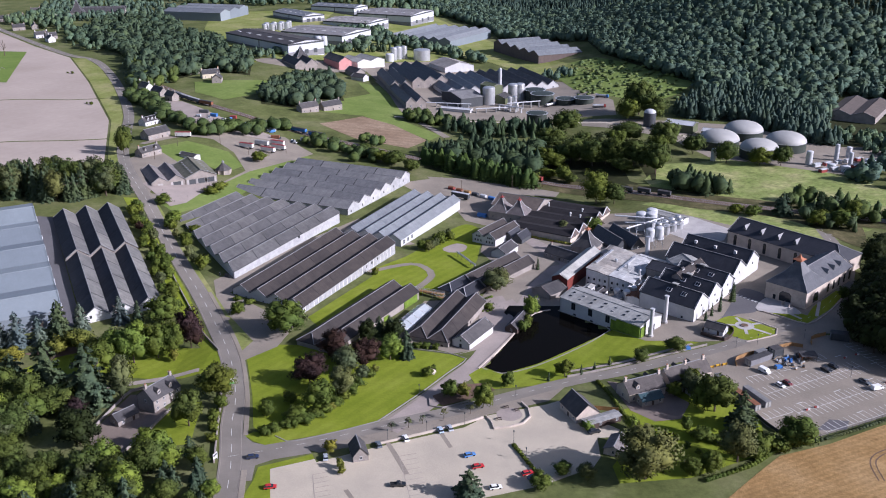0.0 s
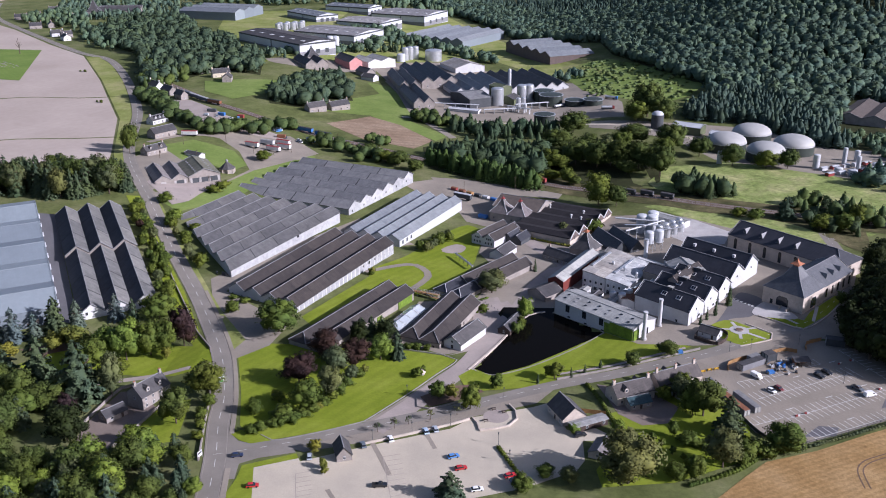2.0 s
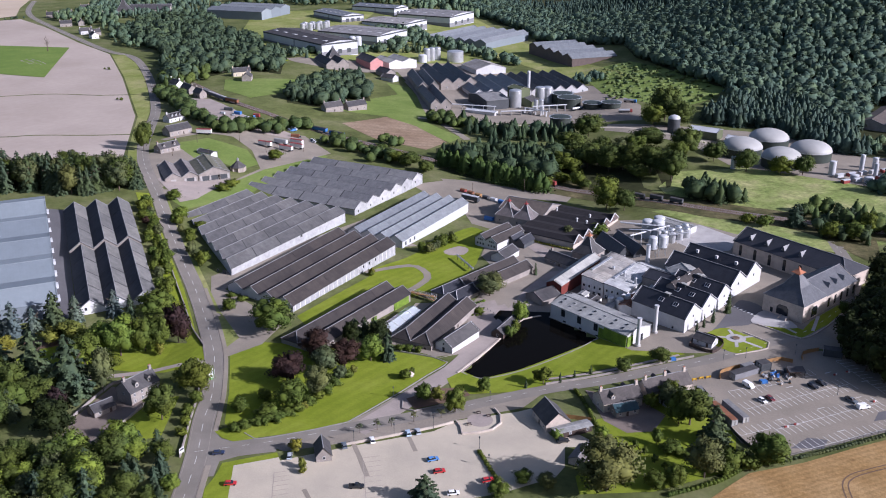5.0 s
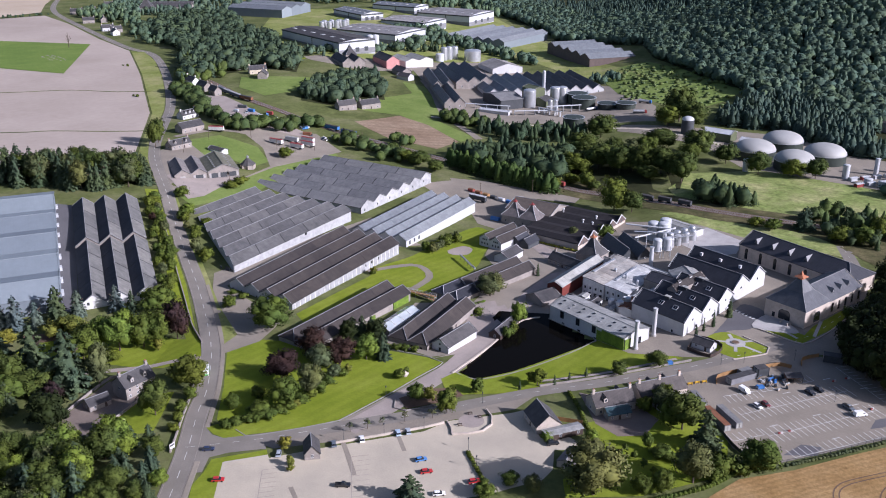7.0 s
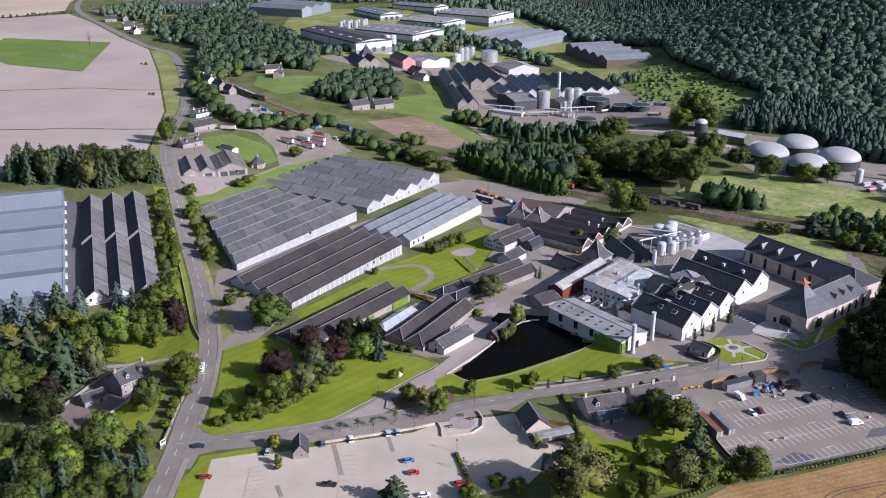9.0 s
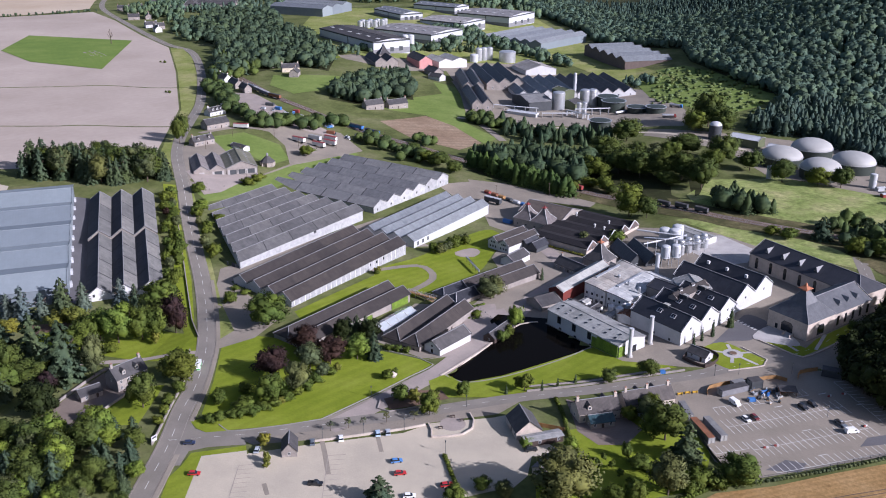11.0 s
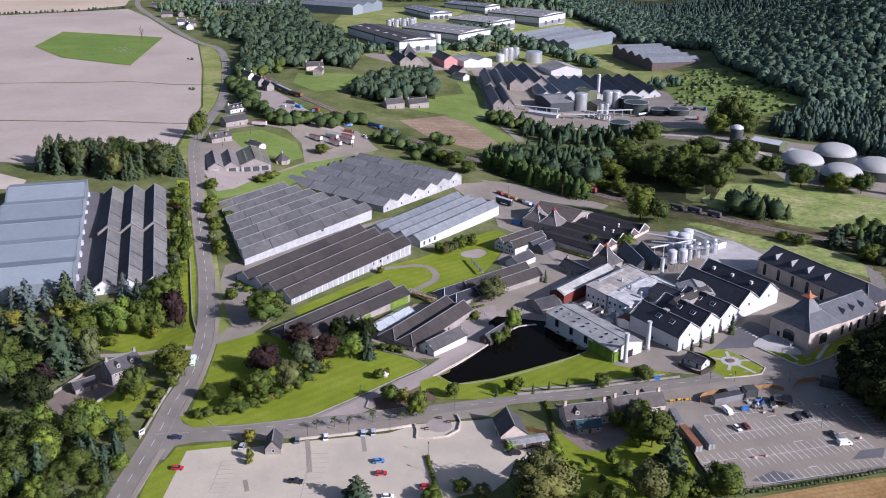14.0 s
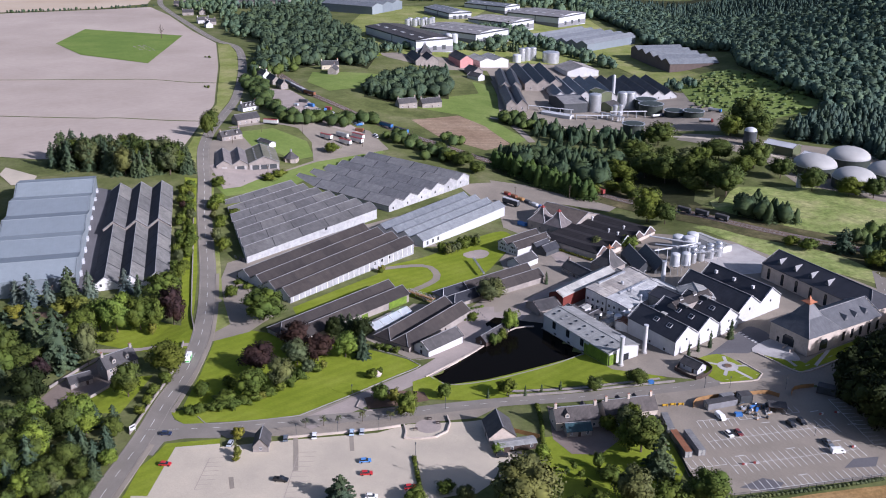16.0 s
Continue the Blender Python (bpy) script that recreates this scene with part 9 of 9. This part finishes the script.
for x_, y_ in ((124, 291.5), (128, 293.5), (163, 314), (160, 338), (154, 335)):
    br = thing("road_barrier", "red and white plastic road barrier", "barrier", put(x_, y_, rnd.uniform(0, 60), 0.12), "road barriers")
    part("red_block", Geo().box(-0.9, 0, -0.2, 0.2, 0, 0.7), "redpaint", br)
    part("white_block", Geo().box(0.02, 0.9, -0.2, 0.2, 0, 0.7), "white", br)
masonry_run("bench_wall", [(3, 275), (9, 276.5), (14, 279), (17, 284), (16.5, 290), (14, 295)], 0.9, 0.5, "sandstone", "curved stone wall round a seating area")
patch("seating_circle", [(9 + 5 * math.cos(t), 286 + 5 * math.sin(t)) for t in [i * math.pi / 8 for i in range(16)]], 0.15, "paving", "round paved seating area")
for x_, y_ in ((5, 282), (12, 289), (8, 291)):
    bn = thing("picnic_bench", "dark timber picnic bench", "bench", put(x_, y_, 20, 0.15), "picnic benches")
    part("tabletop", Geo().box(-0.9, 0.9, -0.35, 0.35, 0.7, 0.76), "timber_dark", bn)
    for y2 in (-0.75, 0.75):
        part("seat", Geo().box(-0.9, 0.9, y2 - 0.14, y2 + 0.14, 0.42, 0.47), "timber_dark", bn)
    for x2 in (-0.7, 0.7):
        part("leg", Geo().rod((x2, -0.8, 0), (x2, -0.25, 0.7), 0.05, 4).rod((x2, 0.8, 0), (x2, 0.25, 0.7), 0.05, 4), "timber_dark", bn)
for x_, y_ in ((-228, 640), (-200, 655), (-175, 640), (-150, 655), (-232, 600), (-205, 600), (-15, 583), (20, 596), (-120, 690), (-178, 545)):
    up = thing("utility_pole", "tall brown timber utility pole", "pole", put(x_, y_), "utility poles")
    part("pole", Geo().cyl(0, 0, -0.5, 9.5, 0.16, 0.11, 7), "bark", up)
    part("crossarm", Geo().box(-0.9, 0.9, -0.06, 0.06, 8.8, 8.95), "bark", up)
ch = thing("water_chute", "long raised white timber lade on posts", "chute", put(-10, 452, 118))
part("trough", Geo().box(-11, 11, -0.4, 0.4, 2.2, 2.5).box(-11, 11, -0.45, -0.35, 2.5, 2.9).box(-11, 11, 0.35, 0.45, 2.5, 2.9), "white_metal", ch)
for k in range(5):
    part("post", Geo().box(-10 + k * 5 - 0.12, -10 + k * 5 + 0.12, -0.12, 0.12, -0.4, 2.2), "timber_dark", ch)
fbg = thing("footbridge", "pale timber footbridge between the ranges", "bridge", put(-26, 401, -35, 1.2))
part("deck", Geo().box(-9, 9, -1.0, 1.0, 0, 0.2), "timber", fbg)
for y_ in (-1.0, 1.0):
    part("handrail", Geo().box(-9, 9, y_ - 0.05, y_ + 0.05, 0.9, 1.05), "white_metal", fbg)
    for k in range(7):
        part("baluster", Geo().box(-9 + k * 3 - 0.05, -9 + k * 3 + 0.05, y_ - 0.05, y_ + 0.05, 0.2, 0.9), "white_metal", fbg)
patch("worn_grass", [(-24, 474), (-16, 484), (-10, 480), (-12, 470), (-20, 468)], 0.11, "paving", "worn bare patch in the lawn", True)

# far woods, too many to count
wood("woodland", "dense mixed woodland of dark conifers among houses", scatter([(-332, 840), (-285, 940), (-238, 916), (-258, 1012), (-326, 1130), (-380, 1177), (-456, 1340), (-540, 1330), (-529, 1170), (-416, 1040), (-380, 960)], 10.5, 51), "forest_dark", 0.35, (11, 18), 51, 110, 1.3)
wood("woodland", "dark conifers round the stone villas", scatter([(-201, 800), (-170, 800), (-148, 850), (-132, 850), (-163, 965), (-198, 905), (-211, 840)], 8, 52), "forest_dark", 0.5, (11, 17), 52, 300, 1.25)
wood("woodland", "tree belt beyond the far works", scatter([(-250, 1000), (-215, 1050), (-140, 1150), (-160, 1165), (-270, 1040)], 11, 53), "forest", 0.3, (7, 12), 53, 110, 1.3)
wood("woodland", "tree belts between distant warehouses", scatter([(-160, 1150), (-120, 1200), (-60, 1150), (-20, 1100), (10, 1090), (-10, 1140), (-120, 1260), (-150, 1320), (-200, 1270)], 11, 54), "forest", 0.3, (9, 15), 54, 110, 1.3)
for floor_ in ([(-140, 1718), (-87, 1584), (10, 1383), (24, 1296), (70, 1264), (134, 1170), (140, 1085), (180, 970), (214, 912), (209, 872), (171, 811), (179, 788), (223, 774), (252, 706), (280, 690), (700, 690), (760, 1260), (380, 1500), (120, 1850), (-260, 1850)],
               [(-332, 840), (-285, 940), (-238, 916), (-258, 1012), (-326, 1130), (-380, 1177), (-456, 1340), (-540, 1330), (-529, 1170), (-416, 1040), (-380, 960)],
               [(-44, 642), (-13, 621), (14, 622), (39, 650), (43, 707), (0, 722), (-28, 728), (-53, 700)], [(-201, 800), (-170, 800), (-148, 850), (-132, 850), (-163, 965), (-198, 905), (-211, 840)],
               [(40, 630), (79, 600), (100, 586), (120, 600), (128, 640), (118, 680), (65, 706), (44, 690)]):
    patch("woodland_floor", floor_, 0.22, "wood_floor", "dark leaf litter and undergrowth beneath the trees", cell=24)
shed_plot = [(280, 738), (345, 728), (405, 830), (340, 862)]
wood("hill_forest", "dark wooded hillside of mixed broadleaf trees", [p for p in scatter([(-140, 1718), (-87, 1584), (10, 1383), (24, 1296), (70, 1264), (134, 1170), (140, 1085), (180, 970), (214, 912), (209, 872), (200, 860), (243, 888), (272, 848), (290, 776), (450, 740), (450, 1000), (380, 1100), (290, 1220), (150, 1400), (-40, 1700), (-140, 1760)], 9.1, 55) if not inside(p[0], p[1], shed_plot)], "forest", 0.15, (12, 16.5), 55, 96, 1.28)
wood("hill_forest", "dense plantation of small conifers high on the hill", scatter([(380, 1100), (450, 1000), (560, 900), (600, 1100), (380, 1400), (120, 1700), (-40, 1760), (-40, 1700), (150, 1400), (290, 1220)], 9.5, 65), "forest_pine", 1.0, (10, 15), 65, 40)
wood("conifer_plantation", "dense dark plantation of even conifers", [p for p in scatter([(171, 811), (179, 788), (223, 774), (252, 706), (280, 690), (290, 776), (272, 848), (243, 888), (204, 862)], 7.4, 66) if not inside(p[0], p[1], shed_plot)], "forest_pine", 1.0, (12, 15), 66, 130, 1.5)
wood("woodland", "low mixed trees below the hill shed", scatter([(284, 712), (290, 688), (296, 664), (330, 680), (345, 726), (290, 735)], 8.0, 76), "forest", 0.3, (6, 9), 76, 110, 1.3)
wood("woodland", "scrub trees of the marsh", scatter([(99, 1050), (130, 1060), (200, 950), (195, 890), (185, 855), (94, 889)], 9.5, 56), "scrub_leaf", 0.0, (1.2, 4.2), 56, 60, 2.3)
wood("woodland", "distant trees round the village", scatter([(-540, 1340), (-470, 1400), (-440, 1400), (-420, 1440), (-560, 1560), (-760, 1640), (-700, 1450), (-620, 1330)], 15, 57), "forest", 0.3, (8, 15), 57, 70)
wood("woodland", "distant wooded skyline of trees", scatter([(-420, 1520), (-220, 1560), (-60, 1500), (-60, 1900), (-900, 2100), (-800, 1720)], 20, 58), "forest", 0.3, (12, 20), 58, 60)
wood("woodland", "trees beside the wood's edge road", scatter([(250, 600), (300, 560), (420, 560), (420, 700), (320, 700)], 13, 59), "forest", 0.3, (9, 15), 59, 110, 1.3)
patch("gable_road", [(104.5, 365), (113, 378), (125, 402), (131, 410), (139, 402), (134, 389), (128, 381), (118, 378), (110, 368)], 0.13, "tarmac_dark", "dark tarmac road beside the white gables", True)
patch("screen_yard", [(-40.7, 619.3), (-14.4, 618.3), (20.1, 600.6), (54.8, 593.9), (48.9, 575.9), (21.0, 582.0), (-2.7, 587.3), (-33.3, 602.9)], 0.16, "yard", "worn yard along the foot of the conifer screen", cell=10)
patch("drive_apron", [(-42, 277), (-33, 289.5), (-24.3, 302.5), (-7, 332), (-2, 326), (-7.8, 318.8), (-21.9, 301.9), (-22.9, 289.2), (-36.2, 276.5)], 0.13, "yard", "pinkish tarmac apron of the drive")
patch("planted_bed", [(-21.4, 299), (-17, 291.5), (-6.1, 297.4), (4, 305), (0, 311), (-4.4, 310.2), (-9.6, 309)], 0.2, "soil", "dark planted bed between drive and road")
patch("lawn_bank", [(-7, 318), (-4.4, 310.5), (3.6, 306), (22, 310), (40, 321), (30, 322), (10, 318), (-2, 325)], 0.16, "lawn", "mown bank above the road")
masonry_run("bed_wall", [(-22.5, 298), (-21.8, 291), (-17, 289.8), (-6, 296)], 0.6, 0.4, "stone", "low stone wall round the planted bed")
patch("depot_apron", [(-222, 546), (-209, 530), (-193, 510), (-186, 520), (-180, 560), (-186, 566), (-206, 582), (-214, 570)], 0.3, "paving", "worn beige yard before the goods shed")
for x_, y_ in ((-206, 536), (-199, 528), (-193, 519), (-188, 530), (-185, 541)):
    rp = thing("rail_post", "grey timber rail post before the goods shed", "fence post", put(x_, y_, 0, 0.2), "yard posts")
    part("post", Geo().box(-0.12, 0.12, -0.12, 0.12, -0.3, 1.3), "stone", rp)
for x_, y_, L_, yw_ in ((-150, 1098, 60, -45), (-235, 1170, 40, -40), (-118, 1240, 60, -33)):
    ribbon("estate_road", [(x_, y_), (x_ + L_ * math.cos(radians(yw_)), y_ + L_ * math.sin(radians(yw_)))], 8.0, 0.6, "yard", "grey road between distant warehouses", step=10)
wood("woodland", "mixed trees beside the far maltings", scatter([(-75, 800), (-58, 815), (-30, 790), (-42, 770), (-60, 780)], 8, 61), "belt_leaf", 0.0, (7, 11), 61, 110, 1.3)
wood("woodland", "trees round the distant works yard", scatter([(60, 1000), (92, 1010), (100, 985), (70, 975)], 10, 62), "forest", 0.2, (9, 14), 62, 70)
wood("woodland", "small trees round the brown field", scatter([(-100, 705), (-88, 712), (-74, 700), (-86, 690)], 8, 63), "belt_leaf", 0.0, (8, 12), 63, 110, 1.3)
wood("woodland", "row of trees before the distant warehouses", scatter([(-190, 1085), (-150, 1120), (-100, 1160), (-108, 1168), (-160, 1130), (-198, 1094)], 9, 64), "forest_dark", 0.5, (8, 13), 64, 60)
